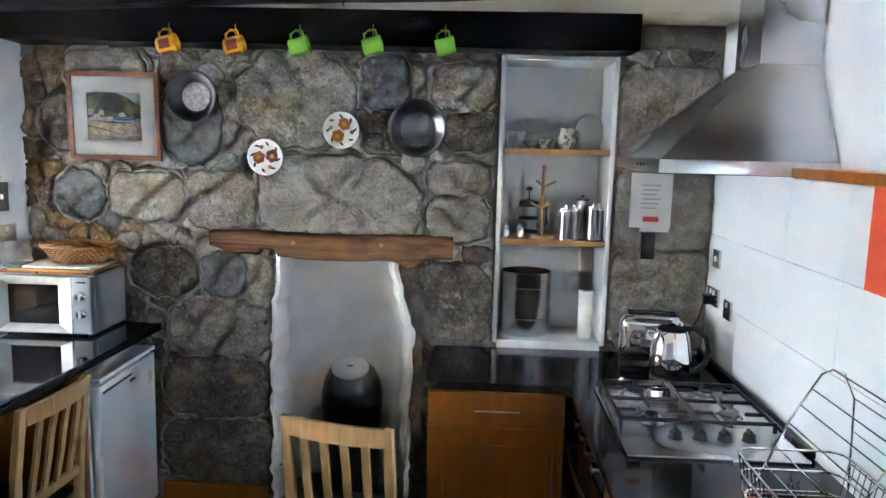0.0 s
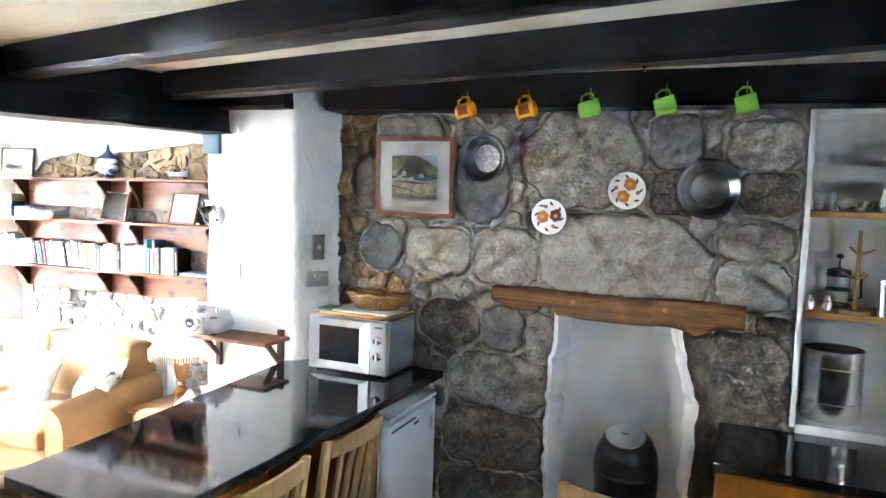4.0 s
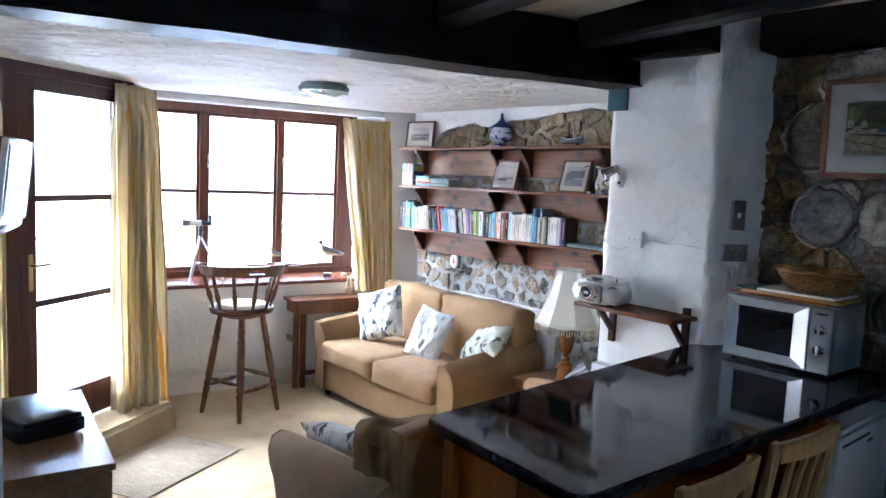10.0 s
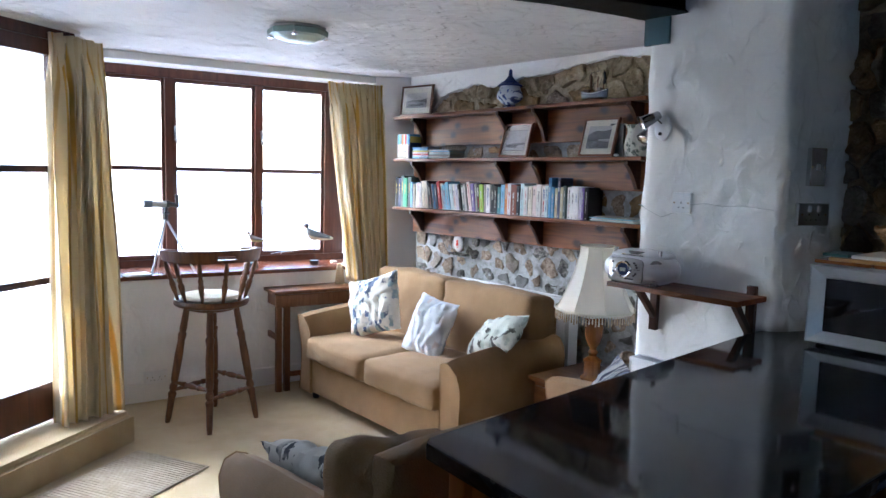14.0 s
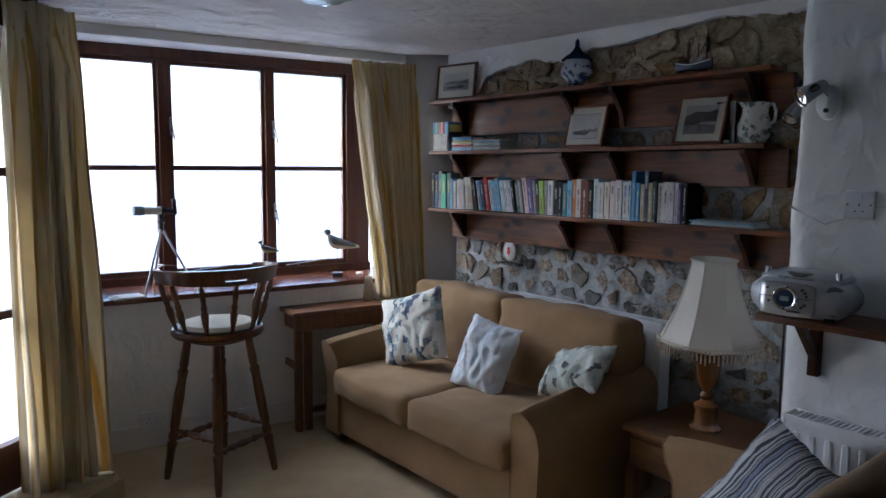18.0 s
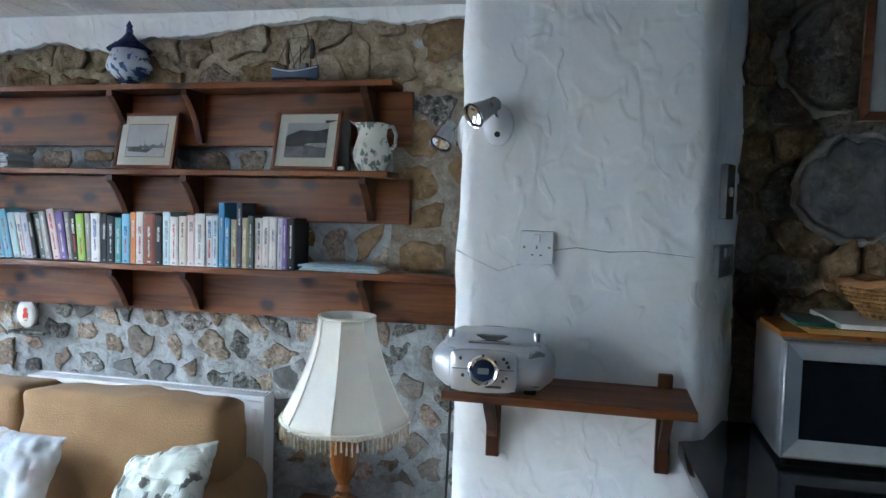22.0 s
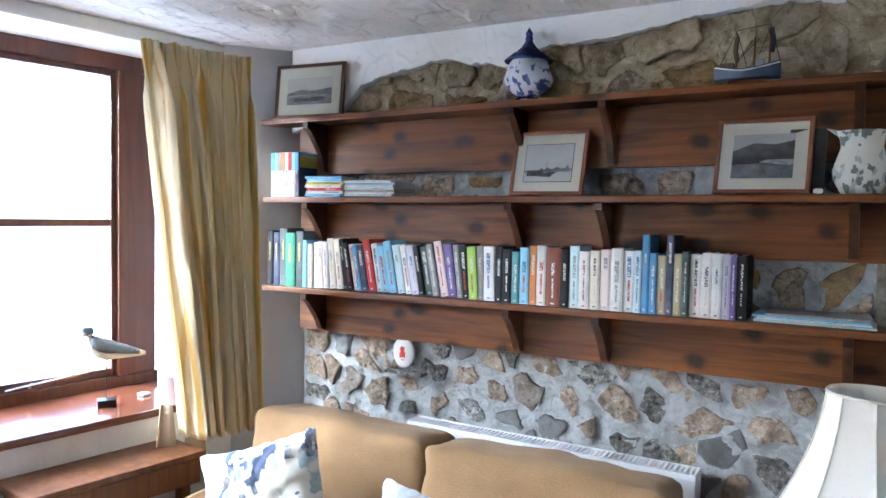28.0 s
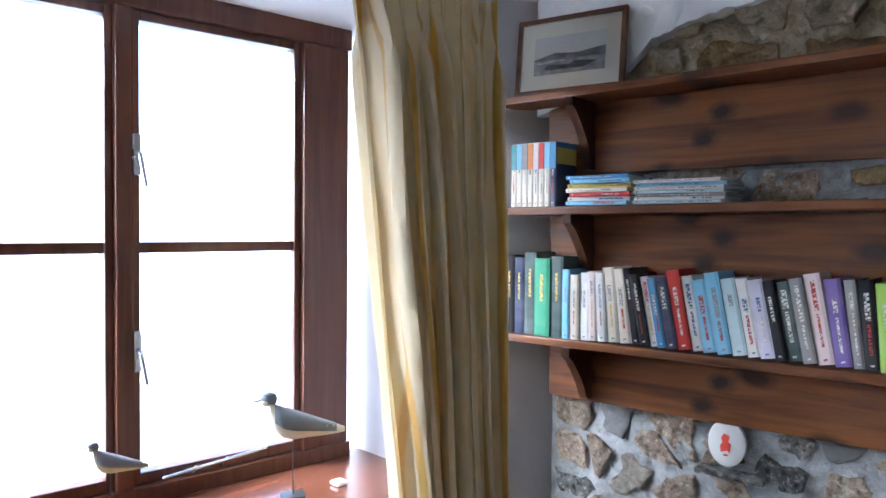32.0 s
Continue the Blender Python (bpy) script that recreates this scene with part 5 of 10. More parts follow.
# ---- bar stool ----
def bar_stool():
    th = thing("bar_stool", "turned wooden bar stool with hooped back", "stool", -5.35, 2.347, 0, 19)
    seat = lathe(bmesh.new(), [(0.0, 0.715), (0.17, 0.715), (0.212, 0.728), (0.222, 0.745), (0.215, 0.765), (0.17, 0.758), (0.0, 0.752)], None, 36)
    part("seat", seat, STOOL_WOOD, th)
    part("seat_pad", lathe(bmesh.new(), [(0.0, 0.752), (0.165, 0.757), (0.185, 0.772), (0.165, 0.79), (0.0, 0.80)], None, 32), plain("cream_seat_pad", (0.66, 0.62, 0.50), 0.9), th, "round cream seat pad")
    part("swivel_plate", lathe(bmesh.new(), [(0.11, 0.69), (0.14, 0.70), (0.14, 0.716)], None, 24), STOOL_WOOD, th)
    legp = [(0.0, 0.014), (0.05, 0.018), (0.22, 0.021), (0.26, 0.026), (0.28, 0.016), (0.30, 0.024), (0.33, 0.024), (0.35, 0.017), (0.38, 0.023), (0.60, 0.025), (0.72, 0.021), (0.78, 0.026), (0.80, 0.018), (0.83, 0.022), (1.0, 0.018)]
    feet = [Vector((sx * 0.185, sy * 0.185, 0)) for sx, sy in ((-1, -1), (1, -1), (1, 1), (-1, 1))]
    tops = [Vector((v.x * 0.55, v.y * 0.55, 0.70)) for v in feet]
    for a, b in zip(feet, tops):
        part("leg", turned(bmesh.new(), a, b, legp), STOOL_WOOD, th)
    railp = [(0.0, 0.010), (0.2, 0.012), (0.3, 0.018), (0.34, 0.011), (0.42, 0.016), (0.5, 0.018), (0.58, 0.016), (0.66, 0.011), (0.7, 0.018), (0.8, 0.012), (1.0, 0.010)]
    for k in range(4):
        h = 0.20 if k % 2 else 0.25
        a = feet[k].lerp(tops[k], h / 0.70)
        b = feet[(k + 1) % 4].lerp(tops[(k + 1) % 4], h / 0.70)
        part("stretcher", turned(bmesh.new(), a, b, railp, 12), STOOL_WOOD, th)
    # hooped back, open to the window
    R = 0.265
    a0 = radians(-22)
    bm = bmesh.new()
    n = 40
    rows = []
    for k in range(n + 1):
        a = a0 + radians(-118) + radians(236) * k / n
        c = abs(k / n - 0.5) * 2
        z0 = 1.005
        hgt = 0.075 - 0.03 * c ** 2
        r_in, r_out = R - 0.012, R + 0.016
        row = [bm.verts.new((r * math.cos(a), r * math.sin(a), z)) for r, z in ((r_in, z0), (r_out, z0), (r_out + 0.012, z0 + hgt), (r_in + 0.012, z0 + hgt))]
        rows.append(row)
    for k, (r0, r1) in enumerate(zip(rows, rows[1:])):
        grip = 18 <= k <= 21
        for j in range(4):
            if grip and j in (1, 3):
                continue
            bm.faces.new((r0[j], r0[(j + 1) % 4], r1[(j + 1) % 4], r1[j]))
    # hand hole: two strips above and below the opening
    for k in range(18, 22):
        r0, r1 = rows[k], rows[k + 1]
        for lo, hi in ((0.0, 0.28), (0.68, 1.0)):
            q = []
            for r in (r0, r1):
                q.append([r[1].co.lerp(r[2].co, lo), r[1].co.lerp(r[2].co, hi), r[0].co.lerp(r[3].co, lo), r[0].co.lerp(r[3].co, hi)])
            vs = [[bm.verts.new(p) for p in row] for row in q]
            bm.faces.new((vs[0][0], vs[0][1], vs[1][1], vs[1][0]))
            bm.faces.new((vs[0][2], vs[1][2], vs[1][3], vs[0][3]))
            bm.faces.new((vs[0][1], vs[0][3], vs[1][3], vs[1][1]) if hi < 0.9 else (vs[0][0], vs[1][0], vs[1][2], vs[0][2]))
    bm.faces.new(rows[0])
    bm.faces.new(list(reversed(rows[-1])))
    bmesh.ops.recalc_face_normals(bm, faces=bm.faces)
    part("back_rail", bm, STOOL_WOOD, th)
    sp = [(0.0, 0.009), (0.15, 0.010), (0.3, 0.016), (0.42, 0.018), (0.5, 0.012), (0.56, 0.016), (0.62, 0.011), (0.8, 0.014), (1.0, 0.009)]
    for k in range(7):
        a = a0 + radians(-102 + 34 * k)
        part("spindle", turned(bmesh.new(), (0.192 * math.cos(a), 0.192 * math.sin(a), 0.755), (R * math.cos(a), R * math.sin(a), 1.01), sp, 12), STOOL_WOOD, th)
    return th


bar_stool()

# ---- side table by the window ----
st = thing("side_table", "narrow brown oak drop-leaf table by the window wall", "table", -5.70, 3.21, 0, -7.5)
part("tabletop", box(-0.15, 0.14, -0.30, 0.32, 0.69, 0.715, 0.006), TABLE_WOOD, st)
part("drop_leaf", box(0.118, 0.136, -0.29, 0.30, 0.60, 0.688, 0.004), TABLE_WOOD, st)
part("apron", box(-0.13, 0.11, -0.27, 0.27, 0.60, 0.69, 0.004), TABLE_WOOD, st)
for sx, sy in ((-0.12, -0.26), (0.10, -0.26), (0.10, -0.20), (-0.12, 0.25), (0.10, 0.25)):
    part("leg", box(sx - 0.02, sx + 0.02, sy - 0.02, sy + 0.02, 0, 0.60, 0.005), TABLE_WOOD, st)
part("stretcher", box(-0.10, 0.08, -0.27, -0.25, 0.36, 0.40, 0.004), TABLE_WOOD, st)
part("stretcher", box(0.09, 0.11, -0.18, 0.24, 0.10, 0.135, 0.004), TABLE_WOOD, st)

# ---- lamp table and lamp ----
LAMP_TABLE_WOOD = wood("dark_honey_oak", (0.19, 0.085, 0.026), (0.12, 0.050, 0.015), rough=0.35, along="x", coat=0.25)
lt = thing("lamp_table", "small dark oak side table with a drawer", "table", -3.44, 3.62, 0, 0)
part("tabletop", box(-0.25, 0.25, -0.24, 0.24, 0.485, 0.51, 0.006), LAMP_TABLE_WOOD, lt)
part("drawer", box(-0.215, 0.215, -0.228, -0.208, 0.35, 0.46, 0.005), LAMP_TABLE_WOOD, lt)
part("knob", lathe(bmesh.new(), [(0.006, 0), (0.014, 0.012), (0.012, 0.022), (0, 0.026)], Matrix.Translation((0, -0.228, 0.405)) @ Matrix.Rotation(radians(90), 4, "X"), 14), BRASS, lt, "round brass knob")
part("carcass", box(-0.23, 0.23, -0.21, 0.22, 0.33, 0.485, 0.004), LAMP_TABLE_WOOD, lt)
for sx in (-0.215, 0.215):
    for sy in (-0.205, 0.205):
        part("leg", box(sx - 0.02, sx + 0.02, sy - 0.02, sy + 0.02, 0, 0.34, 0.004), LAMP_TABLE_WOOD, lt)
part("shelf", box(-0.22, 0.22, -0.21, 0.21, 0.10, 0.12, 0.004), LAMP_TABLE_WOOD, lt)

lamp = thing("table_lamp", "turned wooden table lamp with cream panelled shade and bead fringe", "lamp", -3.445, 3.60, 0.51, 8)
part("base", lathe(bmesh.new(), [(0.0, 0), (0.062, 0), (0.064, 0.012), (0.052, 0.022), (0.046, 0.030), (0.044, 0.085), (0.050, 0.094), (0.050, 0.104), (0.034, 0.114), (0.019, 0.124), (0.024, 0.134), (0.029, 0.142), (0.024, 0.150), (0.017, 0.158), (0.022, 0.170), (0.036, 0.190), (0.045, 0.225), (0.049, 0.275), (0.050, 0.325), (0.046, 0.335), (0.014, 0.340), (0.014, 0.40), (0, 0.40)], None, 36), wood("dark_polished_lamp_wood", (0.21, 0.082, 0.020), (0.12, 0.042, 0.011), rough=0.25, along="z", coat=0.4), lamp, "turned dark brown wooden urn base")
bm = bmesh.new()
sides, rows = 8, []
for s in range(11):
    f = s / 10
    z = 0.365 + 0.33 * f
    r = 0.205 - 0.118 * (1 - (1 - f) ** 1.55)
    row = []
    for k in range(sides * 4):
        a = 2 * math.pi * k / (sides * 4)
        c = (k % 4) / 4 - 0.5
        flat = math.cos(math.pi / sides) / math.cos((c if k % 4 else 0.5) * 2 * math.pi / sides) if k % 4 else 1.0
        row.append(bm.verts.new((r * flat * math.cos(a), r * flat * math.sin(a), z - (0.012 * (1 - abs(c) * 2) if s == 0 and k % 4 else 0))))
    rows.append(row)
for a, b in zip(rows, rows[1:]):
    for k in range(sides * 4):
        bm.faces.new((a[k], a[(k + 1) % (sides * 4)], b[(k + 1) % (sides * 4)], b[k]))
shade = part("shade", bm, SHADE_CLOTH, lamp)
smd = shade.modifiers.new("thickness", "SOLIDIFY")
smd.thickness = 0.003
for k in range(sides):
    a = 2 * math.pi * k / sides
    part("rib", tube(bmesh.new(), [((0.2065 - 0.118 * (1 - (1 - f / 8) ** 1.55)) * math.cos(a), (0.2065 - 0.118 * (1 - (1 - f / 8) ** 1.55)) * math.sin(a), 0.365 + 0.33 * f / 8) for f in range(9)], 0.0025, 5), CREAM_MOUNT, shade)
for z, r in ((0.375, 0.202), (0.694, 0.088)):
    part("trim_band", tube(bmesh.new(), [(r * math.cos(2 * math.pi * k / 32), r * math.sin(2 * math.pi * k / 32), z) for k in range(33)], 0.004, 6), CREAM_MOUNT, shade)
bm = bmesh.new()
for k in range(80):
    a = 2 * math.pi * k / 80
    r = 0.200
    h = 0.045 + 0.008 * math.sin(k * 1.7)
    rod(bm, (r * math.cos(a), r * math.sin(a), 0.367), (r * math.cos(a), r * math.sin(a), 0.367 - h), 0.0022, 0.0035, 5)
part("bead_fringe", bm, FRINGE, shade, "gold bead fringe")

# ---- television, unit, box, mat ----
un = thing("tv_unit", "brown oak low chest with drawers under the television", "cabinet", -3.58, 0.715, 0, -7)
part("top", box(-0.46, 0.46, -0.20, 0.205, 0.705, 0.73, 0.005), UNIT_WOOD, un)
part("carcass", box(-0.44, 0.44, -0.19, 0.18, 0.06, 0.705, 0.003), UNIT_WOOD, un)
for r in range(3):
    for c in range(2):
        x0 = -0.43 + 0.435 * c
        dr = part("drawer", box(x0, x0 + 0.425, 0.18, 0.198, 0.09 + 0.205 * r, 0.28 + 0.205 * r, 0.004), UNIT_WOOD, un)
        part("knob", lathe(bmesh.new(), [(0.007, 0), (0.015, 0.014), (0.013, 0.024), (0, 0.028)], Matrix.Translation((x0 + 0.2125, 0.198, 0.185 + 0.205 * r)) @ Matrix.Rotation(radians(-90), 4, "X"), 12), BRASS, dr, "small brass knob")
part("plinth", box(-0.44, 0.44, -0.18, 0.17, 0, 0.06, 0.002), UNIT_WOOD, un)
sb = thing("set_top_box", "glossy black set-top box on the chest", "electronics", -3.62, 0.70, 0.73, 12)
part("body", box(-0.19, 0.19, -0.12, 0.12, 0.008, 0.062, 0.012), BLACK_PLASTIC, sb)
part("lid", soft_box(-0.14, 0.19, -0.10, 0.11, 0.058, 0.085, 0.012, 0.004, 0, 0, 4), BLACK_PLASTIC, sb)
for sx in (-0.15, 0.15):
    part("foot", box(sx - 0.02, sx + 0.02, -0.09, 0.09, 0, 0.009), BLACK_PLASTIC, sb)
tv = thing("television", "small black flat television, switched off, on a wall arm", "television", -4.06, 0.735, 1.62, 0)
tvm = pose(0, 0, 0, -6, 0, -19)
def tvp(name, bm, m, parent=tv, label=""):
    bmesh.ops.transform(bm, matrix=tvm, verts=bm.verts)
    return part(name, bm, m, parent, label)
tvp("casing", box(-0.285, 0.285, -0.05, 0.0, -0.155, 0.20, 0.018, 3), BLACK_PLASTIC)
tvp("bezel", box(-0.28, 0.28, 0.0, 0.012, -0.15, 0.195, 0.01), mat("piano_black_bezel", (0.02, 0.02, 0.022), rough=0.12, bump=0, vary=0.05))
tvp("screen", box(-0.245, 0.245, 0.010, 0.015, -0.105, 0.172, 0.001), SCREEN, tv, "grey switched-off screen")
tvp("edge_trim", box(-0.29, -0.28, -0.01, 0.014, -0.15, 0.195, 0.004), SILVER_PLASTIC)
tvp("edge_trim", box(0.28, 0.29, -0.01, 0.014, -0.15, 0.195, 0.004), SILVER_PLASTIC)
tvp("speaker_bar", soft_box(-0.25, 0.25, -0.03, 0.012, -0.185, -0.145, 0.018, 0.002, 0, 0, 4), BLACK_PLASTIC)
bm = bmesh.new()
rod(bm, (0.06, -0.05, 0.02), (0.16, -0.15, 0.02), 0.018)
rod(bm, (0.16, -0.15, 0.02), (0.12, -0.225, 0.02), 0.018)
part("wall_arm", bm, BLACK_PLASTIC, tv)
part("wall_plate", box(0.06, 0.19, -0.237, -0.222, -0.08, 0.12, 0.004), BLACK_PLASTIC, tv)
for k in range(3):
    pts = [(0.15 + 0.02 * k, -0.19 + 0.03 * math.sin(s), 0.02 - 0.05 * s + 0.05 * math.sin(s * 2 + k)) for s in [0.5 * i for i in range(9)]]
    part("cable", tube(bmesh.new(), pts, 0.004, 6), BLACK_PLASTIC, tv, "hanging black cable")
tagged(part("power_cable", tube(bmesh.new(), [(-3.62, 0.51, 1.42), (-3.70, 0.508, 1.3), (-3.78, 0.507, 1.1), (-3.86, 0.508, 0.95), (-3.97, 0.51, 0.80), (-4.02, 0.52, 0.76)], 0.004, 6), BLACK_PLASTIC), "black cable trailing down the white wall", "cable")

mt = thing("door_mat", "ribbed beige mat on the carpet by the step", "mat", -4.70, 1.58, 0, math.degrees(math.atan2(-0.72, 0.38)))
part("mat_base", box(-0.405, 0.405, -0.24, 0.24, 0.001, 0.009, 0.003), RUG, mt)
for k in range(38):
    x0 = -0.395 + 0.0208 * k
    part("rib", box(x0, x0 + 0.013, -0.23, 0.23, 0.008, 0.013, 0.002, 1), RUG, mt)

# ---- ceiling lamp ----
cl = thing("ceiling_light", "flat octagonal ceiling light with pale green glass", "light", -4.47, 2.44, CEIL, 10)
part("backing", lathe(bmesh.new(), [(0.135, -0.018), (0.14, 0.0)], None, 8), SILVER_PLASTIC, cl)
part("rim", lathe(bmesh.new(), [(0.12, -0.052), (0.15, -0.045), (0.152, -0.02), (0.14, -0.012)], None, 8), plain("green_grey_rim", (0.22, 0.32, 0.29), 0.3), cl)
part("glass", lathe(bmesh.new(), [(0.0, -0.075), (0.09, -0.068), (0.118, -0.052)], None, 8), plain("frosted_green_glass", (0.48, 0.60, 0.55), 0.25), cl, "frosted pale green glass")
for k in range(4):
    a = radians(45 + 90 * k)
    part("clip", box(0.135 * math.cos(a) - 0.012, 0.135 * math.cos(a) + 0.012, 0.135 * math.sin(a) - 0.012, 0.135 * math.sin(a) + 0.012, -0.06, -0.015, 0.004), CHROME, cl)


# ---- radiators ----
def radiator(x, y, z0, w, h, rz, label):
    th = thing("radiator", label, "radiator", x, y, z0, rz, "radiators")
    part("front_panel", box(-w / 2, w / 2, -0.045, -0.035, 0.02, h - 0.02, 0.004), WHITE_METAL, th)
    part("back_panel", box(-w / 2, w / 2, 0.02, 0.03, 0.02, h - 0.02, 0.004), WHITE_METAL, th)
    for k in range(int(w / 0.05)):
        xx = -w / 2 + 0.03 + 0.05 * k
        part("flute", box(xx, xx + 0.022, -0.053, -0.044, 0.05, h - 0.05, 0.004, 1), WHITE_METAL, th)
    bm = bmesh.new()
    bx(bm, -w / 2, w / 2, -0.05, -0.043, h - 0.02, h, 0.002, 1)
    bx(bm, -w / 2, w / 2, 0.028, 0.035, h - 0.02, h, 0.002, 1)
    for k in range(int(w / 0.016)):
        xx = -w / 2 + 0.016 * k
        bx(bm, xx, xx + 0.007, -0.043, 0.028, h - 0.008, h - 0.003)
    part("top_grille", bm, WHITE_METAL, th)
    for s in (-1, 1):
        part("end_panel", box(s * w / 2 - 0.004, s * w / 2 + 0.004, -0.05, 0.035, 0.02, h, 0.002, 1), WHITE_METAL, th)
    for s in (-0.35, 0.35):
        part("bracket", box(s * w - 0.02, s * w + 0.02, 0.028, 0.075, 0.1, h - 0.1), WHITE_METAL, th)
    return th


radiator(-4.40, 3.975, 0.28, 1.03, 0.545, 0, "white panel radiator on the stone wall behind the sofa")
radiator(-2.73, PIER_Y - 0.07, 0.22, 0.50, 0.56, 0, "small white panel radiator on the plaster pier")

# ---- bookshelves ----
def knotty(base):
    """The stained pine with dark round knots along the board."""
    m = base.copy()
    m.name = "knotty_stained_pine"
    N, L = m.node_tree.nodes, m.node_tree.links
    p = N["Principled BSDF"]
    before = p.inputs["Base Color"].links[0].from_socket
    tc, mp, wn, ad, vo, mr, mx = N.new("ShaderNodeTexCoord"), N.new("ShaderNodeMapping"), N.new("ShaderNodeTexNoise"), N.new("ShaderNodeVectorMath"), N.new("ShaderNodeTexVoronoi"), N.new("ShaderNodeMapRange"), N.new("ShaderNodeMix")
    mp.inputs["Scale"].default_value = (3.4, 1.0, 4.6)
    mp.inputs["Rotation"].default_value = (radians(90), 0, 0)
    L.new(tc.outputs["Object"], mp.inputs["Vector"])
    wn.inputs["Scale"].default_value, wn.inputs["Detail"].default_value = 30, 3
    L.new(tc.outputs["Object"], wn.inputs["Vector"])
    ad.operation = "MULTIPLY_ADD"
    ad.inputs[1].default_value = (0.12, 0.12, 0.0)
    L.new(wn.outputs["Color"], ad.inputs[0])
    L.new(mp.outputs["Vector"], ad.inputs[2])
    vo.voronoi_dimensions = "2D"
    vo.inputs["Scale"].default_value, vo.inputs["Randomness"].default_value = 1.0, 0.95
    L.new(ad.outputs[0], vo.inputs["Vector"])
    mr.inputs["From Min"].default_value, mr.inputs["From Max"].default_value = 0.15, 0.05
    mr.inputs["To Max"].default_value = 0.92
    L.new(vo.outputs["Distance"], mr.inputs["Value"])
    mx.data_type = "RGBA"
    L.new(mr.outputs["Result"], mx.inputs["Factor"])
    L.new(before, mx.inputs["A"])
    mx.inputs["B"].default_value = (0.022, 0.012, 0.008, 1)
    L.new(mx.outputs["Result"], p.inputs["Base Color"])
    return m


SHELF_KNOTTY = knotty(SHELF_WOOD)
SH_Y0 = 3.875
def shelf_z(z, x):
    """The boards rise slightly eastward."""
    return z + (x + 5.6) * 0.010


SHELVES = ((1.962, -5.62, -3.40, -3.36, 0.20), (1.648, -5.61, -3.41, -3.36, 0.165), (1.288, -5.61, -3.075, -3.075, 0.165))
for n_s, (z, x0, x1, xb, bh) in enumerate(SHELVES):
    th = thing("bookshelf", "red-brown stained pine wall shelf on shaped brackets", "shelf", x0, 0, z, 0, "wall shelves")
    th.matrix_basis = pose(x0, 0, z, 0, -math.degrees(0.010), 0)
    part("board", box(0.0, x1 - x0, SH_Y0, WALL_Y - 0.03, -0.022, 0.0, 0.005), SHELF_WOOD, th)
    part("backboard", box(0.10, xb - x0, WALL_Y - 0.055, WALL_Y - 0.028, -0.022 - bh, -0.024, 0.004), SHELF_KNOTTY, th, "knotty stained pine backboard")
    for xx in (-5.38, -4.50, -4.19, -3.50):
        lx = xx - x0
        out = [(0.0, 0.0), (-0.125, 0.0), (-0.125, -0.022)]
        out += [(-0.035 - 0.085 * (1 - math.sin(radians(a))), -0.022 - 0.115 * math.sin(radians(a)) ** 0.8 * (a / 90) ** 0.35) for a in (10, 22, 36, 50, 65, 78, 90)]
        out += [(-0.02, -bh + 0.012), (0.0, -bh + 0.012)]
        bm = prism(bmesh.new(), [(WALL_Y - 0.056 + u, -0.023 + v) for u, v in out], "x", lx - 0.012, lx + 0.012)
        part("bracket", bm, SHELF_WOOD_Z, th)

# ---- books ----
BOOK_COLOURS = {
    "n": (0.03, 0.04, 0.09), "k": (0.015, 0.015, 0.017), "g": (0.06, 0.30, 0.16), "d": (0.05, 0.08, 0.07), "w": (0.74, 0.73, 0.70), "c": (0.70, 0.64, 0.52),
    "p": (0.70, 0.58, 0.55), "r": (0.55, 0.05, 0.04), "b": (0.10, 0.28, 0.52), "s": (0.24, 0.52, 0.72), "l": (0.60, 0.58, 0.68), "u": (0.16, 0.10, 0.34),
    "t": (0.10, 0.30, 0.32), "y": (0.70, 0.55, 0.12), "o": (0.62, 0.22, 0.05), "m": (0.36, 0.56, 0.08), "x": (0.30, 0.29, 0.28), "a": (0.56, 0.70, 0.72), "f": (0.40, 0.34, 0.18), "h": (0.22, 0.07, 0.04)}
BOOK_MATS = {k: mat("book_cover_" + k, v, rough=0.5, spec=0.25, vary=0.10, scale=16, grain=60, bump=0.03, second=tuple(0.82 * c + 0.18 * (0.5 if n % 3 == 0 else 0.08 if n % 3 == 1 else 0.3) for c in v), amount=0.5, stretch=(0.3, 0.3, 1)) for n, (k, v) in enumerate(BOOK_COLOURS.items())}
TITLE_PALE, TITLE_DARK = lettering("pale_spine_print", (0.72, 0.70, 0.64)), lettering("dark_spine_print", (0.04, 0.04, 0.05))
TITLE_GREY = lettering("grey_spine_print", (0.30, 0.29, 0.29))
TITLE_RED, TITLE_BLUE, TITLE_GOLD = lettering("red_spine_print", (0.45, 0.04, 0.03)), lettering("blue_spine_print", (0.06, 0.14, 0.34)), lettering("gold_spine_print", (0.62, 0.46, 0.12))
BOOK_NAMES = {"n": "navy", "k": "black", "g": "green", "d": "dark green", "w": "white", "c": "cream", "p": "pink", "r": "red", "b": "blue", "s": "light blue", "l": "lilac", "u": "purple", "t": "teal", "y": "yellow", "o": "orange", "m": "lime green", "x": "grey", "a": "pale blue", "f": "olive", "h": "dark red"}
rng = random.Random(5)


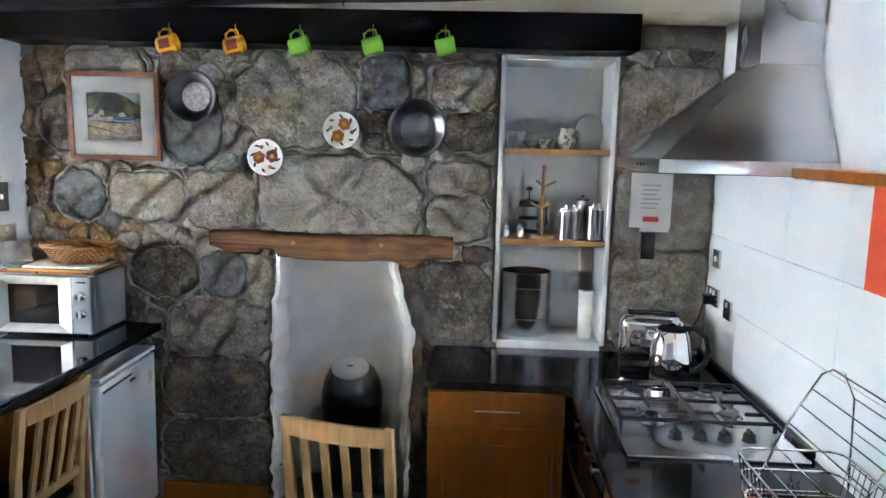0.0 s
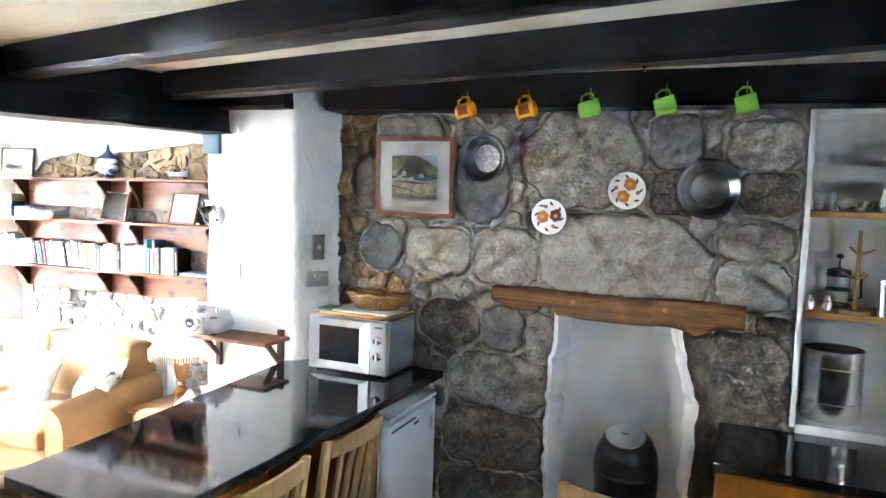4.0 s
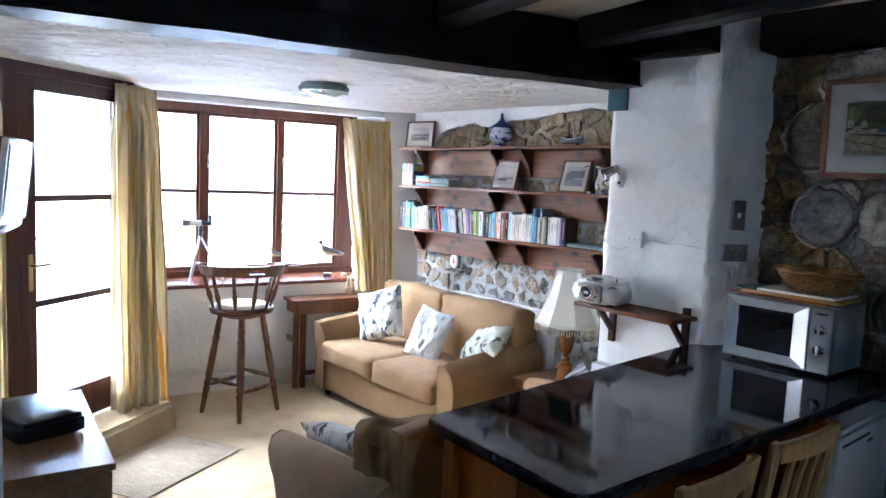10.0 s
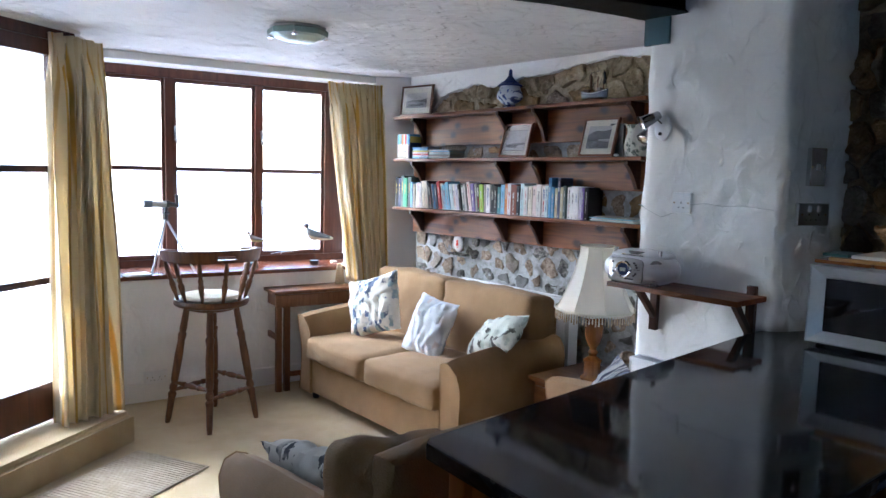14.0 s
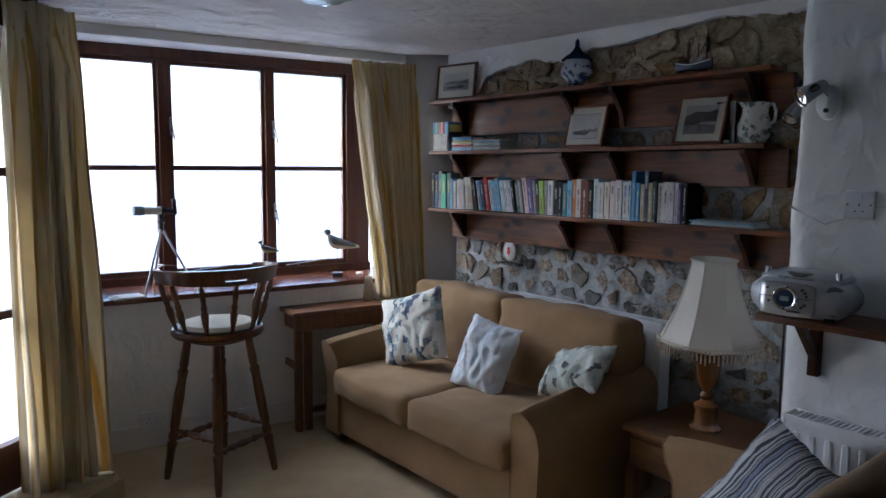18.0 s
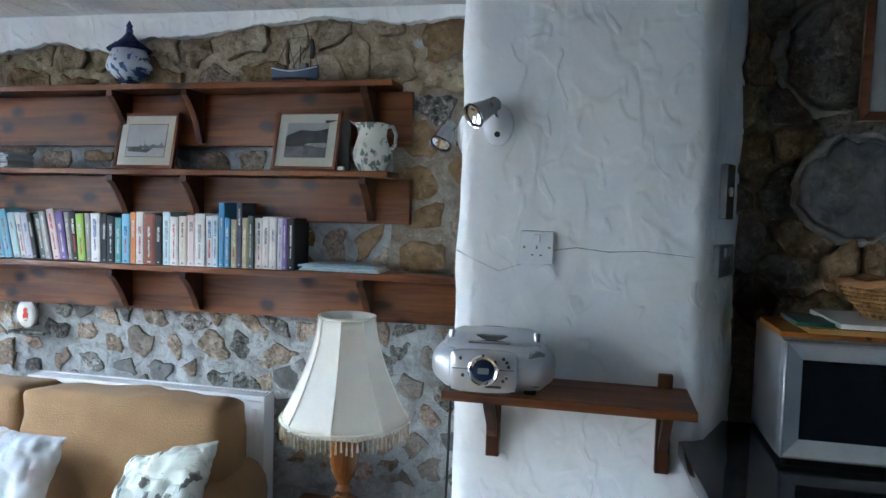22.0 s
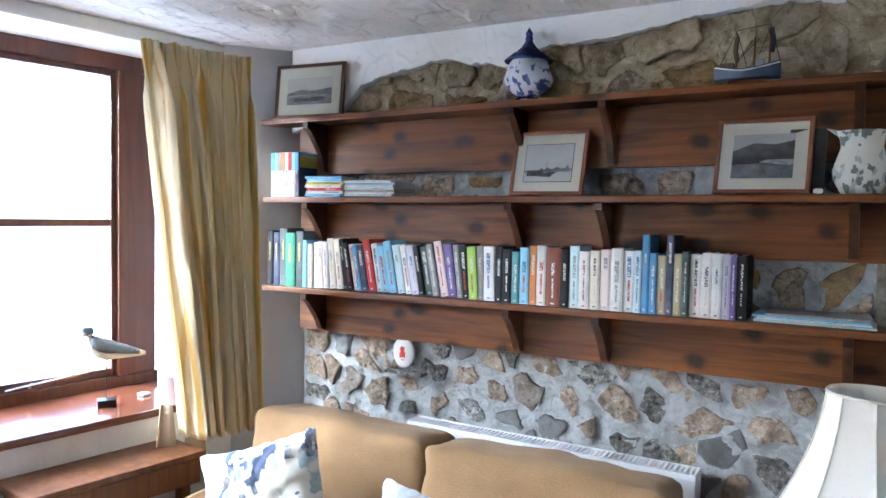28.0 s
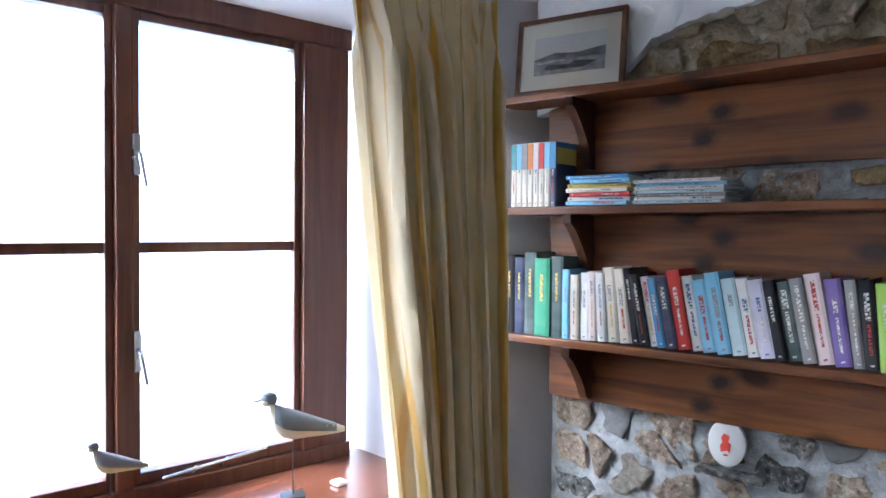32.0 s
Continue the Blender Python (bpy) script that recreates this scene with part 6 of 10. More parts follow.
def book(x, z, thick, height, deep, colour, tilt=0.0, y=SH_Y0 + 0.012, flat=False, rz=0.0, label="", bold=True):
    """One book, spine to the room: cover boards, page block and print on the spine."""
    th = thing("book", label or "%s paperback book with printed spine on the shelf" % BOOK_NAMES[colour], "book", x, y, z, 0, "books on the shelves")
    th.matrix_basis = pose(x, y, z, 0, tilt, rz) if not flat else pose(x, y, z, 0, 0, rz) @ pose(0, 0, 0, 0, 90, 0) @ pose(-thick, 0, 0)
    t2 = 0.0016
    bm = bmesh.new()
    bx(bm, 0, t2, 0.002, deep, 0, height)
    bx(bm, thick - t2, thick, 0.002, deep, 0, height)
    prism(bm, [(0.0, 0.003), (thick * 0.2, 0.0), (thick * 0.8, 0.0), (thick, 0.003), (thick, 0.005), (0.0, 0.005)], "z", 0, height)
    part("cover", bm, BOOK_MATS[colour], th, "", False)
    part("page_block", box(t2, thick - t2, 0.005, deep - 0.004, 0.003, height - 0.003), CREAM_MOUNT, th, "", False)
    if not bold:
        part("title_bar", box(thick * 0.40, thick * 0.60, -0.0006, 0.0006, height * 0.45, height * 0.8), TITLE_GOLD, th, "", False)
        return th
    ink = TITLE_PALE if sum(BOOK_COLOURS[colour]) < 1.1 else rng.choice([TITLE_DARK, TITLE_GREY, TITLE_GREY, TITLE_BLUE, TITLE_RED])
    w = thick * (0.10 + 0.10 * rng.random())
    top = 0.93 - 0.20 * rng.random()
    split = 0.40 + 0.25 * rng.random()
    part("author_bar", box(thick / 2 - w, thick / 2 + w, -0.0006, 0.0006, height * (split + 0.04), height * top), ink, th, "", False)
    if rng.random() < 0.75:
        part("title_bar", box(thick / 2 - w * 0.6, thick / 2 + w * 0.6, -0.0006, 0.0006, height * (0.14 + 0.1 * rng.random()), height * split), ink if rng.random() < 0.6 else rng.choice([TITLE_GOLD, TITLE_RED, TITLE_PALE]), th, "", False)
    part("publisher_mark", box(thick / 2 - thick * 0.14, thick / 2 + thick * 0.14, -0.0006, 0.0006, height * 0.04, height * 0.065), ink, th, "", False)
    return th


# colour, thickness in quarter centimetres; a capital stands taller, a comma leans the next books
ROW = "k6 n6 D7 g9 d7 s4 c5 w5 p5 w5 c6 c6 k4 k5 w4 b4 n5 r6 w5 s6 s6 a6 w5 l6 k4 d6 x5 p6 u6 x4 k5 m6 x4 w7 k5 k6 t5 s6 o5 w6 h9 k5 a6 w6 c6 p6 w7 w6 a4 B4 b4 f5 N4 f4 d4 w6 w5 w5 l4 u3 k5"
tokens = ROW.split()
total = sum(int(k[1:]) for k in tokens)
span = (-3.755) - (-5.598)
x = -5.598
for n_b, k in enumerate(tokens):
    thick = span * int(k[1:]) / total
    c = k[0].lower()
    h = 0.172 + 0.027 * rng.random()
    if n_b < 5:
        h = 0.222 - 0.006 * (n_b % 2)
    if k[0].isupper():
        h = 0.238 if n_b > 20 else 0.232
    lean = -max(0.0, min(11.0, 1.9 * (n_b - 7), 1.5 * (34 - n_b)))
    book(x + 0.0004, shelf_z(1.2895, x) + (0.002 if lean else 0), thick - 0.0008, h, 0.125 + 0.015 * rng.random(), c, lean, SH_Y0 + 0.006 + 0.012 * rng.random(), bold=n_b > 4)
    x += thick
# flat books and magazines to the east end
for k, (c, h, dx) in enumerate((("a", 0.30, 0.0), ("w", 0.28, 0.01), ("s", 0.29, -0.005), ("x", 0.26, 0.03))):
    book(-3.735 + dx, shelf_z(1.2895, -3.73) + 0.0065 * k + 0.003, 0.006, h, 0.14, c, flat=True, rz=(0, 2, -2, 3)[k], label="thin %s booklet lying flat on the shelf" % BOOK_NAMES[c])
# upper shelf: upright set and flat stacks
for k, c in enumerate("tsxoprsb"):
    bk = book(-5.575 + 0.0185 * k, shelf_z(1.6495, -5.5), 0.018, 0.178, 0.118, "c" if k < 7 else "n", label="slim children's paperback in a matching set")
    part("colour_band", box(0.0006, 0.0174, -0.0009, 0.001, 0.105, 0.177), BOOK_MATS[c], bk, "", False)
    if k == 7:
        part("cover_panel", box(0.0180, 0.0186, 0.006, 0.116, 0.002, 0.12), BOOK_MATS["n"], bk, "dark blue front cover", False)
        part("cover_title", box(0.0180, 0.0187, 0.006, 0.116, 0.118, 0.165), BOOK_MATS["y"], bk, "gold title block", False)
        part("cover_head", box(0.0180, 0.0188, 0.006, 0.116, 0.163, 0.178), BOOK_MATS["b"], bk, "blue band", False)
for k, c in enumerate("swrcysb"):
    book(-5.395 + 0.006 * (k % 3), shelf_z(1.6495, -5.3) + 0.0135 * k * 0.85, 0.011, 0.178, 0.11, c, flat=True, rz=(0, 3, -2, 1, 4, -3, 2)[k], label="%s paperback lying in a low stack" % BOOK_NAMES[c])
for k in range(7):
    book(-5.20 + 0.004 * (k % 3), shelf_z(1.6495, -5.1) + 0.0085 * k, 0.008, 0.225, 0.14, "awxawsw"[k], flat=True, rz=(-2, 1, 0, 2, -1, 1, -3)[k], label="magazine lying in a stack on the shelf")


# ---- framed pictures ----
def framed(name, label, m, w, h, bar, mount, frame_mat, shapes, depth=0.018, mount_mat=None, inner=None):
    """A frame standing on its lower edge in the x-z plane, facing minus y; shapes are drawn on its sheet."""
    th = new(name)
    th.matrix_basis = m
    tagged(th, label, "picture", "framed pictures")
    bm = bmesh.new()
    for out in ([(-w / 2, 0), (w / 2, 0), (w / 2 - bar, bar), (-w / 2 + bar, bar)], [(-w / 2, h), (w / 2, h), (w / 2 - bar, h - bar), (-w / 2 + bar, h - bar)], [(-w / 2, 0), (-w / 2, h), (-w / 2 + bar, h - bar), (-w / 2 + bar, bar)], [(w / 2, 0), (w / 2, h), (w / 2 - bar, h - bar), (w / 2 - bar, bar)]):
        prism(bm, out, "y", -depth / 2, depth / 2, 0.003)
    part("frame", bm, frame_mat, th)
    part("mount", box(-w / 2 + bar, w / 2 - bar, -0.002, depth / 2 - 0.002, bar, h - bar), mount_mat or CREAM_MOUNT, th)
    pw, ph = w - 2 * bar - 2 * mount, h - 2 * bar - 2 * mount
    if inner:
        part("inner_line", box(-pw / 2 - 0.002, pw / 2 + 0.002, -0.0026, -0.0015, bar + mount - 0.002, bar + mount + ph + 0.002), inner, th)
    for k, (nm, col, pts) in enumerate(shapes):
        bm = prism(bmesh.new(), [(-pw / 2 + u * pw, bar + mount + v * ph) for u, v in pts], "y", -0.0034 - 0.0003 * k, -0.0022 - 0.0003 * k)
        part(nm, bm, mat("picture_tint", col, rough=0.7, vary=0.1, scale=45 if k else 9, grain=160, bump=0, second=tuple(c * (0.45 if k else 0.86) for c in col), amount=0.5), th, "", False)
    g = part("glazing", box(-w / 2 + bar, w / 2 - bar, -depth / 2 + 0.0015, -depth / 2 + 0.003, bar, h - bar), PICTURE_GLASS, th, "", False)
    g.visible_shadow = False
    return th


FULL = [(0, 0), (1, 0), (1, 1), (0, 1)]
MONO_HARBOUR = [("print_sky", (0.62, 0.61, 0.58), FULL), ("print_hill", (0.24, 0.24, 0.23), [(0, 0.42), (0.3, 0.56), (0.6, 0.50), (1, 0.60), (1, 0.34), (0, 0.36)]), ("print_water", (0.36, 0.36, 0.35), [(0, 0), (1, 0), (1, 0.36), (0, 0.38)]), ("print_boats", (0.08, 0.08, 0.08), [(0.15, 0.12), (0.7, 0.10), (0.9, 0.24), (0.6, 0.30), (0.5, 0.22), (0.2, 0.26)]), ("print_foam", (0.66, 0.65, 0.62), [(0.05, 0.28), (0.45, 0.33), (0.4, 0.37), (0.05, 0.34)])]
MONO_BOATS = [("print_sky", (0.66, 0.65, 0.63), FULL), ("print_shore", (0.40, 0.40, 0.39), [(0, 0.30), (1, 0.36), (1, 0.28), (0, 0.24)]), ("print_hulls", (0.10, 0.10, 0.10), [(0.05, 0.16), (0.55, 0.12), (0.72, 0.28), (0.42, 0.24), (0.36, 0.38), (0.34, 0.27), (0.20, 0.30), (0.08, 0.30)]), ("print_fleet", (0.22, 0.22, 0.22), [(0.30, 0.28), (0.36, 0.36), (0.42, 0.31), (0.50, 0.38), (0.58, 0.32), (0.70, 0.39), (0.80, 0.33), (0.92, 0.36), (0.92, 0.29), (0.60, 0.24)]), ("print_mast", (0.16, 0.16, 0.16), [(0.47, 0.3), (0.48, 0.3), (0.475, 0.56)]), ("print_sail", (0.30, 0.30, 0.30), [(0.8, 0.26), (0.96, 0.26), (0.92, 0.44)])]
MONO_BAY = [("print_sky", (0.52, 0.52, 0.51), FULL), ("print_hills", (0.14, 0.14, 0.14), [(0, 0.62), (0.35, 0.80), (0.7, 0.76), (1, 0.84), (1, 0.42), (0, 0.40)]), ("print_water", (0.32, 0.32, 0.33), [(0, 0.0), (1, 0.0), (1, 0.30), (0.5, 0.46), (0, 0.42)]), ("print_headland", (0.10, 0.10, 0.10), [(0, 0.3), (0.55, 0.34), (0.7, 0.44), (0.3, 0.52), (0, 0.48)]), ("print_beach", (0.62, 0.62, 0.60), [(0.45, 0.36), (0.95, 0.28), (1, 0.34), (0.6, 0.42)])]
FRAME_DARK, FRAME_RED = wood("dark_brown_frame", (0.12, 0.05, 0.02), (0.07, 0.03, 0.012), 0.35, along="x"), wood("red_brown_frame", (0.24, 0.09, 0.04), (0.16, 0.055, 0.025), 0.35, along="x")
lean = pose(0, 0, 0, -9, 0, 0)
framed("framed_print", "dark framed black and white harbour print on the top shelf", pose(-5.42, 3.93, shelf_z(1.964, -5.42), 0, 0, 6) @ pose(0, 0, 0, -6), 0.325, 0.220, 0.014, 0.042, FRAME_DARK, MONO_HARBOUR, inner=CREAM_MOUNT)
framed("framed_print", "framed black and white print of moored boats", pose(-4.385, 3.91, shelf_z(1.650, -4.38), 0, 0, -3) @ pose(0, 0, 0, -13), 0.262, 0.218, 0.012, 0.034, FRAME_RED, MONO_BOATS, inner=BLACK_PLASTIC)
framed("framed_print", "framed black and white print of a bay", pose(-3.735, 3.905, shelf_z(1.650, -3.73), 0, 0, -4) @ pose(0, 0, 0, -14), 0.255, 0.222, 0.012, 0.034, FRAME_RED, MONO_BAY)
tagged(part("leaning_board", box(-3.665, -3.575, 3.94, 3.955, shelf_z(1.650, -3.6), 1.85), BLACK_PLASTIC), "thin black picture back leaning on the shelf", "picture")

# ---- ornaments on the shelves ----
BLUE_WHITE = print_cloth("blue_and_white_delft_glaze", (0.74, 0.76, 0.80), [(0.05, 0.08, 0.28), (0.08, 0.14, 0.40), (0.22, 0.30, 0.54)], 85)
DELFT_DARK = print_cloth("dark_blue_delft_glaze", (0.16, 0.20, 0.36), [(0.02, 0.03, 0.10), (0.05, 0.07, 0.22), (0.45, 0.48, 0.58)], 110)
NAVY_GLAZE = plain("navy_glaze", (0.03, 0.045, 0.16), 0.15)
jar = thing("lidded_jar", "blue and white delft lidded jar on the top shelf", "jar", -4.475, 3.955, shelf_z(1.963, -4.47))
part("body", lathe(bmesh.new(), [(0.0, 0), (0.037, 0), (0.038, 0.016), (0.031, 0.021), (0.055, 0.036), (0.079, 0.058), (0.084, 0.074), (0.078, 0.096), (0.069, 0.118), (0.062, 0.138)], None, 32), BLUE_WHITE, jar)
lid = part("lid", lathe(bmesh.new(), [(0.062, 0.138), (0.079, 0.137), (0.079, 0.143), (0.066, 0.153), (0.046, 0.165), (0.026, 0.184), (0.012, 0.204)], None, 32), DELFT_DARK, jar, "dark blue painted lid")
part("finial", lathe(bmesh.new(), [(0.010, 0.20), (0.014, 0.212), (0.010, 0.222), (0.013, 0.23), (0.004, 0.245), (0.0, 0.252)], None, 18), NAVY_GLAZE, lid, "navy pointed knob")
for z, r in ((0.139, 0.079), (0.012, 0.038), (0.160, 0.054)):
    part("painted_band", tube(bmesh.new(), [(r * math.cos(2 * math.pi * k / 24), r * math.sin(2 * math.pi * k / 24), z) for k in range(25)], 0.0035, 6), NAVY_GLAZE, jar)
boat = thing("model_boat", "small model fishing boat with masts on the top shelf", "model boat", -3.785, 3.94, shelf_z(1.963, -3.78))
bm = bmesh.new()
rows = []
for k in range(13):
    s = k / 12
    xx = -0.088 + 0.176 * s
    wd = 0.024 * (math.sin(math.pi * min(1, s * 0.85 + 0.12)) ** 0.6)
    top = 0.045 + 0.016 * abs(s - 0.45) ** 1.5 * 3
    rows.append([bm.verts.new((xx, -wd, top)), bm.verts.new((xx, -wd * 0.7, 0.02)), bm.verts.new((xx, 0, 0.012)), bm.verts.new((xx, wd * 0.7, 0.02)), bm.verts.new((xx, wd, top))])
for a, b in zip(rows, rows[1:]):
    for j in range(4):
        bm.faces.new((a[j], b[j], b[j + 1], a[j + 1]))
    bm.faces.new((a[4], b[4], b[0], a[0]))
part("hull", bm, plain("blue_black_hull", (0.04, 0.06, 0.10), 0.35), boat)
part("white_band", tube(bmesh.new(), [(-0.086 + 0.172 * k / 12, -0.0225 * (math.sin(math.pi * min(1, k / 12 * 0.85 + 0.12)) ** 0.6) - 0.001, 0.040 + 0.045 * abs(k / 12 - 0.45) ** 1.5) for k in range(13)], 0.0022, 5), WHITE_METAL, boat)
part("stand", box(-0.05, 0.05, -0.016, 0.016, 0, 0.014, 0.002), SHELF_WOOD, boat)
part("wheelhouse", box(0.022, 0.046, -0.012, 0.012, 0.045, 0.072, 0.003), plain("weathered_cabin_paint", (0.30, 0.27, 0.23), 0.6), boat)
for xx, h in ((-0.03, 0.15), (0.018, 0.135), (0.058, 0.16)):
    part("mast", rod(bmesh.new(), (xx, 0, 0.04), (xx, 0, h), 0.0034, 0.0025, 8), TABLE_WOOD, boat)
for a, b in (((-0.08, 0, 0.05), (-0.03, 0, 0.158)), ((-0.03, 0, 0.158), (0.058, 0, 0.168)), ((0.058, 0, 0.168), (0.086, 0, 0.06)), ((-0.03, 0, 0.07), (0.03, 0, 0.13)), ((0.0, 0.0, 0.05), (-0.03, 0, 0.15)), ((0.03, 0, 0.085), (0.058, 0, 0.16))):
    part("rigging", rod(bmesh.new(), a, b, 0.0011, None, 5), BLACK_PLASTIC, boat)
part("furled_sail", tube(bmesh.new(), [(-0.028, 0, 0.07), (-0.034, 0.002, 0.10), (-0.030, 0, 0.14)], 0.007, 7), plain("dark_tan_sail", (0.16, 0.10, 0.06), 0.9), boat)
part("furled_sail", tube(bmesh.new(), [(0.062, 0, 0.09), (0.066, 0.002, 0.12), (0.060, 0, 0.155)], 0.008, 7), plain("dark_sail_cloth", (0.05, 0.05, 0.06), 0.9), boat)
part("net", box(-0.075, -0.035, -0.012, 0.012, 0.046, 0.066, 0.005), plain("brown_net", (0.12, 0.08, 0.05), 0.9), boat)
GREEN_WHITE = print_cloth("grey_green_transfer_print", (0.72, 0.72, 0.68), [(0.14, 0.17, 0.16), (0.42, 0.46, 0.44), (0.24, 0.27, 0.26)], 85)
jug = thing("jug", "white jug with grey-green transfer print", "jug", -3.49, 3.945, shelf_z(1.6495, -3.49))
part("body", lathe(bmesh.new(), [(0.0, 0), (0.045, 0.0), (0.05, 0.008), (0.066, 0.04), (0.068, 0.065), (0.058, 0.10), (0.05, 0.125), (0.054, 0.15), (0.062, 0.168), (0.057, 0.166), (0.046, 0.13), (0.04, 0.05), (0, 0.02)], None, 32), GREEN_WHITE, jug)
part("handle", tube(bmesh.new(), [(0.05, 0, 0.155), (0.075, 0, 0.16), (0.088, 0, 0.13), (0.085, 0, 0.095), (0.062, 0, 0.065)], 0.007, 8), GREEN_WHITE, jug)
part("spout", prism(bmesh.new(), [(-0.05, 0.15), (-0.085, 0.178), (-0.06, 0.172), (-0.045, 0.168)], "y", -0.012, 0.012, 0.003), GREEN_WHITE, jug)
tagged(part("white_shell", soft_box(-3.60, -3.575, 3.89, 3.91, shelf_z(1.65, -3.59), shelf_z(1.664, -3.59), 0.006, 0, 0.001, 2, 3), WHITE_CERAMIC), "tiny white shell on the shelf", "shell")
pl = thing("plaque", "small oval white plaque with red crest on the stone wall", "plaque", -4.995, 4.012, 1.057, 0)
pl.matrix_basis = pose(-4.995, 4.012, 1.057, 90, 0, 0)
bm = lathe(bmesh.new(), [(0, 0.008), (0.048, 0.009), (0.058, 0.004), (0.058, -0.008)], Matrix.Diagonal((0.80, 1.0, 1.0, 1)), 32)
part("disc", bm, WHITE_CERAMIC, pl)
part("crest", prism(bmesh.new(), [(-0.012, -0.022), (0.004, -0.016), (0.010, -0.022), (0.013, 0.0), (0.006, 0.006), (0.010, 0.02), (-0.004, 0.026), (-0.012, 0.014), (-0.008, 0.004), (-0.014, -0.006)], "z", 0.0085, 0.0100), RED, pl, "red painted crest")
part("crest", prism(bmesh.new(), [(-0.006, -0.030), (0.006, -0.030), (0.005, -0.026), (-0.005, -0.026)], "z", 0.0082, 0.0098), RED, pl)
tagged(part("wall_ledge", box(-5.07, -4.90, 3.99, 4.06, 0.972, 0.986, 0.004), STONE_GREY), "thin slate ledge in the stone wall", "ledge")

# ---- on the pier ----
def socket_plate(name, label, m, w, h, finish, switches=1, holes=True):
    th = new(name)
    th.matrix_basis = m
    tagged(th, label, "socket" if holes else "switch", "wall plates")
    part("plate", box(-w / 2, w / 2, -0.009, 0.012, -h / 2, h / 2, 0.004), finish, th)
    for k in range(switches):
        cx = (k - (switches - 1) / 2) * 0.045
        part("rocker", box(cx - 0.008, cx + 0.008, -0.013, -0.008, (0.012 if holes else -0.012), (0.034 if holes else 0.012), 0.002), WHITE_METAL, th)
        if holes:
            for dx, dz, sw, sh in ((0, 0.0, 0.003, 0.008), (-0.011, -0.020, 0.006, 0.003), (0.011, -0.020, 0.006, 0.003)):
                part("pin_hole", box(cx + dx - sw / 2, cx + dx + sw / 2, -0.0096, -0.0085, dz - sh / 2, dz + sh / 2), BLACK_PLASTIC, th)
    for s in (-1, 1):
        part("screw", rod(bmesh.new(), (s * w * 0.38, -0.0105, 0), (s * w * 0.38, -0.008, 0), 0.0035, None, 10), BRASS, th)
    return th


socket_plate("wall_socket", "white single plug socket on the plaster pier", pose(-2.843, PIER_Y - 0.004, 1.458), 0.086, 0.086, WHITE_METAL)


SMOKED_CHROME = mat("smoked_chrome", (0.36, 0.36, 0.37), rough=0.16, metal=1.0, vary=0.05, scale=8, grain=60, bump=0)


def spot(x, y, z, rz, label, joint, aim):
    """A wall spot: egg-shaped base, thin arm and a cone head hung at joint that looks along aim."""
    th = thing("wall_spotlight", label, "wall light", x, y, z, rz, "wall spotlights")
    part("base", lathe(bmesh.new(), [(0.0, 0.022), (0.026, 0.020), (0.040, 0.011), (0.042, 0.0)], Matrix.Diagonal((0.95, 1.0, 1.32, 1)) @ Matrix.Rotation(radians(90), 4, "X"), 30), WHITE_METAL, th, "egg-shaped white base")
    part("switch", rod(bmesh.new(), (0.0, -0.019, -0.026), (0.0, -0.027, -0.026), 0.0075, None, 16), BLACK_PLASTIC, th)
    joint, aim = Vector(joint), Vector(aim).normalized()
    part("arm", tube(bmesh.new(), [(0, -0.018, 0.018), (joint.x * 0.3, joint.y * 0.7, 0.018 + (joint.z - 0.018) * 0.6), joint], 0.005, 8), CHROME, th)
    m = Matrix.Translation(joint) @ aim.to_track_quat("Z", "Y").to_matrix().to_4x4()
    head = part("head", lathe(bmesh.new(), [(0, -0.032), (0.014, -0.032), (0.019, -0.026), (0.021, -0.004), (0.0225, -0.002), (0.0225, 0.004), (0.031, 0.052), (0.034, 0.058), (0.030, 0.056), (0.022, 0.02), (0, 0.015)], m, 26), SMOKED_CHROME, th, "chrome cone spot head")
    part("bulb", lathe(bmesh.new(), [(0, 0.040), (0.016, 0.043), (0.027, 0.050), (0.028, 0.046), (0.02, 0.024)], m, 20), CHROME, head, "silvery reflector bulb")
    return th


spot(-2.955, PIER_Y - 0.004, 1.775, 0, "chrome spotlight with egg-shaped white base on the pier", (-0.020, -0.052, 0.040), (-0.50, -0.62, -0.42))
spot(-3.072, 3.534, 1.765, -90, "chrome spotlight on an arm from the side of the pier", (0.004, -0.056, 0.010), (0.62, -0.16, -0.70))
ps = thing("bracket_shelf", "small dark wooden bracket shelf on the pier", "shelf", -2.74, PIER_Y, 1.115)
part("board", box(-0.30, 0.29, -0.235, -0.006, -0.022, 0.0, 0.004), SHELF_WOOD, ps)
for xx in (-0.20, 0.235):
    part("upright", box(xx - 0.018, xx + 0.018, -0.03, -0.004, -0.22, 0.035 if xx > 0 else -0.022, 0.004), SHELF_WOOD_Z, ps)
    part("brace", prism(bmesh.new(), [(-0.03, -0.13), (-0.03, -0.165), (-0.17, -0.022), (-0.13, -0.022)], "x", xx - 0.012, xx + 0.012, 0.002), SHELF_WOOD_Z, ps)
rd = thing("radio", "silver portable CD radio on the bracket shelf", "radio", -2.925, 3.225, 1.116, 6)
bm = soft_box(-0.142, 0.142, -0.085, 0.10, 0.006, 0.118, 0.05, 0.010, 0, 0, 12)
RADIO_SILVER = plain("matte_silver_radio_plastic", (0.56, 0.57, 0.60), 0.34, metal=0.4)
part("body", bm, RADIO_SILVER, rd)
part("top_deck", soft_box(-0.118, 0.118, -0.055, 0.09, 0.106, 0.126, 0.02, 0.004, 0, 0, 6), RADIO_SILVER, rd)
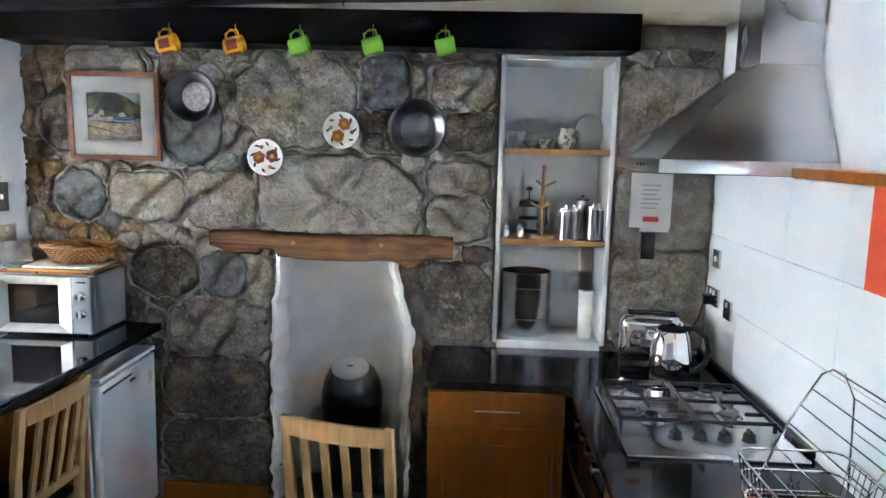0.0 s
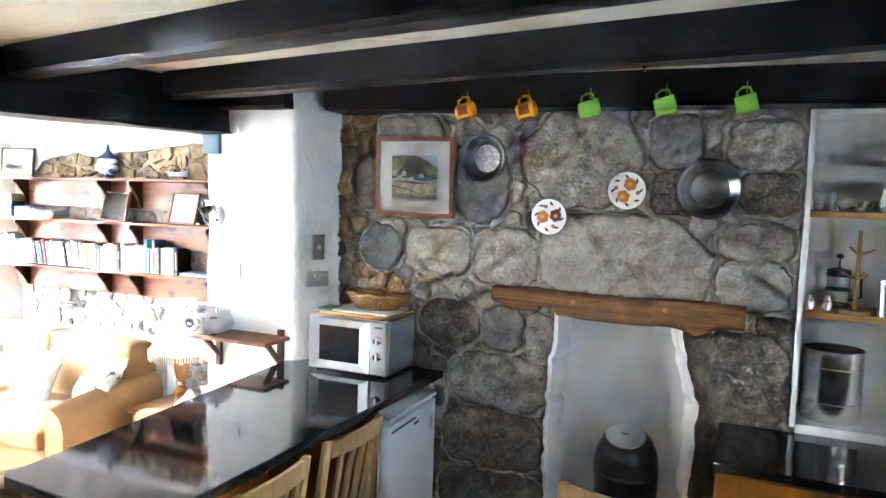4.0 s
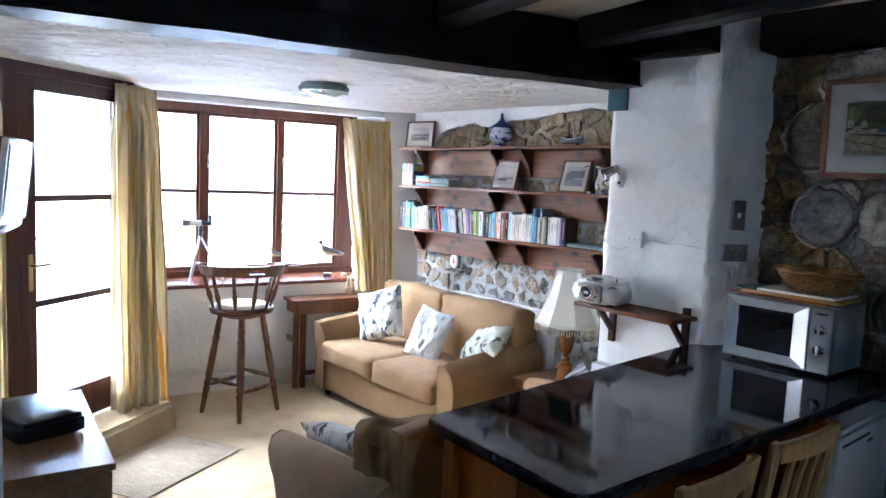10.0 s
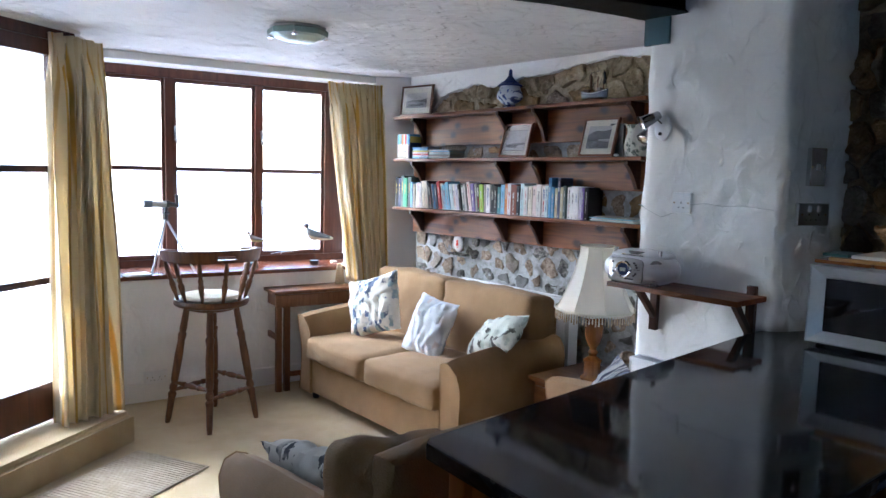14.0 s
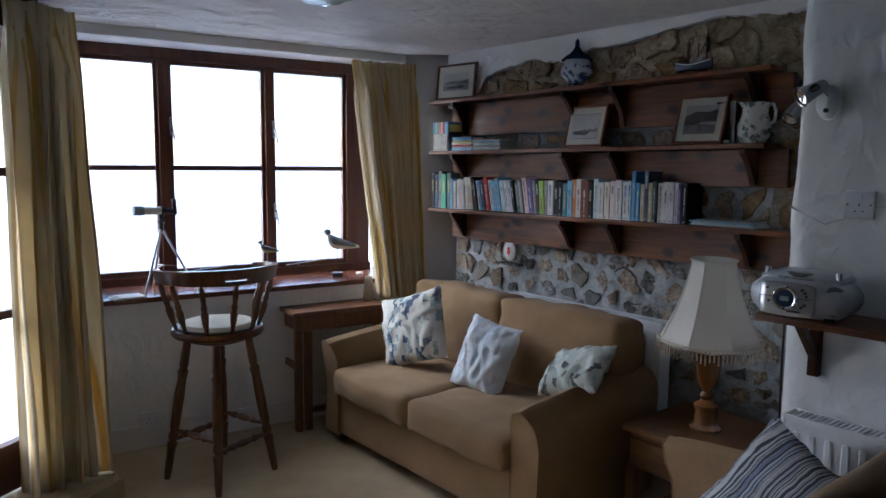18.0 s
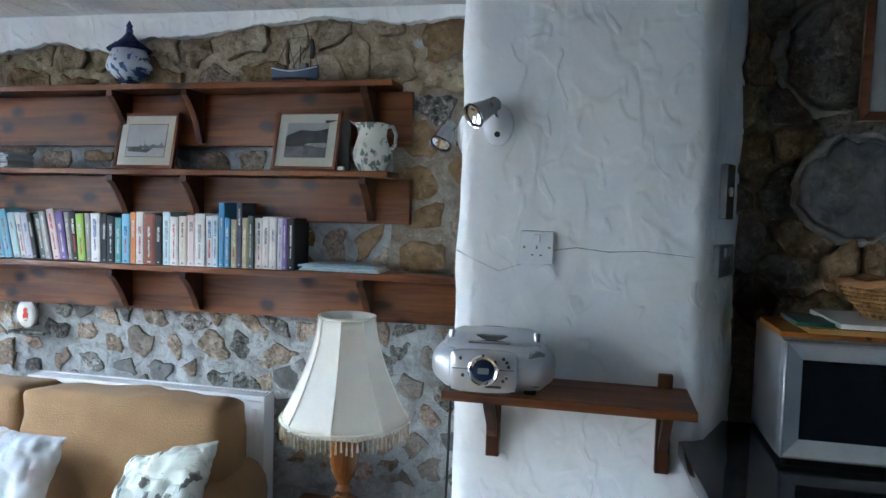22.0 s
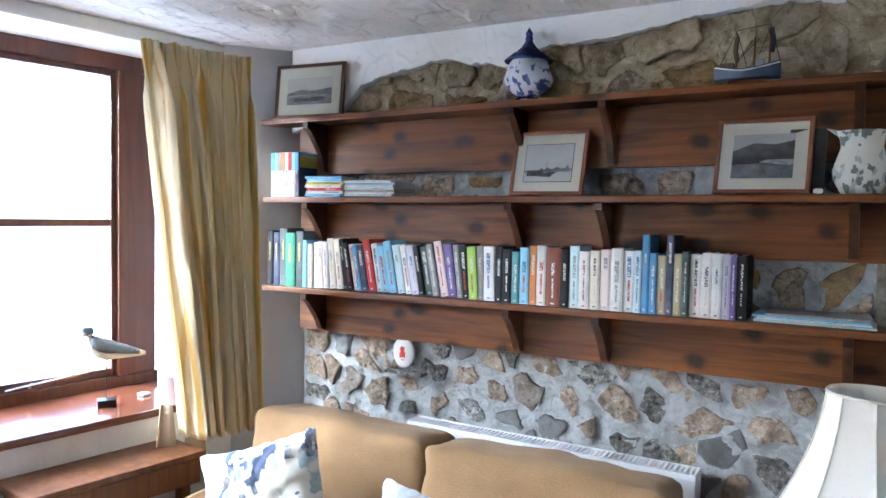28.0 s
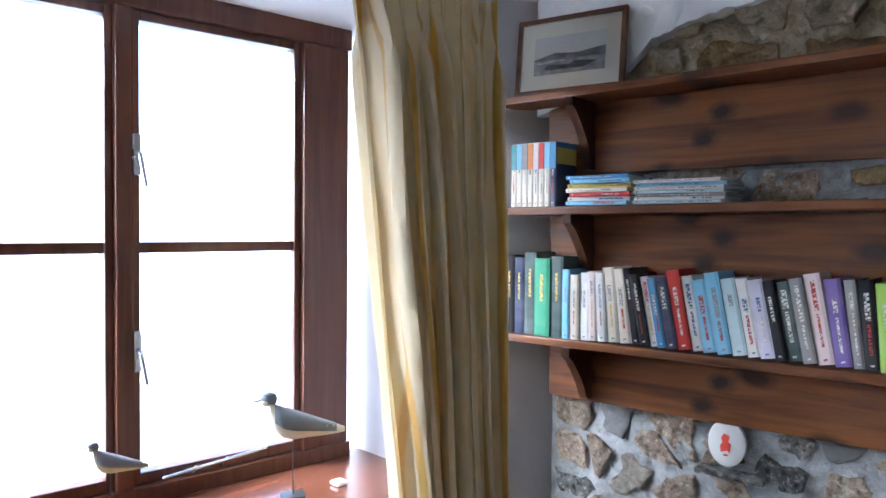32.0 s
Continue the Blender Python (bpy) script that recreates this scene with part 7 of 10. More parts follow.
part("cd_lid", lathe(bmesh.new(), [(0.0, 0.139), (0.03, 0.1385), (0.032, 0.135), (0.060, 0.135), (0.063, 0.138), (0.072, 0.136), (0.077, 0.122)], Matrix.Translation((-0.005, 0.022, 0)), 36), plain("smoked_cd_lid", (0.34, 0.35, 0.37), 0.16, metal=0.7), rd, "smoked round CD lid")
part("front_panel", soft_box(-0.098, 0.056, -0.104, -0.08, 0.012, 0.108, 0.010, 0.004, 0, 0, 6), plain("polished_silver_panel", (0.74, 0.74, 0.74), 0.24, metal=0.55), rd, "polished silver front panel")
part("panel_seam", box(-0.094, 0.052, -0.1075, -0.104, 0.066, 0.0675), BLACK_PLASTIC, rd)
dm = Matrix.Translation((-0.020, -0.104, 0.066)) @ Matrix.Rotation(radians(90), 4, "X")
dial = part("dial", lathe(bmesh.new(), [(0.037, 0.0), (0.037, 0.010), (0.033, 0.015), (0.027, 0.011), (0, 0.011)], dm, 32), CHROME, rd)
part("display", lathe(bmesh.new(), [(0.026, 0.0115), (0.0, 0.0145)], dm, 28), plain("navy_display", (0.03, 0.045, 0.10), 0.12), dial, "dark blue round display")
part("display_window", box(-0.033, -0.007, -0.1205, -0.116, 0.058, 0.072, 0.002), plain("grey_lcd", (0.26, 0.29, 0.26), 0.3), dial)
for dx, dz in ((-0.074, 0.092), (-0.068, 0.052), (0.026, 0.094), (0.034, 0.086), (0.038, 0.076), (0.034, 0.050), (0.026, 0.042)):
    part("button", rod(bmesh.new(), (dx, -0.111, dz), (dx, -0.104, dz), 0.0042, None, 10), BLACK_PLASTIC, rd)
part("name_bar", box(-0.016, 0.022, -0.1085, -0.105, 0.024, 0.029), BLACK_PLASTIC, rd)
for s in (-1, 1):
    m = Matrix.Translation((s * 0.104, -0.066, 0.064)) @ Matrix.Rotation(radians(s * 30), 4, "Z") @ Matrix.Rotation(radians(90), 4, "X")
    # window-side cover paler, far one darker: side light put into the colours
    part("speaker_cover", lathe(bmesh.new(), [(0.0, 0.010), (0.032, 0.009), (0.041, 0.004), (0.043, -0.006)], m @ Matrix.Diagonal((0.86, 1.05, 1, 1)), 28), plain("lit_speaker_cover" if s < 0 else "shaded_speaker_cover", (0.40, 0.43, 0.48) if s < 0 else (0.16, 0.165, 0.18), 0.4), rd)
    part("speaker_cone", lathe(bmesh.new(), [(0.0, 0.0115), (0.02, 0.011), (0.024, 0.008)], m, 24), plain("dark_speaker_mesh", (0.09, 0.095, 0.10), 0.5), rd)
    part("handle_pivot", rod(bmesh.new(), (s * 0.102, -0.035, 0.12), (s * 0.102, -0.035, 0.146), 0.0095, None, 14), CHROME, rd, "chrome pivot")
part("handle", tube(bmesh.new(), [(-0.108, -0.03, 0.124), (-0.112, 0.03, 0.124), (-0.09, 0.085, 0.125), (0.0, 0.10, 0.125), (0.09, 0.085, 0.125), (0.112, 0.03, 0.124), (0.108, -0.03, 0.124)], 0.0065, 8), SILVER_PLASTIC, rd)
part("slot", box(-0.06, 0.04, -0.062, -0.05, 0.118, 0.126, 0.003), CHROME, rd)
for s in (-1, 1):
    part("foot", box(s * 0.09 - 0.015, s * 0.09 + 0.015, -0.06, 0.06, 0, 0.012, 0.002), BLACK_PLASTIC, rd)
tagged(part("lamp_flex", tube(bmesh.new(), [(-3.07, 3.42, 1.10), (-3.075, 3.43, 0.9), (-3.085, 3.46, 0.7), (-3.10, 3.5, 0.4), (-3.12, 3.55, 0.02)], 0.004, 6), BLACK_PLASTIC), "black flex hanging down the side of the pier", "cable")
socket_plate("wall_switch", "grey metal double light switch on the pier return", pose(-2.359, 3.505, 1.618, 0, 0, 67), 0.075, 0.145, STEEL, 1, False)
socket_plate("wall_socket", "grey metal double plug socket on the pier return", pose(-2.361, 3.502, 1.436, 0, 0, 67), 0.146, 0.086, STEEL, 2)

# ---- on the window sill ----
ts = thing("telescope", "small white toy telescope on a tripod on the sill", "telescope", -6.06, 2.325, SILL_Z, 0)
for a, b in (((0.15, -0.15, 0), (0, 0, 0.36)), ((0.06, 0.17, 0), (0, 0, 0.36)), ((-0.17, 0.0, 0), (0, 0, 0.36))):
    leg = part("tripod_leg", tube(bmesh.new(), [a, Vector(a).lerp(Vector(b), 0.5), b], 0.007, 8), SILVER_PLASTIC, ts)
part("spreader", tube(bmesh.new(), [(0.092, -0.092, 0.14), (0.02, 0.0, 0.15), (0.037, 0.104, 0.14), (0.02, 0.0, 0.15), (-0.104, 0.0, 0.14)], 0.003, 6), SILVER_PLASTIC, ts)
part("mount", rod(bmesh.new(), (0, 0, 0.34), (0, 0, 0.44), 0.013), BLACK_PLASTIC, ts)
part("mount_knob", rod(bmesh.new(), (0.02, -0.02, 0.395), (0.0, 0.02, 0.395), 0.009), BLACK_PLASTIC, ts)
tv2 = part("tube", rod(bmesh.new(), (0.0, -0.105, 0.457), (0.0, 0.012, 0.453), 0.023, 0.022, 20), WHITE_CERAMIC, ts)
part("dew_shield", rod(bmesh.new(), (0.0, -0.147, 0.4585), (0.0, -0.094, 0.4565), 0.027, 0.027, 20), plain("slate_blue_shield", (0.24, 0.31, 0.36), 0.3), tv2)
part("collar", rod(bmesh.new(), (0.0, 0.0, 0.4535), (0.0, 0.024, 0.4525), 0.026, 0.024, 20), BLACK_PLASTIC, tv2)
part("focuser", rod(bmesh.new(), (0.0, 0.02, 0.4525), (0.0, 0.078, 0.447), 0.016, 0.014, 16), BLACK_PLASTIC, tv2)
part("eyepiece", rod(bmesh.new(), (0.0, 0.08, 0.43), (0.0, 0.075, 0.518), 0.012, 0.013, 14), BLACK_PLASTIC, tv2)


BIRD_RINGS = ((-0.138, 0.017, 0.007, 0.009), (-0.115, 0.020, 0.013, 0.014), (-0.08, 0.025, 0.021, 0.020), (-0.04, 0.032, 0.030, 0.028), (0.0, 0.038, 0.039, 0.032), (0.028, 0.046, 0.041, 0.031), (0.050, 0.060, 0.036, 0.026), (0.062, 0.080, 0.027, 0.020), (0.064, 0.094, 0.020, 0.017))


def wooden_bird(x, y, z, rz, scale, back, belly, beak, label):
    """A carved wader on a wire: plump breast, raised head, folded wings."""
    th = thing("decoy_bird", label, "ornament", x, y, z, rz, "decoy birds on the sill")
    S, lift = scale, 0.178
    def skin(rings, a0, a1, n, grow, close):
        bm = bmesh.new()
        made = [[bm.verts.new((px * S, (w + grow) * S * math.cos(a0 + (a1 - a0) * k / n), lift + (pz + (h + grow) * math.sin(a0 + (a1 - a0) * k / n)) * S)) for k in range(n + 1)] for px, pz, h, w in rings]
        for a, b in zip(made, made[1:]):
            for k in range(n):
                bm.faces.new((a[k], a[k + 1], b[k + 1], b[k]))
        if close:
            bm.faces.new(made[0])
            bm.faces.new(list(reversed(made[-1])))
        bmesh.ops.remove_doubles(bm, verts=bm.verts, dist=1e-6)
        bmesh.ops.recalc_face_normals(bm, faces=bm.faces)
        return bm
    part("body", skin(BIRD_RINGS, 0, 2 * math.pi, 18, 0, True), belly, th)
    wing = part("wings", skin(BIRD_RINGS[1:7], radians(-12), radians(192), 14, 0.0022, False), back, th, "grey painted wings")
    md = wing.modifiers.new("thickness", "SOLIDIFY")
    md.thickness = 0.002
    for k in range(4):
        for side in (-1, 1):
            xx = (-0.03 - 0.02 * k) * S
            part("feather_line", rod(bmesh.new(), (xx, side * 0.0305 * S * (1 - 0.14 * k), lift + 0.022 * S), (xx - 0.02 * S, side * 0.026 * S * (1 - 0.16 * k), lift + 0.034 * S), 0.0014 * S, None, 5), belly, th)
    head = part("head", lathe(bmesh.new(), [(0.0, -0.021 * S), (0.012 * S, -0.018 * S), (0.019 * S, -0.008 * S), (0.0205 * S, 0.003 * S), (0.015 * S, 0.015 * S), (0.0, 0.0205 * S)], Matrix.Translation((0.064 * S, 0, lift + 0.111 * S)) @ Matrix.Diagonal((1.1, 0.85, 1, 1)), 18), back, th)
    part("cheek", lathe(bmesh.new(), [(0.0, -0.016 * S), (0.012 * S, -0.012 * S), (0.016 * S, 0.0), (0.011 * S, 0.009 * S), (0.0, 0.012 * S)], Matrix.Translation((0.070 * S, 0, lift + 0.106 * S)) @ Matrix.Diagonal((1.1, 1.05, 1, 1)), 16), belly, head)
    part("beak", rod(bmesh.new(), (0.084 * S, 0, lift + 0.109 * S), (0.136 * S, 0, lift + 0.102 * S), 0.0036 * S, 0.001, 8), beak, th)
    part("leg_rod", rod(bmesh.new(), (0.0, 0, 0.02), (0.0, 0, lift + 0.01 * S), 0.0022, None, 8), BLACK_PLASTIC, th)
    part("stand", box(-0.032, 0.032, -0.030, 0.030, 0, 0.028, 0.003), BLACK_PLASTIC, th, "small black block base")
    return th


BIRD_GREY, BIRD_PALE, BEAK_MAT = plain("bird_slate_grey", (0.13, 0.15, 0.17), 0.5), plain("bird_cream", (0.60, 0.58, 0.46), 0.5), plain("beak_brown", (0.20, 0.14, 0.06), 0.5)
wooden_bird(-5.93, 3.39, SILL_Z, -122, 1.0, BIRD_GREY, BIRD_PALE, BEAK_MAT, "painted wooden wading bird on a black block")
wooden_bird(-6.02, 2.94, SILL_Z, -118, 0.58, plain("bird_slate", (0.20, 0.20, 0.22), 0.5), plain("bird_yellow", (0.52, 0.48, 0.24), 0.5), BEAK_MAT, "small painted wooden wagtail on a black block")
for k in range(3):
    tagged(part("leaflet", box(-6.02 + 0.01 * k, -5.90 + 0.01 * k, 2.02 + 0.012 * k, 2.15 + 0.012 * k, SILL_Z + 0.005 * k, SILL_Z + 0.005 * (k + 1), 0.001, 1), PAPER), "white leaflet stacked on the window sill", "leaflet", "leaflets")
tagged(part("pebble", soft_box(-5.97, -5.93, 3.55, 3.59, SILL_Z, SILL_Z + 0.014, 0.006, 0, 0.001, 1, 3), WHITE_CERAMIC), "small white pebble on the window sill", "pebble")

# skirting socket by the window
socket_plate("wall_socket", "white double plug socket on the skirting", pose(-5.925, 2.20, 0.16, 0, 0, 82.5), 0.146, 0.086, WHITE_METAL, 2)

# ---- breakfast bar ----
BAR_Z = 0.98
bar = thing("breakfast_bar", "breakfast bar with polished black granite top", "counter")
part("countertop", prism(bmesh.new(), [(-2.335, 1.60), (-2.315, 1.578), (-1.70, 1.527), (-1.667, 1.54), (-1.655, 1.575), (-1.605, 3.60), (-2.40, 3.60), (-2.43, 3.375), (-2.465, 3.372), (-2.455, 3.20)], "z", BAR_Z - 0.04, BAR_Z, 0.006), GRANITE, bar, "polished black granite top")
part("end_panel", box(-2.27, -2.24, 1.64, 2.95, 0.0, BAR_Z - 0.04, 0.003), CABINET_WOOD, bar, "orange-brown wooden panel")
part("front_panel", box(-2.24, -1.98, 1.64, 1.66, 0.0, BAR_Z - 0.04, 0.003), CABINET_WOOD, bar, "orange-brown wooden panel")
part("corner_post", box(-2.28, -2.23, 1.615, 1.665, 0.0, BAR_Z - 0.04, 0.004), CABINET_WOOD, bar)
part("side_panel", box(-2.24, -1.64, 2.90, 2.93, 0.0, BAR_Z - 0.04, 0.003), CABINET_WOOD, bar)
part("metal_leg", rod(bmesh.new(), (-1.72, 1.59, 0.0), (-1.72, 1.59, BAR_Z - 0.04), 0.030, None, 28), CHROME, bar, "round chrome leg")
part("leg_flange", lathe(bmesh.new(), [(0.05, BAR_Z - 0.05), (0.05, BAR_Z - 0.04)], Matrix.Translation((-1.72, 1.59, 0)), 24), CHROME, bar)

fg = thing("fridge", "white undercounter fridge below the breakfast bar", "fridge", -1.92, 3.275, 0, 1)
part("body", box(-0.28, 0.245, -0.285, 0.285, 0.03, 0.85, 0.008), WHITE_METAL, fg)
dr = part("door", box(0.25, 0.298, -0.285, 0.285, 0.05, 0.835, 0.012), WHITE_METAL, fg)
part("top_cap", box(-0.28, 0.30, -0.285, 0.285, 0.85, 0.87, 0.005), WHITE_METAL, fg)
# dark strip on the flat door paints the shade of a finger grip
part("grip_recess", box(0.2975, 0.3005, -0.26, 0.02, 0.795, 0.806, 0.001), plain("shadow_grey", (0.06, 0.06, 0.07)), dr)
part("badge", box(0.2975, 0.3005, 0.0, 0.055, 0.765, 0.778, 0.001), BLACK_PLASTIC, dr)
part("energy_label", box(0.2975, 0.3005, 0.205, 0.245, 0.68, 0.765, 0.0005, 1), PAPER, dr)
for k, c in enumerate(((0.1, 0.4, 0.1), (0.6, 0.55, 0.05), (0.7, 0.3, 0.03))):
    part("label_bar", box(0.3005, 0.3012, 0.215, 0.225 + 0.006 * k, 0.74 - 0.016 * k, 0.75 - 0.016 * k), plain("label_ink", c), dr)
for sx in (-0.24, 0.22):
    for sy in (-0.24, 0.24):
        part("foot", rod(bmesh.new(), (sx, sy, 0), (sx, sy, 0.035), 0.018), BLACK_PLASTIC, fg)

mw = thing("microwave", "silver microwave oven on the breakfast bar", "microwave", -2.02, 3.43, BAR_Z, 0)
mwz = 0.012
part("body", box(-0.232, 0.235, -0.13, 0.165, mwz, 0.295, 0.006), SILVER_PLASTIC, mw)
bm = box(-0.232, 0.138, -0.1375, -0.13, mwz + 0.004, 0.292)
for x0, x1, z0, z1 in ((-0.232, -0.2245, mwz + 0.004, 0.292), (0.1315, 0.138, mwz + 0.004, 0.292), (-0.2245, 0.1315, mwz + 0.004, 0.0225), (-0.2245, 0.1315, 0.2855, 0.292)):
    bx(bm, x0, x1, -0.168, -0.137, z0, z1, 0.002, 1)
dr = part("door", bm, SILVER_PLASTIC, mw)
bm = bmesh.new()
wx0, wx1, wz0, wz1 = -0.185, 0.060, 0.055, 0.245
ox0, ox1, oz0, oz1 = -0.225, 0.132, 0.022, 0.286
for out in ([(ox0, oz0), (ox1, oz0), (wx1, wz0), (wx0, wz0)], [(ox0, oz1), (ox1, oz1), (wx1, wz1), (wx0, wz1)], [(ox0, oz0), (ox0, oz1), (wx0, wz1), (wx0, wz0)], [(ox1, oz0), (ox1, oz1), (wx1, wz1), (wx1, wz0)]):
    vs = [bm.verts.new((u, -0.168 if (u in (ox0, ox1)) else -0.138, v)) for u, v in out]
    bm.faces.new(vs)
bmesh.ops.recalc_face_normals(bm, faces=bm.faces)
part("door_surround", bm, plain("pale_silver_surround", (0.66, 0.67, 0.69), 0.32, metal=0.4), dr)
part("window", box(wx0, wx1, -0.1395, -0.132, wz0, wz1, 0.001), DARK_GLASS, dr, "dark glass window")
part("control_panel", box(0.141, 0.232, -0.165, -0.13, mwz + 0.004, 0.292, 0.006), plain("grey_control_panel", (0.30, 0.31, 0.33), 0.35, metal=0.3), mw)
for z in (0.20, 0.115):
    k = part("knob", lathe(bmesh.new(), [(0.026, 0), (0.025, 0.012), (0.018, 0.022), (0, 0.023)], Matrix.Translation((0.187, -0.165, z)) @ Matrix.Rotation(radians(90), 4, "X"), 24), CHROME, mw, "chrome timer knob")
    part("pointer", box(0.183, 0.191, -0.196, -0.186, z - 0.020, z + 0.020, 0.003), SILVER_PLASTIC, k)
part("badge", box(0.165, 0.21, -0.1665, -0.164, 0.262, 0.27), BLACK_PLASTIC, mw)
for sx in (-0.2, 0.2):
    for sy in (-0.11, 0.13):
        part("foot", rod(bmesh.new(), (sx, sy, 0), (sx, sy, mwz + 0.003), 0.014), BLACK_PLASTIC, mw)
MWT = BAR_Z + 0.295
tagged(part("chopping_board", box(-2.20, -1.775, 3.28, 3.56, MWT + 0.014, MWT + 0.028, 0.005), PINE_WOOD), "pale wooden chopping board on the microwave", "chopping board")
tagged(part("cork_mat", box(-2.255, -2.07, 3.30, 3.54, MWT, MWT + 0.014, 0.004), CABINET_WOOD), "brown wooden mat under the board", "mat")
tagged(part("cork_mat", box(-2.06, -1.83, 3.30, 3.54, MWT, MWT + 0.014, 0.004), CABINET_WOOD), "brown wooden mat under the board", "mat")
tagged(part("glass_board", box(-2.13, -1.80, 3.29, 3.55, MWT + 0.028, MWT + 0.040, 0.003), PAPER), "white chopping board under the basket", "chopping board")
tagged(part("green_booklet", box(-2.225, -2.14, 3.29, 3.42, MWT + 0.028, MWT + 0.040, 0.003), plain("green_cover", (0.05, 0.14, 0.12), 0.3)), "small dark green booklet on the board", "booklet")
bs = thing("bread_basket", "oval golden wicker basket on the microwave", "basket", -1.925, 3.42, MWT + 0.040, 0)
def basket_ring(f, z, k, n, r=0.0):
    a = 2 * math.pi * k / n
    return ((0.115 + 0.055 * f + r) * math.cos(a), (0.075 + 0.04 * f + r) * math.sin(a), z)
part("floor", lathe(bmesh.new(), [(0, 0.0), (0.115, 0.002), (0.115, 0.008), (0, 0.006)], Matrix.Diagonal((1, 0.65, 1, 1)), 32), WICKER, bs)
for j in range(8):
    f = j / 7
    n = 64
    bm = tube(bmesh.new(), [basket_ring(f, 0.008 + 0.075 * f, k % n, n, 0.0035 * (1 if (k + j) % 2 else -1)) for k in range(n + 1)], 0.0052, 6)
    part("weave_strand", bm, WICKER, bs)
for k in range(32):
    part("stake", tube(bmesh.new(), [basket_ring(f, 0.004 + 0.08 * f, k, 32) for f in (0, 0.33, 0.66, 1.0)], 0.0026, 5), WICKER, bs)
n = 48
part("rim", tube(bmesh.new(), [basket_ring(1.06, 0.090 + 0.004 * math.cos(k * 1.2), k % n, n) for k in range(n + 1)], 0.009, 8), WICKER, bs)


# ---- dining chairs ----
def chair(x, y, rz, first=None):
    if first:
        return copy_thing(first, pose(x, y, 0, 0, 0, rz))
    th = thing("dining_chair", "pale oak slat-back dining chair with black seat", "chair", x, y, 0, rz, "oak dining chairs")
    w = 0.197
    for s in (-1, 1):
        pts = [(0.0, -0.17), (0.45, -0.185), (0.70, -0.200), (0.955, -0.235)]
        bm = bmesh.new()
        rings = []
        for z, yy in pts:
            rings.append([bm.verts.new((s * w + dx, yy + dy, z)) for dx, dy in ((-0.019, -0.014), (0.019, -0.014), (0.019, 0.016), (-0.019, 0.016))])
        for a, b in zip(rings, rings[1:]):
            for j in range(4):
                bm.faces.new((a[j], a[(j + 1) % 4], b[(j + 1) % 4], b[j]))
        bm.faces.new(list(reversed(rings[0])))
        bm.faces.new(rings[-1])
        bmesh.ops.bevel(bm, geom=bm.edges[:], offset=0.004, segments=1, affect="EDGES")
        bmesh.ops.recalc_face_normals(bm, faces=bm.faces)
        part("back_leg", bm, OAK_WOOD, th)
        part("front_leg", box(s * w - 0.018, s * w + 0.018, 0.165, 0.20, 0, 0.43, 0.005), OAK_WOOD, th)
        part("side_rail", box(s * w - 0.011, s * w + 0.011, -0.17, 0.17, 0.375, 0.43, 0.003), OAK_WOOD, th)
        part("side_stretcher", box(s * w - 0.009, s * w + 0.009, -0.16, 0.17, 0.16, 0.19, 0.003), OAK_WOOD, th)
    bm = bmesh.new()
    rows = []
    for k in range(9):
        u = -1 + 2 * k / 8
        bow = -0.022 * (1 - u * u)
        rows.append([bm.verts.new((u * (w - 0.012), -0.235 + bow + dy, z)) for dy, z in ((-0.011, 0.885), (0.011, 0.882), (0.011, 0.948 + 0.006 * (1 - u * u)), (-0.011, 0.950 + 0.006 * (1 - u * u)))])
    for a, b in zip(rows, rows[1:]):
        for j in range(4):
            bm.faces.new((a[j], a[(j + 1) % 4], b[(j + 1) % 4], b[j]))
    bm.faces.new(rows[0])
    bm.faces.new(list(reversed(rows[-1])))
    bmesh.ops.recalc_face_normals(bm, faces=bm.faces)
    part("top_rail", bm, OAK_WOOD, th)
    part("lower_rail", box(-w, w, -0.200, -0.178, 0.53, 0.57, 0.004), OAK_WOOD, th)
    part("front_rail", box(-w, w, 0.172, 0.194, 0.375, 0.43, 0.003), OAK_WOOD, th)
    for k in range(4):
        u = -0.60 + 0.40 * k
        bm = bmesh.new()
        rings = [[bm.verts.new((u * w + dx, yy + dy, z)) for dx, dy in ((-0.014, -0.007), (0.014, -0.007), (0.014, 0.007), (-0.014, 0.007))] for z, yy in ((0.55, -0.190), (0.62, -0.204), (0.70, -0.220), (0.80, -0.236), (0.895, -0.238 - 0.020 * (1 - u * u)))]
        for r0, r1 in zip(rings, rings[1:]):
            for j in range(4):
                bm.faces.new((r0[j], r0[(j + 1) % 4], r1[(j + 1) % 4], r1[j]))
        bmesh.ops.recalc_face_normals(bm, faces=bm.faces)
        part("slat", bm, OAK_WOOD, th)
    part("seat", soft_box(-0.205, 0.205, -0.165, 0.205, 0.43, 0.475, 0.018, 0.008, 0.001, 1, 6), plain("black_seat_leather", (0.012, 0.012, 0.013), 0.4), th, "padded black leather seat")
    return th


c1 = chair(-1.815, 2.045, 91)
chair(-1.818, 2.622, 87, c1)
chair(-0.405, 2.648, -14, c1)

# ---- kitchen units ----
WT = 0.92
wtop = thing("worktop", "polished black granite worktop round the kitchen corner", "worktop")
part("slab", prism(bmesh.new(), [(-0.185, 3.595), (-0.185, 3.03), (-0.165, 3.01), (0.42, 3.01), (0.44, 2.99), (0.44, -1.0), (1.165, -1.0), (1.165, 3.595)], "z", WT - 0.035, WT, 0.006), GRANITE, wtop)
part("upstand", box(1.14, 1.165, 2.35, 3.59, WT + 0.001, WT + 0.03, 0.004), GRANITE, wtop)


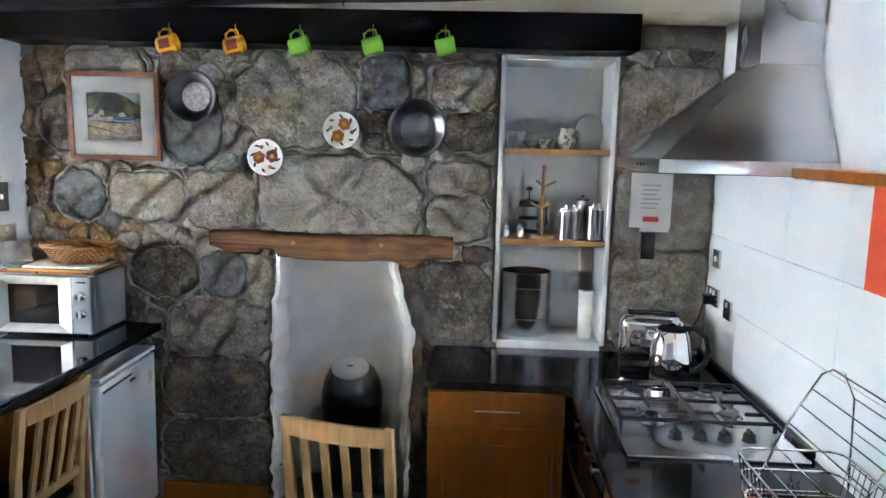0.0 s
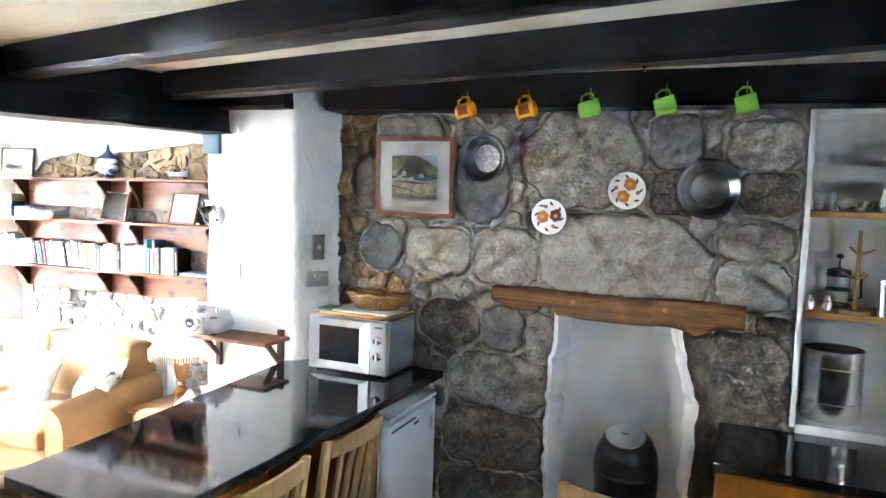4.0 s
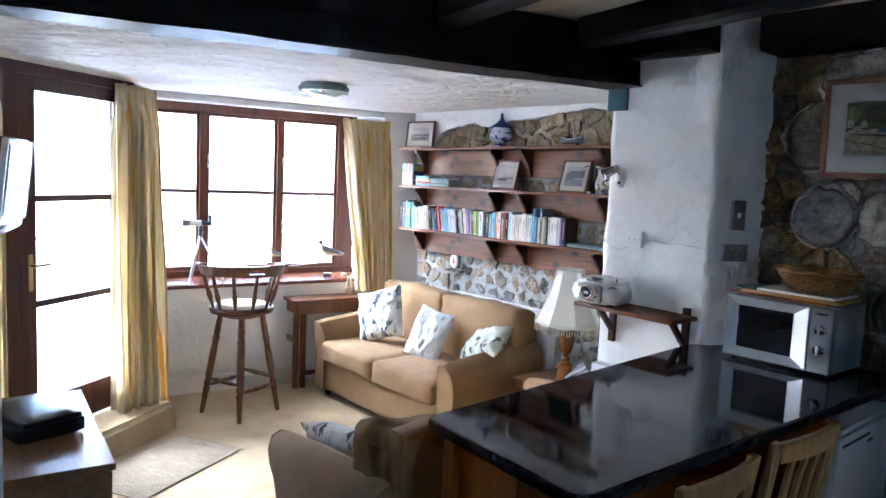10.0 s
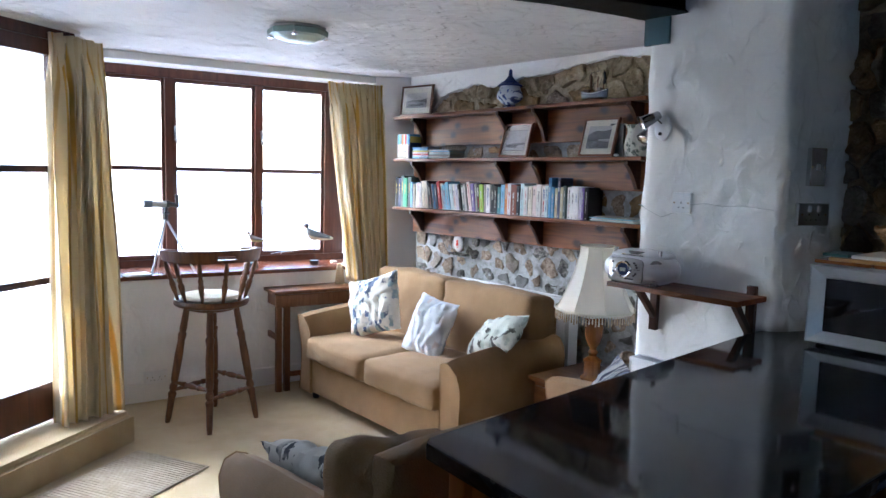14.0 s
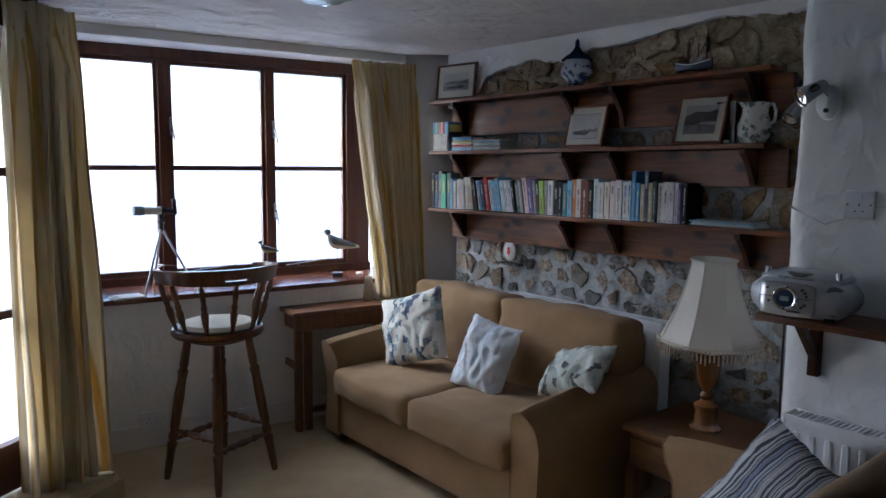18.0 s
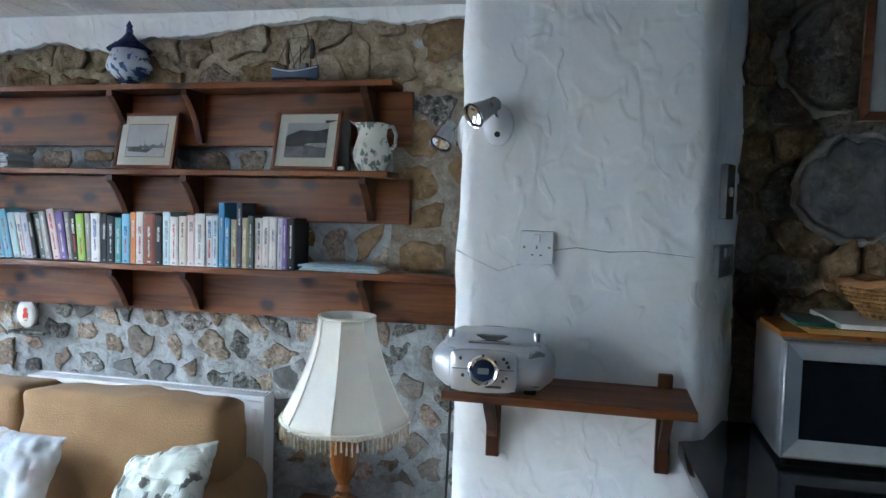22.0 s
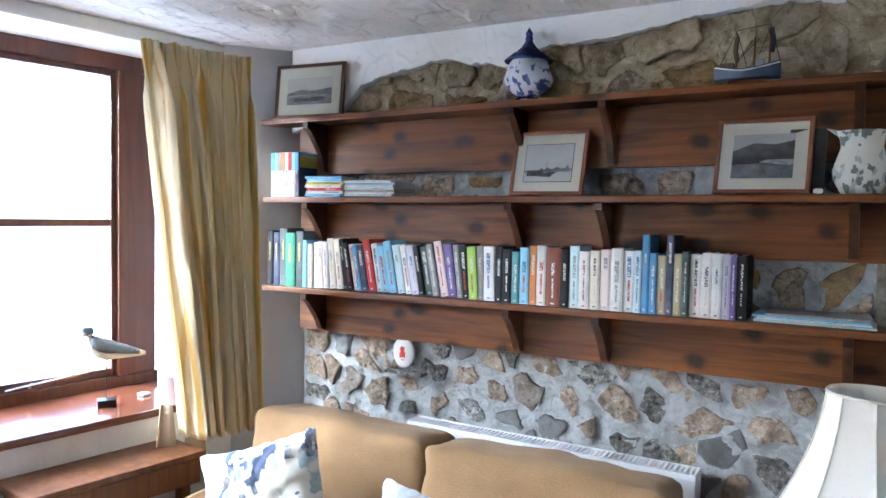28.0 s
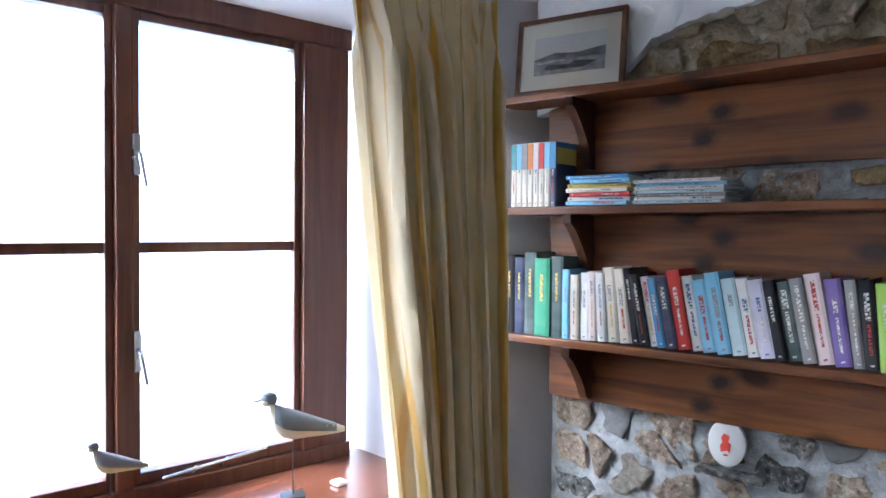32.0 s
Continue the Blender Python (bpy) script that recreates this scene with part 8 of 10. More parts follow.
def base_unit(x, y, rz, w, label, drawer=True):
    """A floor unit whose front faces its own minus y."""
    th = thing("kitchen_unit", label, "cabinet", x, y, 0, rz, "kitchen floor units")
    part("carcass", box(-w / 2, w / 2, 0.0, 0.54, 0.10, WT - 0.036, 0.002), CABINET_WOOD, th)
    part("plinth", box(-w / 2, w / 2, 0.05, 0.07, 0.0, 0.10), CABINET_WOOD, th)
    top = WT - 0.05
    if drawer:
        d = part("drawer", box(-w / 2 + 0.004, w / 2 - 0.004, -0.02, -0.001, top - 0.15, top, 0.006), CABINET_WOOD, th)
        bm = rod(bmesh.new(), (-0.10, -0.045, top - 0.075), (0.10, -0.045, top - 0.075), 0.006)
        for s in (-0.085, 0.085):
            rod(bm, (s, -0.045, top - 0.075), (s, -0.018, top - 0.075), 0.004)
        part("handle", bm, CHROME, d, "chrome bar handle")
        top -= 0.16
    d = part("door", box(-w / 2 + 0.004, w / 2 - 0.004, -0.02, -0.001, 0.11, top, 0.006), CABINET_WOOD, th)
    x1, z0, z1 = w / 2 - 0.075, 0.185, top - 0.075
    out = [(-x1, z0), (x1, z0), (x1, z1 - 0.05)] + [(x1 * math.cos(radians(a)), z1 - 0.05 + 0.05 * math.sin(radians(a))) for a in (20, 45, 70, 90, 110, 135, 160)] + [(-x1, z1 - 0.05)]
    part("raised_panel", prism(bmesh.new(), out, "y", -0.030, -0.019, 0.008), CABINET_WOOD, d, "arched raised panel")
    bm = rod(bmesh.new(), (w / 2 - 0.05, -0.045, top - 0.30), (w / 2 - 0.05, -0.045, top - 0.08), 0.006)
    for z in (top - 0.28, top - 0.10):
        rod(bm, (w / 2 - 0.05, -0.045, z), (w / 2 - 0.05, -0.018, z), 0.004)
    part("handle", bm, CHROME, d, "chrome bar handle")
    return th


base_unit(0.125, 3.05, 0, 0.60, "orange oak kitchen unit with a drawer above an arched door")
base_unit(0.48, 2.00, -90, 0.60, "orange oak kitchen unit beside the oven")
base_unit(0.48, 1.38, -90, 0.60, "orange oak kitchen unit under the sink", False)
ov = thing("oven", "stainless steel built-in oven with dark glass door", "oven", 0.48, 2.64, 0, -90)
part("carcass", box(-0.30, 0.30, 0.0, 0.54, 0.10, WT - 0.036, 0.003), BLACK_PLASTIC, ov)
part("control_panel", box(-0.298, 0.298, -0.02, -0.001, 0.77, 0.87, 0.004), BLACK_PLASTIC, ov)
for k in range(4):
    part("knob", lathe(bmesh.new(), [(0.022, 0), (0.020, 0.022), (0.012, 0.026), (0, 0.026)], Matrix.Translation((-0.21 + 0.14 * k, -0.02, 0.82)) @ Matrix.Rotation(radians(90), 4, "X"), 20), CHROME, ov, "chrome oven knob")
od = part("oven_door", box(-0.298, 0.298, -0.025, -0.001, 0.16, 0.765, 0.006), DARK_GLASS, ov)
part("oven_handle", tube(bmesh.new(), [(-0.26, -0.02, 0.70), (-0.25, -0.06, 0.705), (-0.1, -0.068, 0.705), (0.1, -0.068, 0.705), (0.25, -0.06, 0.705), (0.26, -0.02, 0.70)], 0.010, 10), CHROME, od, "curved chrome handle")
part("plinth", box(-0.30, 0.30, 0.05, 0.07, 0, 0.10), CABINET_WOOD, ov)

hob = thing("gas_hob", "stainless steel four burner gas hob with black pan supports", "hob", 0.83, 2.645, WT, -90)
# in the hob's frame x runs toward the window end of the room, y toward the wall
part("tray", box(-0.345, 0.345, -0.30, 0.30, 0.0, 0.012, 0.005), STEEL, hob)
for cx, cy, r in ((-0.235, -0.15, 0.045), (-0.255, 0.14, 0.035), (0.022, -0.145, 0.035), (0.005, 0.145, 0.05)):
    b = part("burner", lathe(bmesh.new(), [(r + 0.02, 0.012), (r + 0.012, 0.02), (r, 0.022), (r, 0.032), (r - 0.008, 0.038), (0, 0.040)], Matrix.Translation((cx, cy, 0)), 28), STEEL, hob)
    part("burner_cap", lathe(bmesh.new(), [(r - 0.010, 0.038), (r - 0.013, 0.044), (0, 0.046)], Matrix.Translation((cx, cy, 0)), 24), BLACK_PLASTIC, b)
for y0, y1 in ((-0.275, -0.008), (0.008, 0.275)):
    ym = (y0 + y1) / 2
    bm = bmesh.new()
    for a, b in (((-0.325, y0), (0.105, y0)), ((-0.325, y1), (0.105, y1)), ((-0.325, y0), (-0.325, y1)), ((0.105, y0), (0.105, y1)), ((-0.115, y0), (-0.115, y1)), ((-0.325, ym), (-0.285, ym)), ((-0.19, ym), (-0.115, ym)), ((-0.115, ym), (-0.04, ym)), ((0.065, ym), (0.105, ym)), ((-0.24, y0), (-0.24, y0 + 0.07)), ((-0.24, y1 - 0.07), (-0.24, y1)), ((0.012, y0), (0.012, y0 + 0.07)), ((0.012, y1 - 0.07), (0.012, y1))):
        bx(bm, min(a[0], b[0]) - 0.005, max(a[0], b[0]) + 0.005, min(a[1], b[1]) - 0.005, max(a[1], b[1]) + 0.005, 0.038, 0.052, 0.002, 1)
    for xx in (-0.325, 0.105):
        for yy in (y0, y1):
            bx(bm, xx - 0.006, xx + 0.006, yy - 0.006, yy + 0.006, 0.012, 0.04)
    part("pan_support", bm, BLACK_PLASTIC, hob)
for k in range(4):
    kn = part("control_knob", lathe(bmesh.new(), [(0.026, 0.012), (0.022, 0.018), (0.021, 0.036), (0.016, 0.041), (0, 0.041)], Matrix.Translation((0.185, -0.10 + 0.085 * k, 0)), 20), BLACK_PLASTIC, hob)
    part("grip", box(0.165, 0.205, -0.105 + 0.085 * k, -0.095 + 0.085 * k, 0.038, 0.052, 0.003), BLACK_PLASTIC, kn)

hood = thing("cooker_hood", "stainless steel chimney cooker hood above the hob", "extractor hood")
HX0, HX1, HY0, HY1, HZ = 0.60, 1.176, 2.41, 3.125, 1.856
bm = bmesh.new()
bot = [(HX0, HY0), (HX1, HY0), (HX1, HY1), (HX0, HY1)]
top = [(0.964, 2.60), (HX1, 2.60), (HX1, 2.845), (0.964, 2.845)]
rings = [[bm.verts.new((x, y, HZ + 0.045)) for x, y in bot], [bm.verts.new((x, y, 2.232)) for x, y in top]]
for j in range(4):
    bm.faces.new((rings[0][j], rings[0][(j + 1) % 4], rings[1][(j + 1) % 4], rings[1][j]))
bm.faces.new(rings[1])
bmesh.ops.recalc_face_normals(bm, faces=bm.faces)
part("canopy", bm, STEEL, hood)
part("rim", box(HX0 - 0.003, HX1, HY0 - 0.003, HY1 + 0.003, HZ, HZ + 0.045, 0.004), STEEL, hood)
part("chimney", box(0.964, HX1, 2.60, 2.845, 2.232, KCEIL, 0.004), STEEL, hood)
part("filter", box(HX0 + 0.04, HX1 - 0.04, HY0 + 0.04, HY1 - 0.04, HZ - 0.004, HZ + 0.002), PEWTER, hood)
for k in range(3):
    part("button", rod(bmesh.new(), (HX0 - 0.006, 2.62 + 0.05 * k, HZ + 0.022), (HX0, 2.62 + 0.05 * k, HZ + 0.022), 0.006, None, 10), BLACK_PLASTIC, hood)

# things on the worktop
to = thing("toaster", "chrome toaster with rounded top", "toaster", 0.86, 3.42, WT, -8)
bm = soft_box(-0.145, 0.145, -0.085, 0.085, 0.02, 0.245, 0.05, 0.004, 0, 0, 8)
part("body", bm, CHROME, to)
part("base", box(-0.14, 0.14, -0.082, 0.082, 0.0, 0.025, 0.006), BLACK_PLASTIC, to)
for s in (-0.03, 0.03):
    part("slot", box(-0.11, 0.11, s - 0.013, s + 0.013, 0.2435, 0.2495), BLACK_PLASTIC, to)
part("lever", box(-0.155, -0.14, -0.015, 0.015, 0.12, 0.135, 0.003), BLACK_PLASTIC, to)
part("front_badge", box(-0.05, 0.03, -0.091, -0.086, 0.10, 0.135, 0.002), PEWTER, to)
ke = thing("kettle", "polished steel kettle with black handle", "kettle", 0.90, 3.20, WT, 168)
part("power_base", lathe(bmesh.new(), [(0.0, 0), (0.085, 0), (0.085, 0.014), (0.07, 0.02), (0, 0.02)], None, 28), BLACK_PLASTIC, ke)
part("body", lathe(bmesh.new(), [(0.0, 0.022), (0.092, 0.022), (0.096, 0.032), (0.092, 0.11), (0.078, 0.19), (0.066, 0.218), (0.0, 0.222)], None, 36), CHROME, ke)
part("lid", lathe(bmesh.new(), [(0.064, 0.220), (0.056, 0.232), (0.018, 0.240), (0.012, 0.248), (0, 0.25)], None, 28), BLACK_PLASTIC, ke)
part("spout", prism(bmesh.new(), [(0.070, 0.165), (0.070, 0.21), (0.108, 0.212), (0.082, 0.155)], "y", -0.018, 0.018, 0.004), CHROME, ke)
part("handle", tube(bmesh.new(), [(-0.045, 0, 0.228), (-0.10, 0, 0.232), (-0.145, 0, 0.20), (-0.160, 0, 0.14), (-0.150, 0, 0.08), (-0.115, 0, 0.042), (-0.085, 0, 0.04)], 0.013, 10), BLACK_PLASTIC, ke)
rk = thing("dish_rack", "wire dish drainer standing on the worktop", "dish rack", 0.90, 1.93, WT, 0)
for z, g in ((0.01, 0.0), (0.07, 0.01), (0.13, 0.02)):
    x0, x1, y0, y1, r = -0.08 - g, 0.20 + g, -0.28 - g, 0.16 + g, 0.05
    loop = []
    for cx, cy, a0 in ((x1 - r, y1 - r, 0), (x0 + r, y1 - r, 90), (x0 + r, y0 + r, 180), (x1 - r, y0 + r, 270)):
        loop += [(cx + r * math.cos(radians(a0 + a)), cy + r * math.sin(radians(a0 + a)), z) for a in (0, 30, 60, 90)]
    part("hoop", tube(bmesh.new(), loop + [loop[0]], 0.0035, 6), CHROME, rk)
for k in range(14):
    yy = -0.26 + 0.030 * k
    part("wire", tube(bmesh.new(), [(-0.10, yy, 0.13), (-0.08, yy, 0.012), (0.20, yy, 0.012), (0.22, yy, 0.13)], 0.0022, 5), CHROME, rk)
ARCH = [(-0.04, 0.01), (-0.025, 0.035), (0.05, 0.22), (0.135, 0.370), (0.165, 0.385), (0.20, 0.375), (0.235, 0.30), (0.245, 0.02)]
for yy in (0.17, -0.28):
    part("plate_arch", tube(bmesh.new(), [(u, yy, v) for u, v in ARCH], 0.004, 7), CHROME, rk, "tall bent wire end")
for u, v in ((-0.005, 0.085), (0.02, 0.145), (0.05, 0.22), (0.08, 0.275), (0.11, 0.325), (0.165, 0.385), (0.235, 0.30), (0.24, 0.2), (0.243, 0.1)):
    part("plate_rail", rod(bmesh.new(), (u, 0.17, v), (u, -0.28, v), 0.0024, None, 6), CHROME, rk)
for k in range(7):
    yy = -0.22 + 0.05 * k
    part("plate_prong", tube(bmesh.new(), [(0.02, yy, 0.012), (0.03, yy, 0.10), (0.05, yy, 0.012)], 0.0022, 5), CHROME, rk)
sk = thing("sink", "stainless steel inset sink", "sink", 0.80, 1.25, WT, 0)
part("rim", box(-0.25, 0.25, -0.40, 0.40, 0.0, 0.006, 0.003), STEEL, sk)
part("bowl", box(-0.18, 0.18, -0.30, 0.30, 0.006, 0.010, 0.002), PEWTER, sk)

# tiled wall
tw = tagged(new("wall_tiles"), "large pale glazed wall tiles above the worktop", "tiles", "", "structure")
part("grout", box(RIGHT_X - 0.006, RIGHT_X - 0.001, 1.46, 3.60, WT + 0.001, 1.838), GROUT, tw)
tile_mesh = None
for r in range(3):
    for c in range(5):
        y1 = 3.595 - 0.43 * c
        z0 = WT + 0.004 + 0.305 * r
        if y1 - 0.427 < 1.4:
            continue
        if tile_mesh is None:
            tb2 = part("tile", box(-0.006, 0.0, -0.4285, 0.0, 0.0, 0.3035, 0.001, 1), TILE, tw)
            tile_mesh = tb2.data
        else:
            tb2 = new("tile", tile_mesh)
            tb2.parent = tw
        tb2.location = (RIGHT_X - 0.006, y1, z0)
socket_plate("wall_switch", "brushed steel cooker switch on the tiles", pose(RIGHT_X - 0.016, 3.465, 1.428, 0, 0, -90), 0.086, 0.086, STEEL, 1, False)
sk2 = socket_plate("wall_socket", "brushed steel double plug socket on the tiles", pose(RIGHT_X - 0.016, 3.475, 1.243, 0, 0, -90), 0.146, 0.086, STEEL, 2)
socket_plate("wall_socket", "brushed steel single plug socket on the tiles", pose(RIGHT_X - 0.016, 3.27, 1.222, 0, 0, -90), 0.086, 0.086, STEEL, 1)
pg = thing("plug", "black mains plug with trailing flex", "plug", RIGHT_X - 0.025, 3.50, 1.225)
part("body", box(-0.04, 0.0, -0.022, 0.022, -0.022, 0.022, 0.006), BLACK_PLASTIC, pg)
part("flex", tube(bmesh.new(), [(-0.03, 0, -0.02), (-0.05, -0.01, -0.09), (-0.10, -0.03, -0.17), (-0.11, -0.08, -0.255)], 0.004, 6), BLACK_PLASTIC, pg)
tagged(part("wood_wall_strip", box(1.02, 1.176, 1.30, 2.40, 1.850, 1.884, 0.004), CABINET_WOOD), "honey brown wooden shelf edge on the kitchen wall", "shelf")
tagged(part("red_towel", box(1.150, 1.176, 1.72, 2.147, 1.536, 1.846, 0.004), plain("red_orange_cloth", (0.75, 0.09, 0.03), 0.85)), "red tea towel hung on the kitchen wall", "towel")

# ---- hearth side ----
bn = thing("waste_bin", "black pedal bin with a domed silver flap lid", "bin", -0.603, 3.60, 0.05)
bn.scale = (1, 1, 0.92)
part("body", lathe(bmesh.new(), [(0.0, 0), (0.14, 0), (0.145, 0.02), (0.155, 0.58), (0.158, 0.60), (0.15, 0.61)], None, 40), BLACK_PLASTIC, bn)
part("dome", lathe(bmesh.new(), [(0.152, 0.61), (0.156, 0.64), (0.145, 0.72), (0.115, 0.79), (0.07, 0.83), (0.0, 0.845)], None, 40), BLACK_PLASTIC, bn)
m = Matrix.Translation((-0.0, -0.062, 0.815)) @ Matrix.Rotation(radians(33), 4, "X")
part("flap", lathe(bmesh.new(), [(0.0, 0.016), (0.06, 0.013), (0.094, 0.004), (0.096, -0.006)], m @ Matrix.Diagonal((1.0, 0.85, 1, 1)), 36), plain("grey_silver_flap", (0.50, 0.52, 0.55), 0.32, metal=0.2), bn, "round silver flap")
mn = thing("mantel_beam", "rough adzed oak mantel beam over the hearth", "mantel")
bm = bmesh.new()
rows = []
for k in range(61):
    s = k / 60
    x = -1.325 + 1.225 * s
    zt = 1.474 + 0.006 * math.sin(s * 9) + 0.004 * noise.noise(Vector((s * 20, 0, 0)))
    zb = 1.352 + 0.012 * math.sin(s * 7 + 1) + 0.006 * noise.noise(Vector((s * 14, 3, 0))) + (0.028 if 0.2 < s < 0.28 else 0) - 0.045 * math.exp(-((s - 0.83) / 0.05) ** 2)
    if s < 0.08:
        zb += 0.04 * (1 - s / 0.08)
    yf = 3.55 + 0.012 * noise.noise(Vector((s * 9, 7, 0)))
    rows.append([bm.verts.new((x, yf + 0.008, zt)), bm.verts.new((x, yf, zt - 0.012)), bm.verts.new((x, yf + 0.004 * noise.noise(Vector((s * 30, 1, 0))), (zt + zb) / 2)), bm.verts.new((x, yf, zb + 0.012)), bm.verts.new((x, yf + 0.010, zb)), bm.verts.new((x, 3.70, zb)), bm.verts.new((x, 3.70, zt))])
for a, b in zip(rows, rows[1:]):
    for j in range(7):
        bm.faces.new((a[j], a[(j + 1) % 7], b[(j + 1) % 7], b[j]))
bm.faces.new(rows[0])
bm.faces.new(list(reversed(rows[-1])))
bmesh.ops.recalc_face_normals(bm, faces=bm.faces)
part("timber", bm, MANTEL_WOOD, mn)
for x in (-0.895, -0.455):
    part("peg", rod(bmesh.new(), (x, 3.542, 1.43), (x, 3.56, 1.43), 0.011, None, 14), PINE_WOOD, mn, "pale wooden peg")

SEA_PICTURE = [
    ("painted_sky", (0.36, 0.46, 0.55), FULL),
    ("painted_trees", (0.075, 0.115, 0.05), [(0, 0.97), (0.25, 1.0), (0.55, 0.99), (0.75, 0.90), (0.9, 0.78), (1, 0.72), (1, 0.42), (0, 0.44)]),
    ("painted_tree_shade", (0.035, 0.055, 0.03), [(0.25, 0.85), (0.40, 0.96), (0.62, 0.92), (0.72, 0.78), (0.66, 0.56), (0.45, 0.60), (0.3, 0.62)]),
    ("painted_bushes", (0.20, 0.25, 0.09), [(0.0, 0.86), (0.10, 0.93), (0.22, 0.80), (0.16, 0.62), (0.0, 0.60)]),
    ("painted_bushes", (0.17, 0.20, 0.10), [(0.74, 0.72), (0.86, 0.80), (1.0, 0.70), (1.0, 0.55), (0.78, 0.54)]),
    ("painted_cottage", (0.50, 0.48, 0.42), [(0.02, 0.52), (0.02, 0.63), (0.07, 0.68), (0.12, 0.63), (0.12, 0.52)]),
    ("painted_cottage", (0.46, 0.42, 0.36), [(0.22, 0.52), (0.22, 0.60), (0.27, 0.65), (0.32, 0.60), (0.32, 0.52)]),
    ("painted_sand", (0.47, 0.41, 0.30), [(0, 0), (1, 0), (1, 0.42), (0, 0.42)]),
    ("painted_wet_sand", (0.36, 0.31, 0.23), [(0, 0), (1, 0), (1, 0.10), (0.6, 0.06), (0, 0.14)]),
    ("painted_shadow", (0.10, 0.09, 0.08), [(0.04, 0.40), (0.46, 0.345), (0.80, 0.35), (0.86, 0.375), (0.4, 0.40)]),
    ("painted_boat", (0.62, 0.64, 0.66), [(0.02, 0.47), (0.08, 0.42), (0.40, 0.385), (0.47, 0.41), (0.49, 0.49), (0.25, 0.47)]),
    ("painted_boat", (0.05, 0.14, 0.36), [(0.47, 0.52), (0.52, 0.40), (0.80, 0.38), (0.88, 0.50), (0.70, 0.47), (0.55, 0.50)]),
    ("painted_stripe", (0.60, 0.64, 0.68), [(0.50, 0.425), (0.53, 0.385), (0.79, 0.37), (0.82, 0.40)]),
    ("painted_cabin", (0.50, 0.54, 0.58), [(0.12, 0.47), (0.14, 0.54), (0.22, 0.54), (0.24, 0.47)]),
    ("painted_cabin", (0.42, 0.50, 0.60), [(0.60, 0.49), (0.61, 0.57), (0.70, 0.57), (0.72, 0.49)]),
    ("painted_boat", (0.30, 0.34, 0.36), [(0.90, 0.44), (0.92, 0.37), (1.0, 0.36), (1.0, 0.46)]),
    ("painted_rope", (0.09, 0.08, 0.06), [(0.0, 0.285), (0.30, 0.21), (0.62, 0.115), (0.62, 0.13), (0.30, 0.232), (0.0, 0.305)])]
framed("framed_painting", "wood framed watercolour of boats on a beach", pose(-1.795, fire_wall_y(-1.8) - 0.045, 1.815, 2, 0, -3), 0.475, 0.43, 0.024, 0.075, wood("gilt_edged_frame", (0.24, 0.10, 0.05), (0.15, 0.06, 0.03), 0.35, along="x"), [(nm, tuple(min(0.75, 1.45 * v + 0.02) for v in col), pts) for nm, col, pts in SEA_PICTURE], 0.02, plain("bright_white_mount", (0.88, 0.88, 0.87), 0.8))


def pan(x, z, r, label, pale, deep=0.034):
    th = new("pewter_dish")
    th.matrix_basis = pose(x, fire_wall_y(x) - 0.035, z, 90, 0, 0)
    tagged(th, label, "dish", "dishes hung on the wall")
    part("dish", lathe(bmesh.new(), [(0.0, 0.0), (r * 0.60, 0.0), (r * 0.66, 0.005), (r * 0.90, deep * 0.86), (r * 0.93, deep), (r, deep + 0.002), (r, deep - 0.004), (r * 0.92, deep * 0.75), (r * 0.62, -0.006)], None, 44), PEWTER, th)
    part("rolled_rim", tube(bmesh.new(), [(r * math.cos(2 * math.pi * k / 44), r * math.sin(2 * math.pi * k / 44), deep) for k in range(45)], 0.005, 6), PEWTER, th)
    if pale:
        part("engraved_centre", lathe(bmesh.new(), [(0.0, 0.004), (r * 0.56, 0.004), (r * 0.58, 0.001)], None, 36), mat("etched_pale_pewter", (0.62, 0.62, 0.60), rough=0.45, metal=0.6, vary=0.25, scale=60, grain=160, bump=0.4, depth=0.003, second=(0.35, 0.35, 0.34)), th, "pale engraved centre")
    else:
        part("inner_ring", tube(bmesh.new(), [(r * 0.6 * math.cos(2 * math.pi * k / 44), r * 0.6 * math.sin(2 * math.pi * k / 44), 0.004) for k in range(45)], 0.004, 6), PEWTER, th)
    return th


pan(-1.388, 2.135, 0.122, "round pewter dish with an engraved centre on the stone wall", True, 0.062)
pan(-0.290, 2.008, 0.137, "large plain pewter dish on the stone wall", False)
PETALS = (plain("orange_flower", (0.62, 0.20, 0.04), 0.3), plain("plum_flower", (0.26, 0.06, 0.06), 0.3), plain("leaf_ink", (0.08, 0.09, 0.05), 0.3), plain("yellow_flower", (0.70, 0.42, 0.06), 0.3))


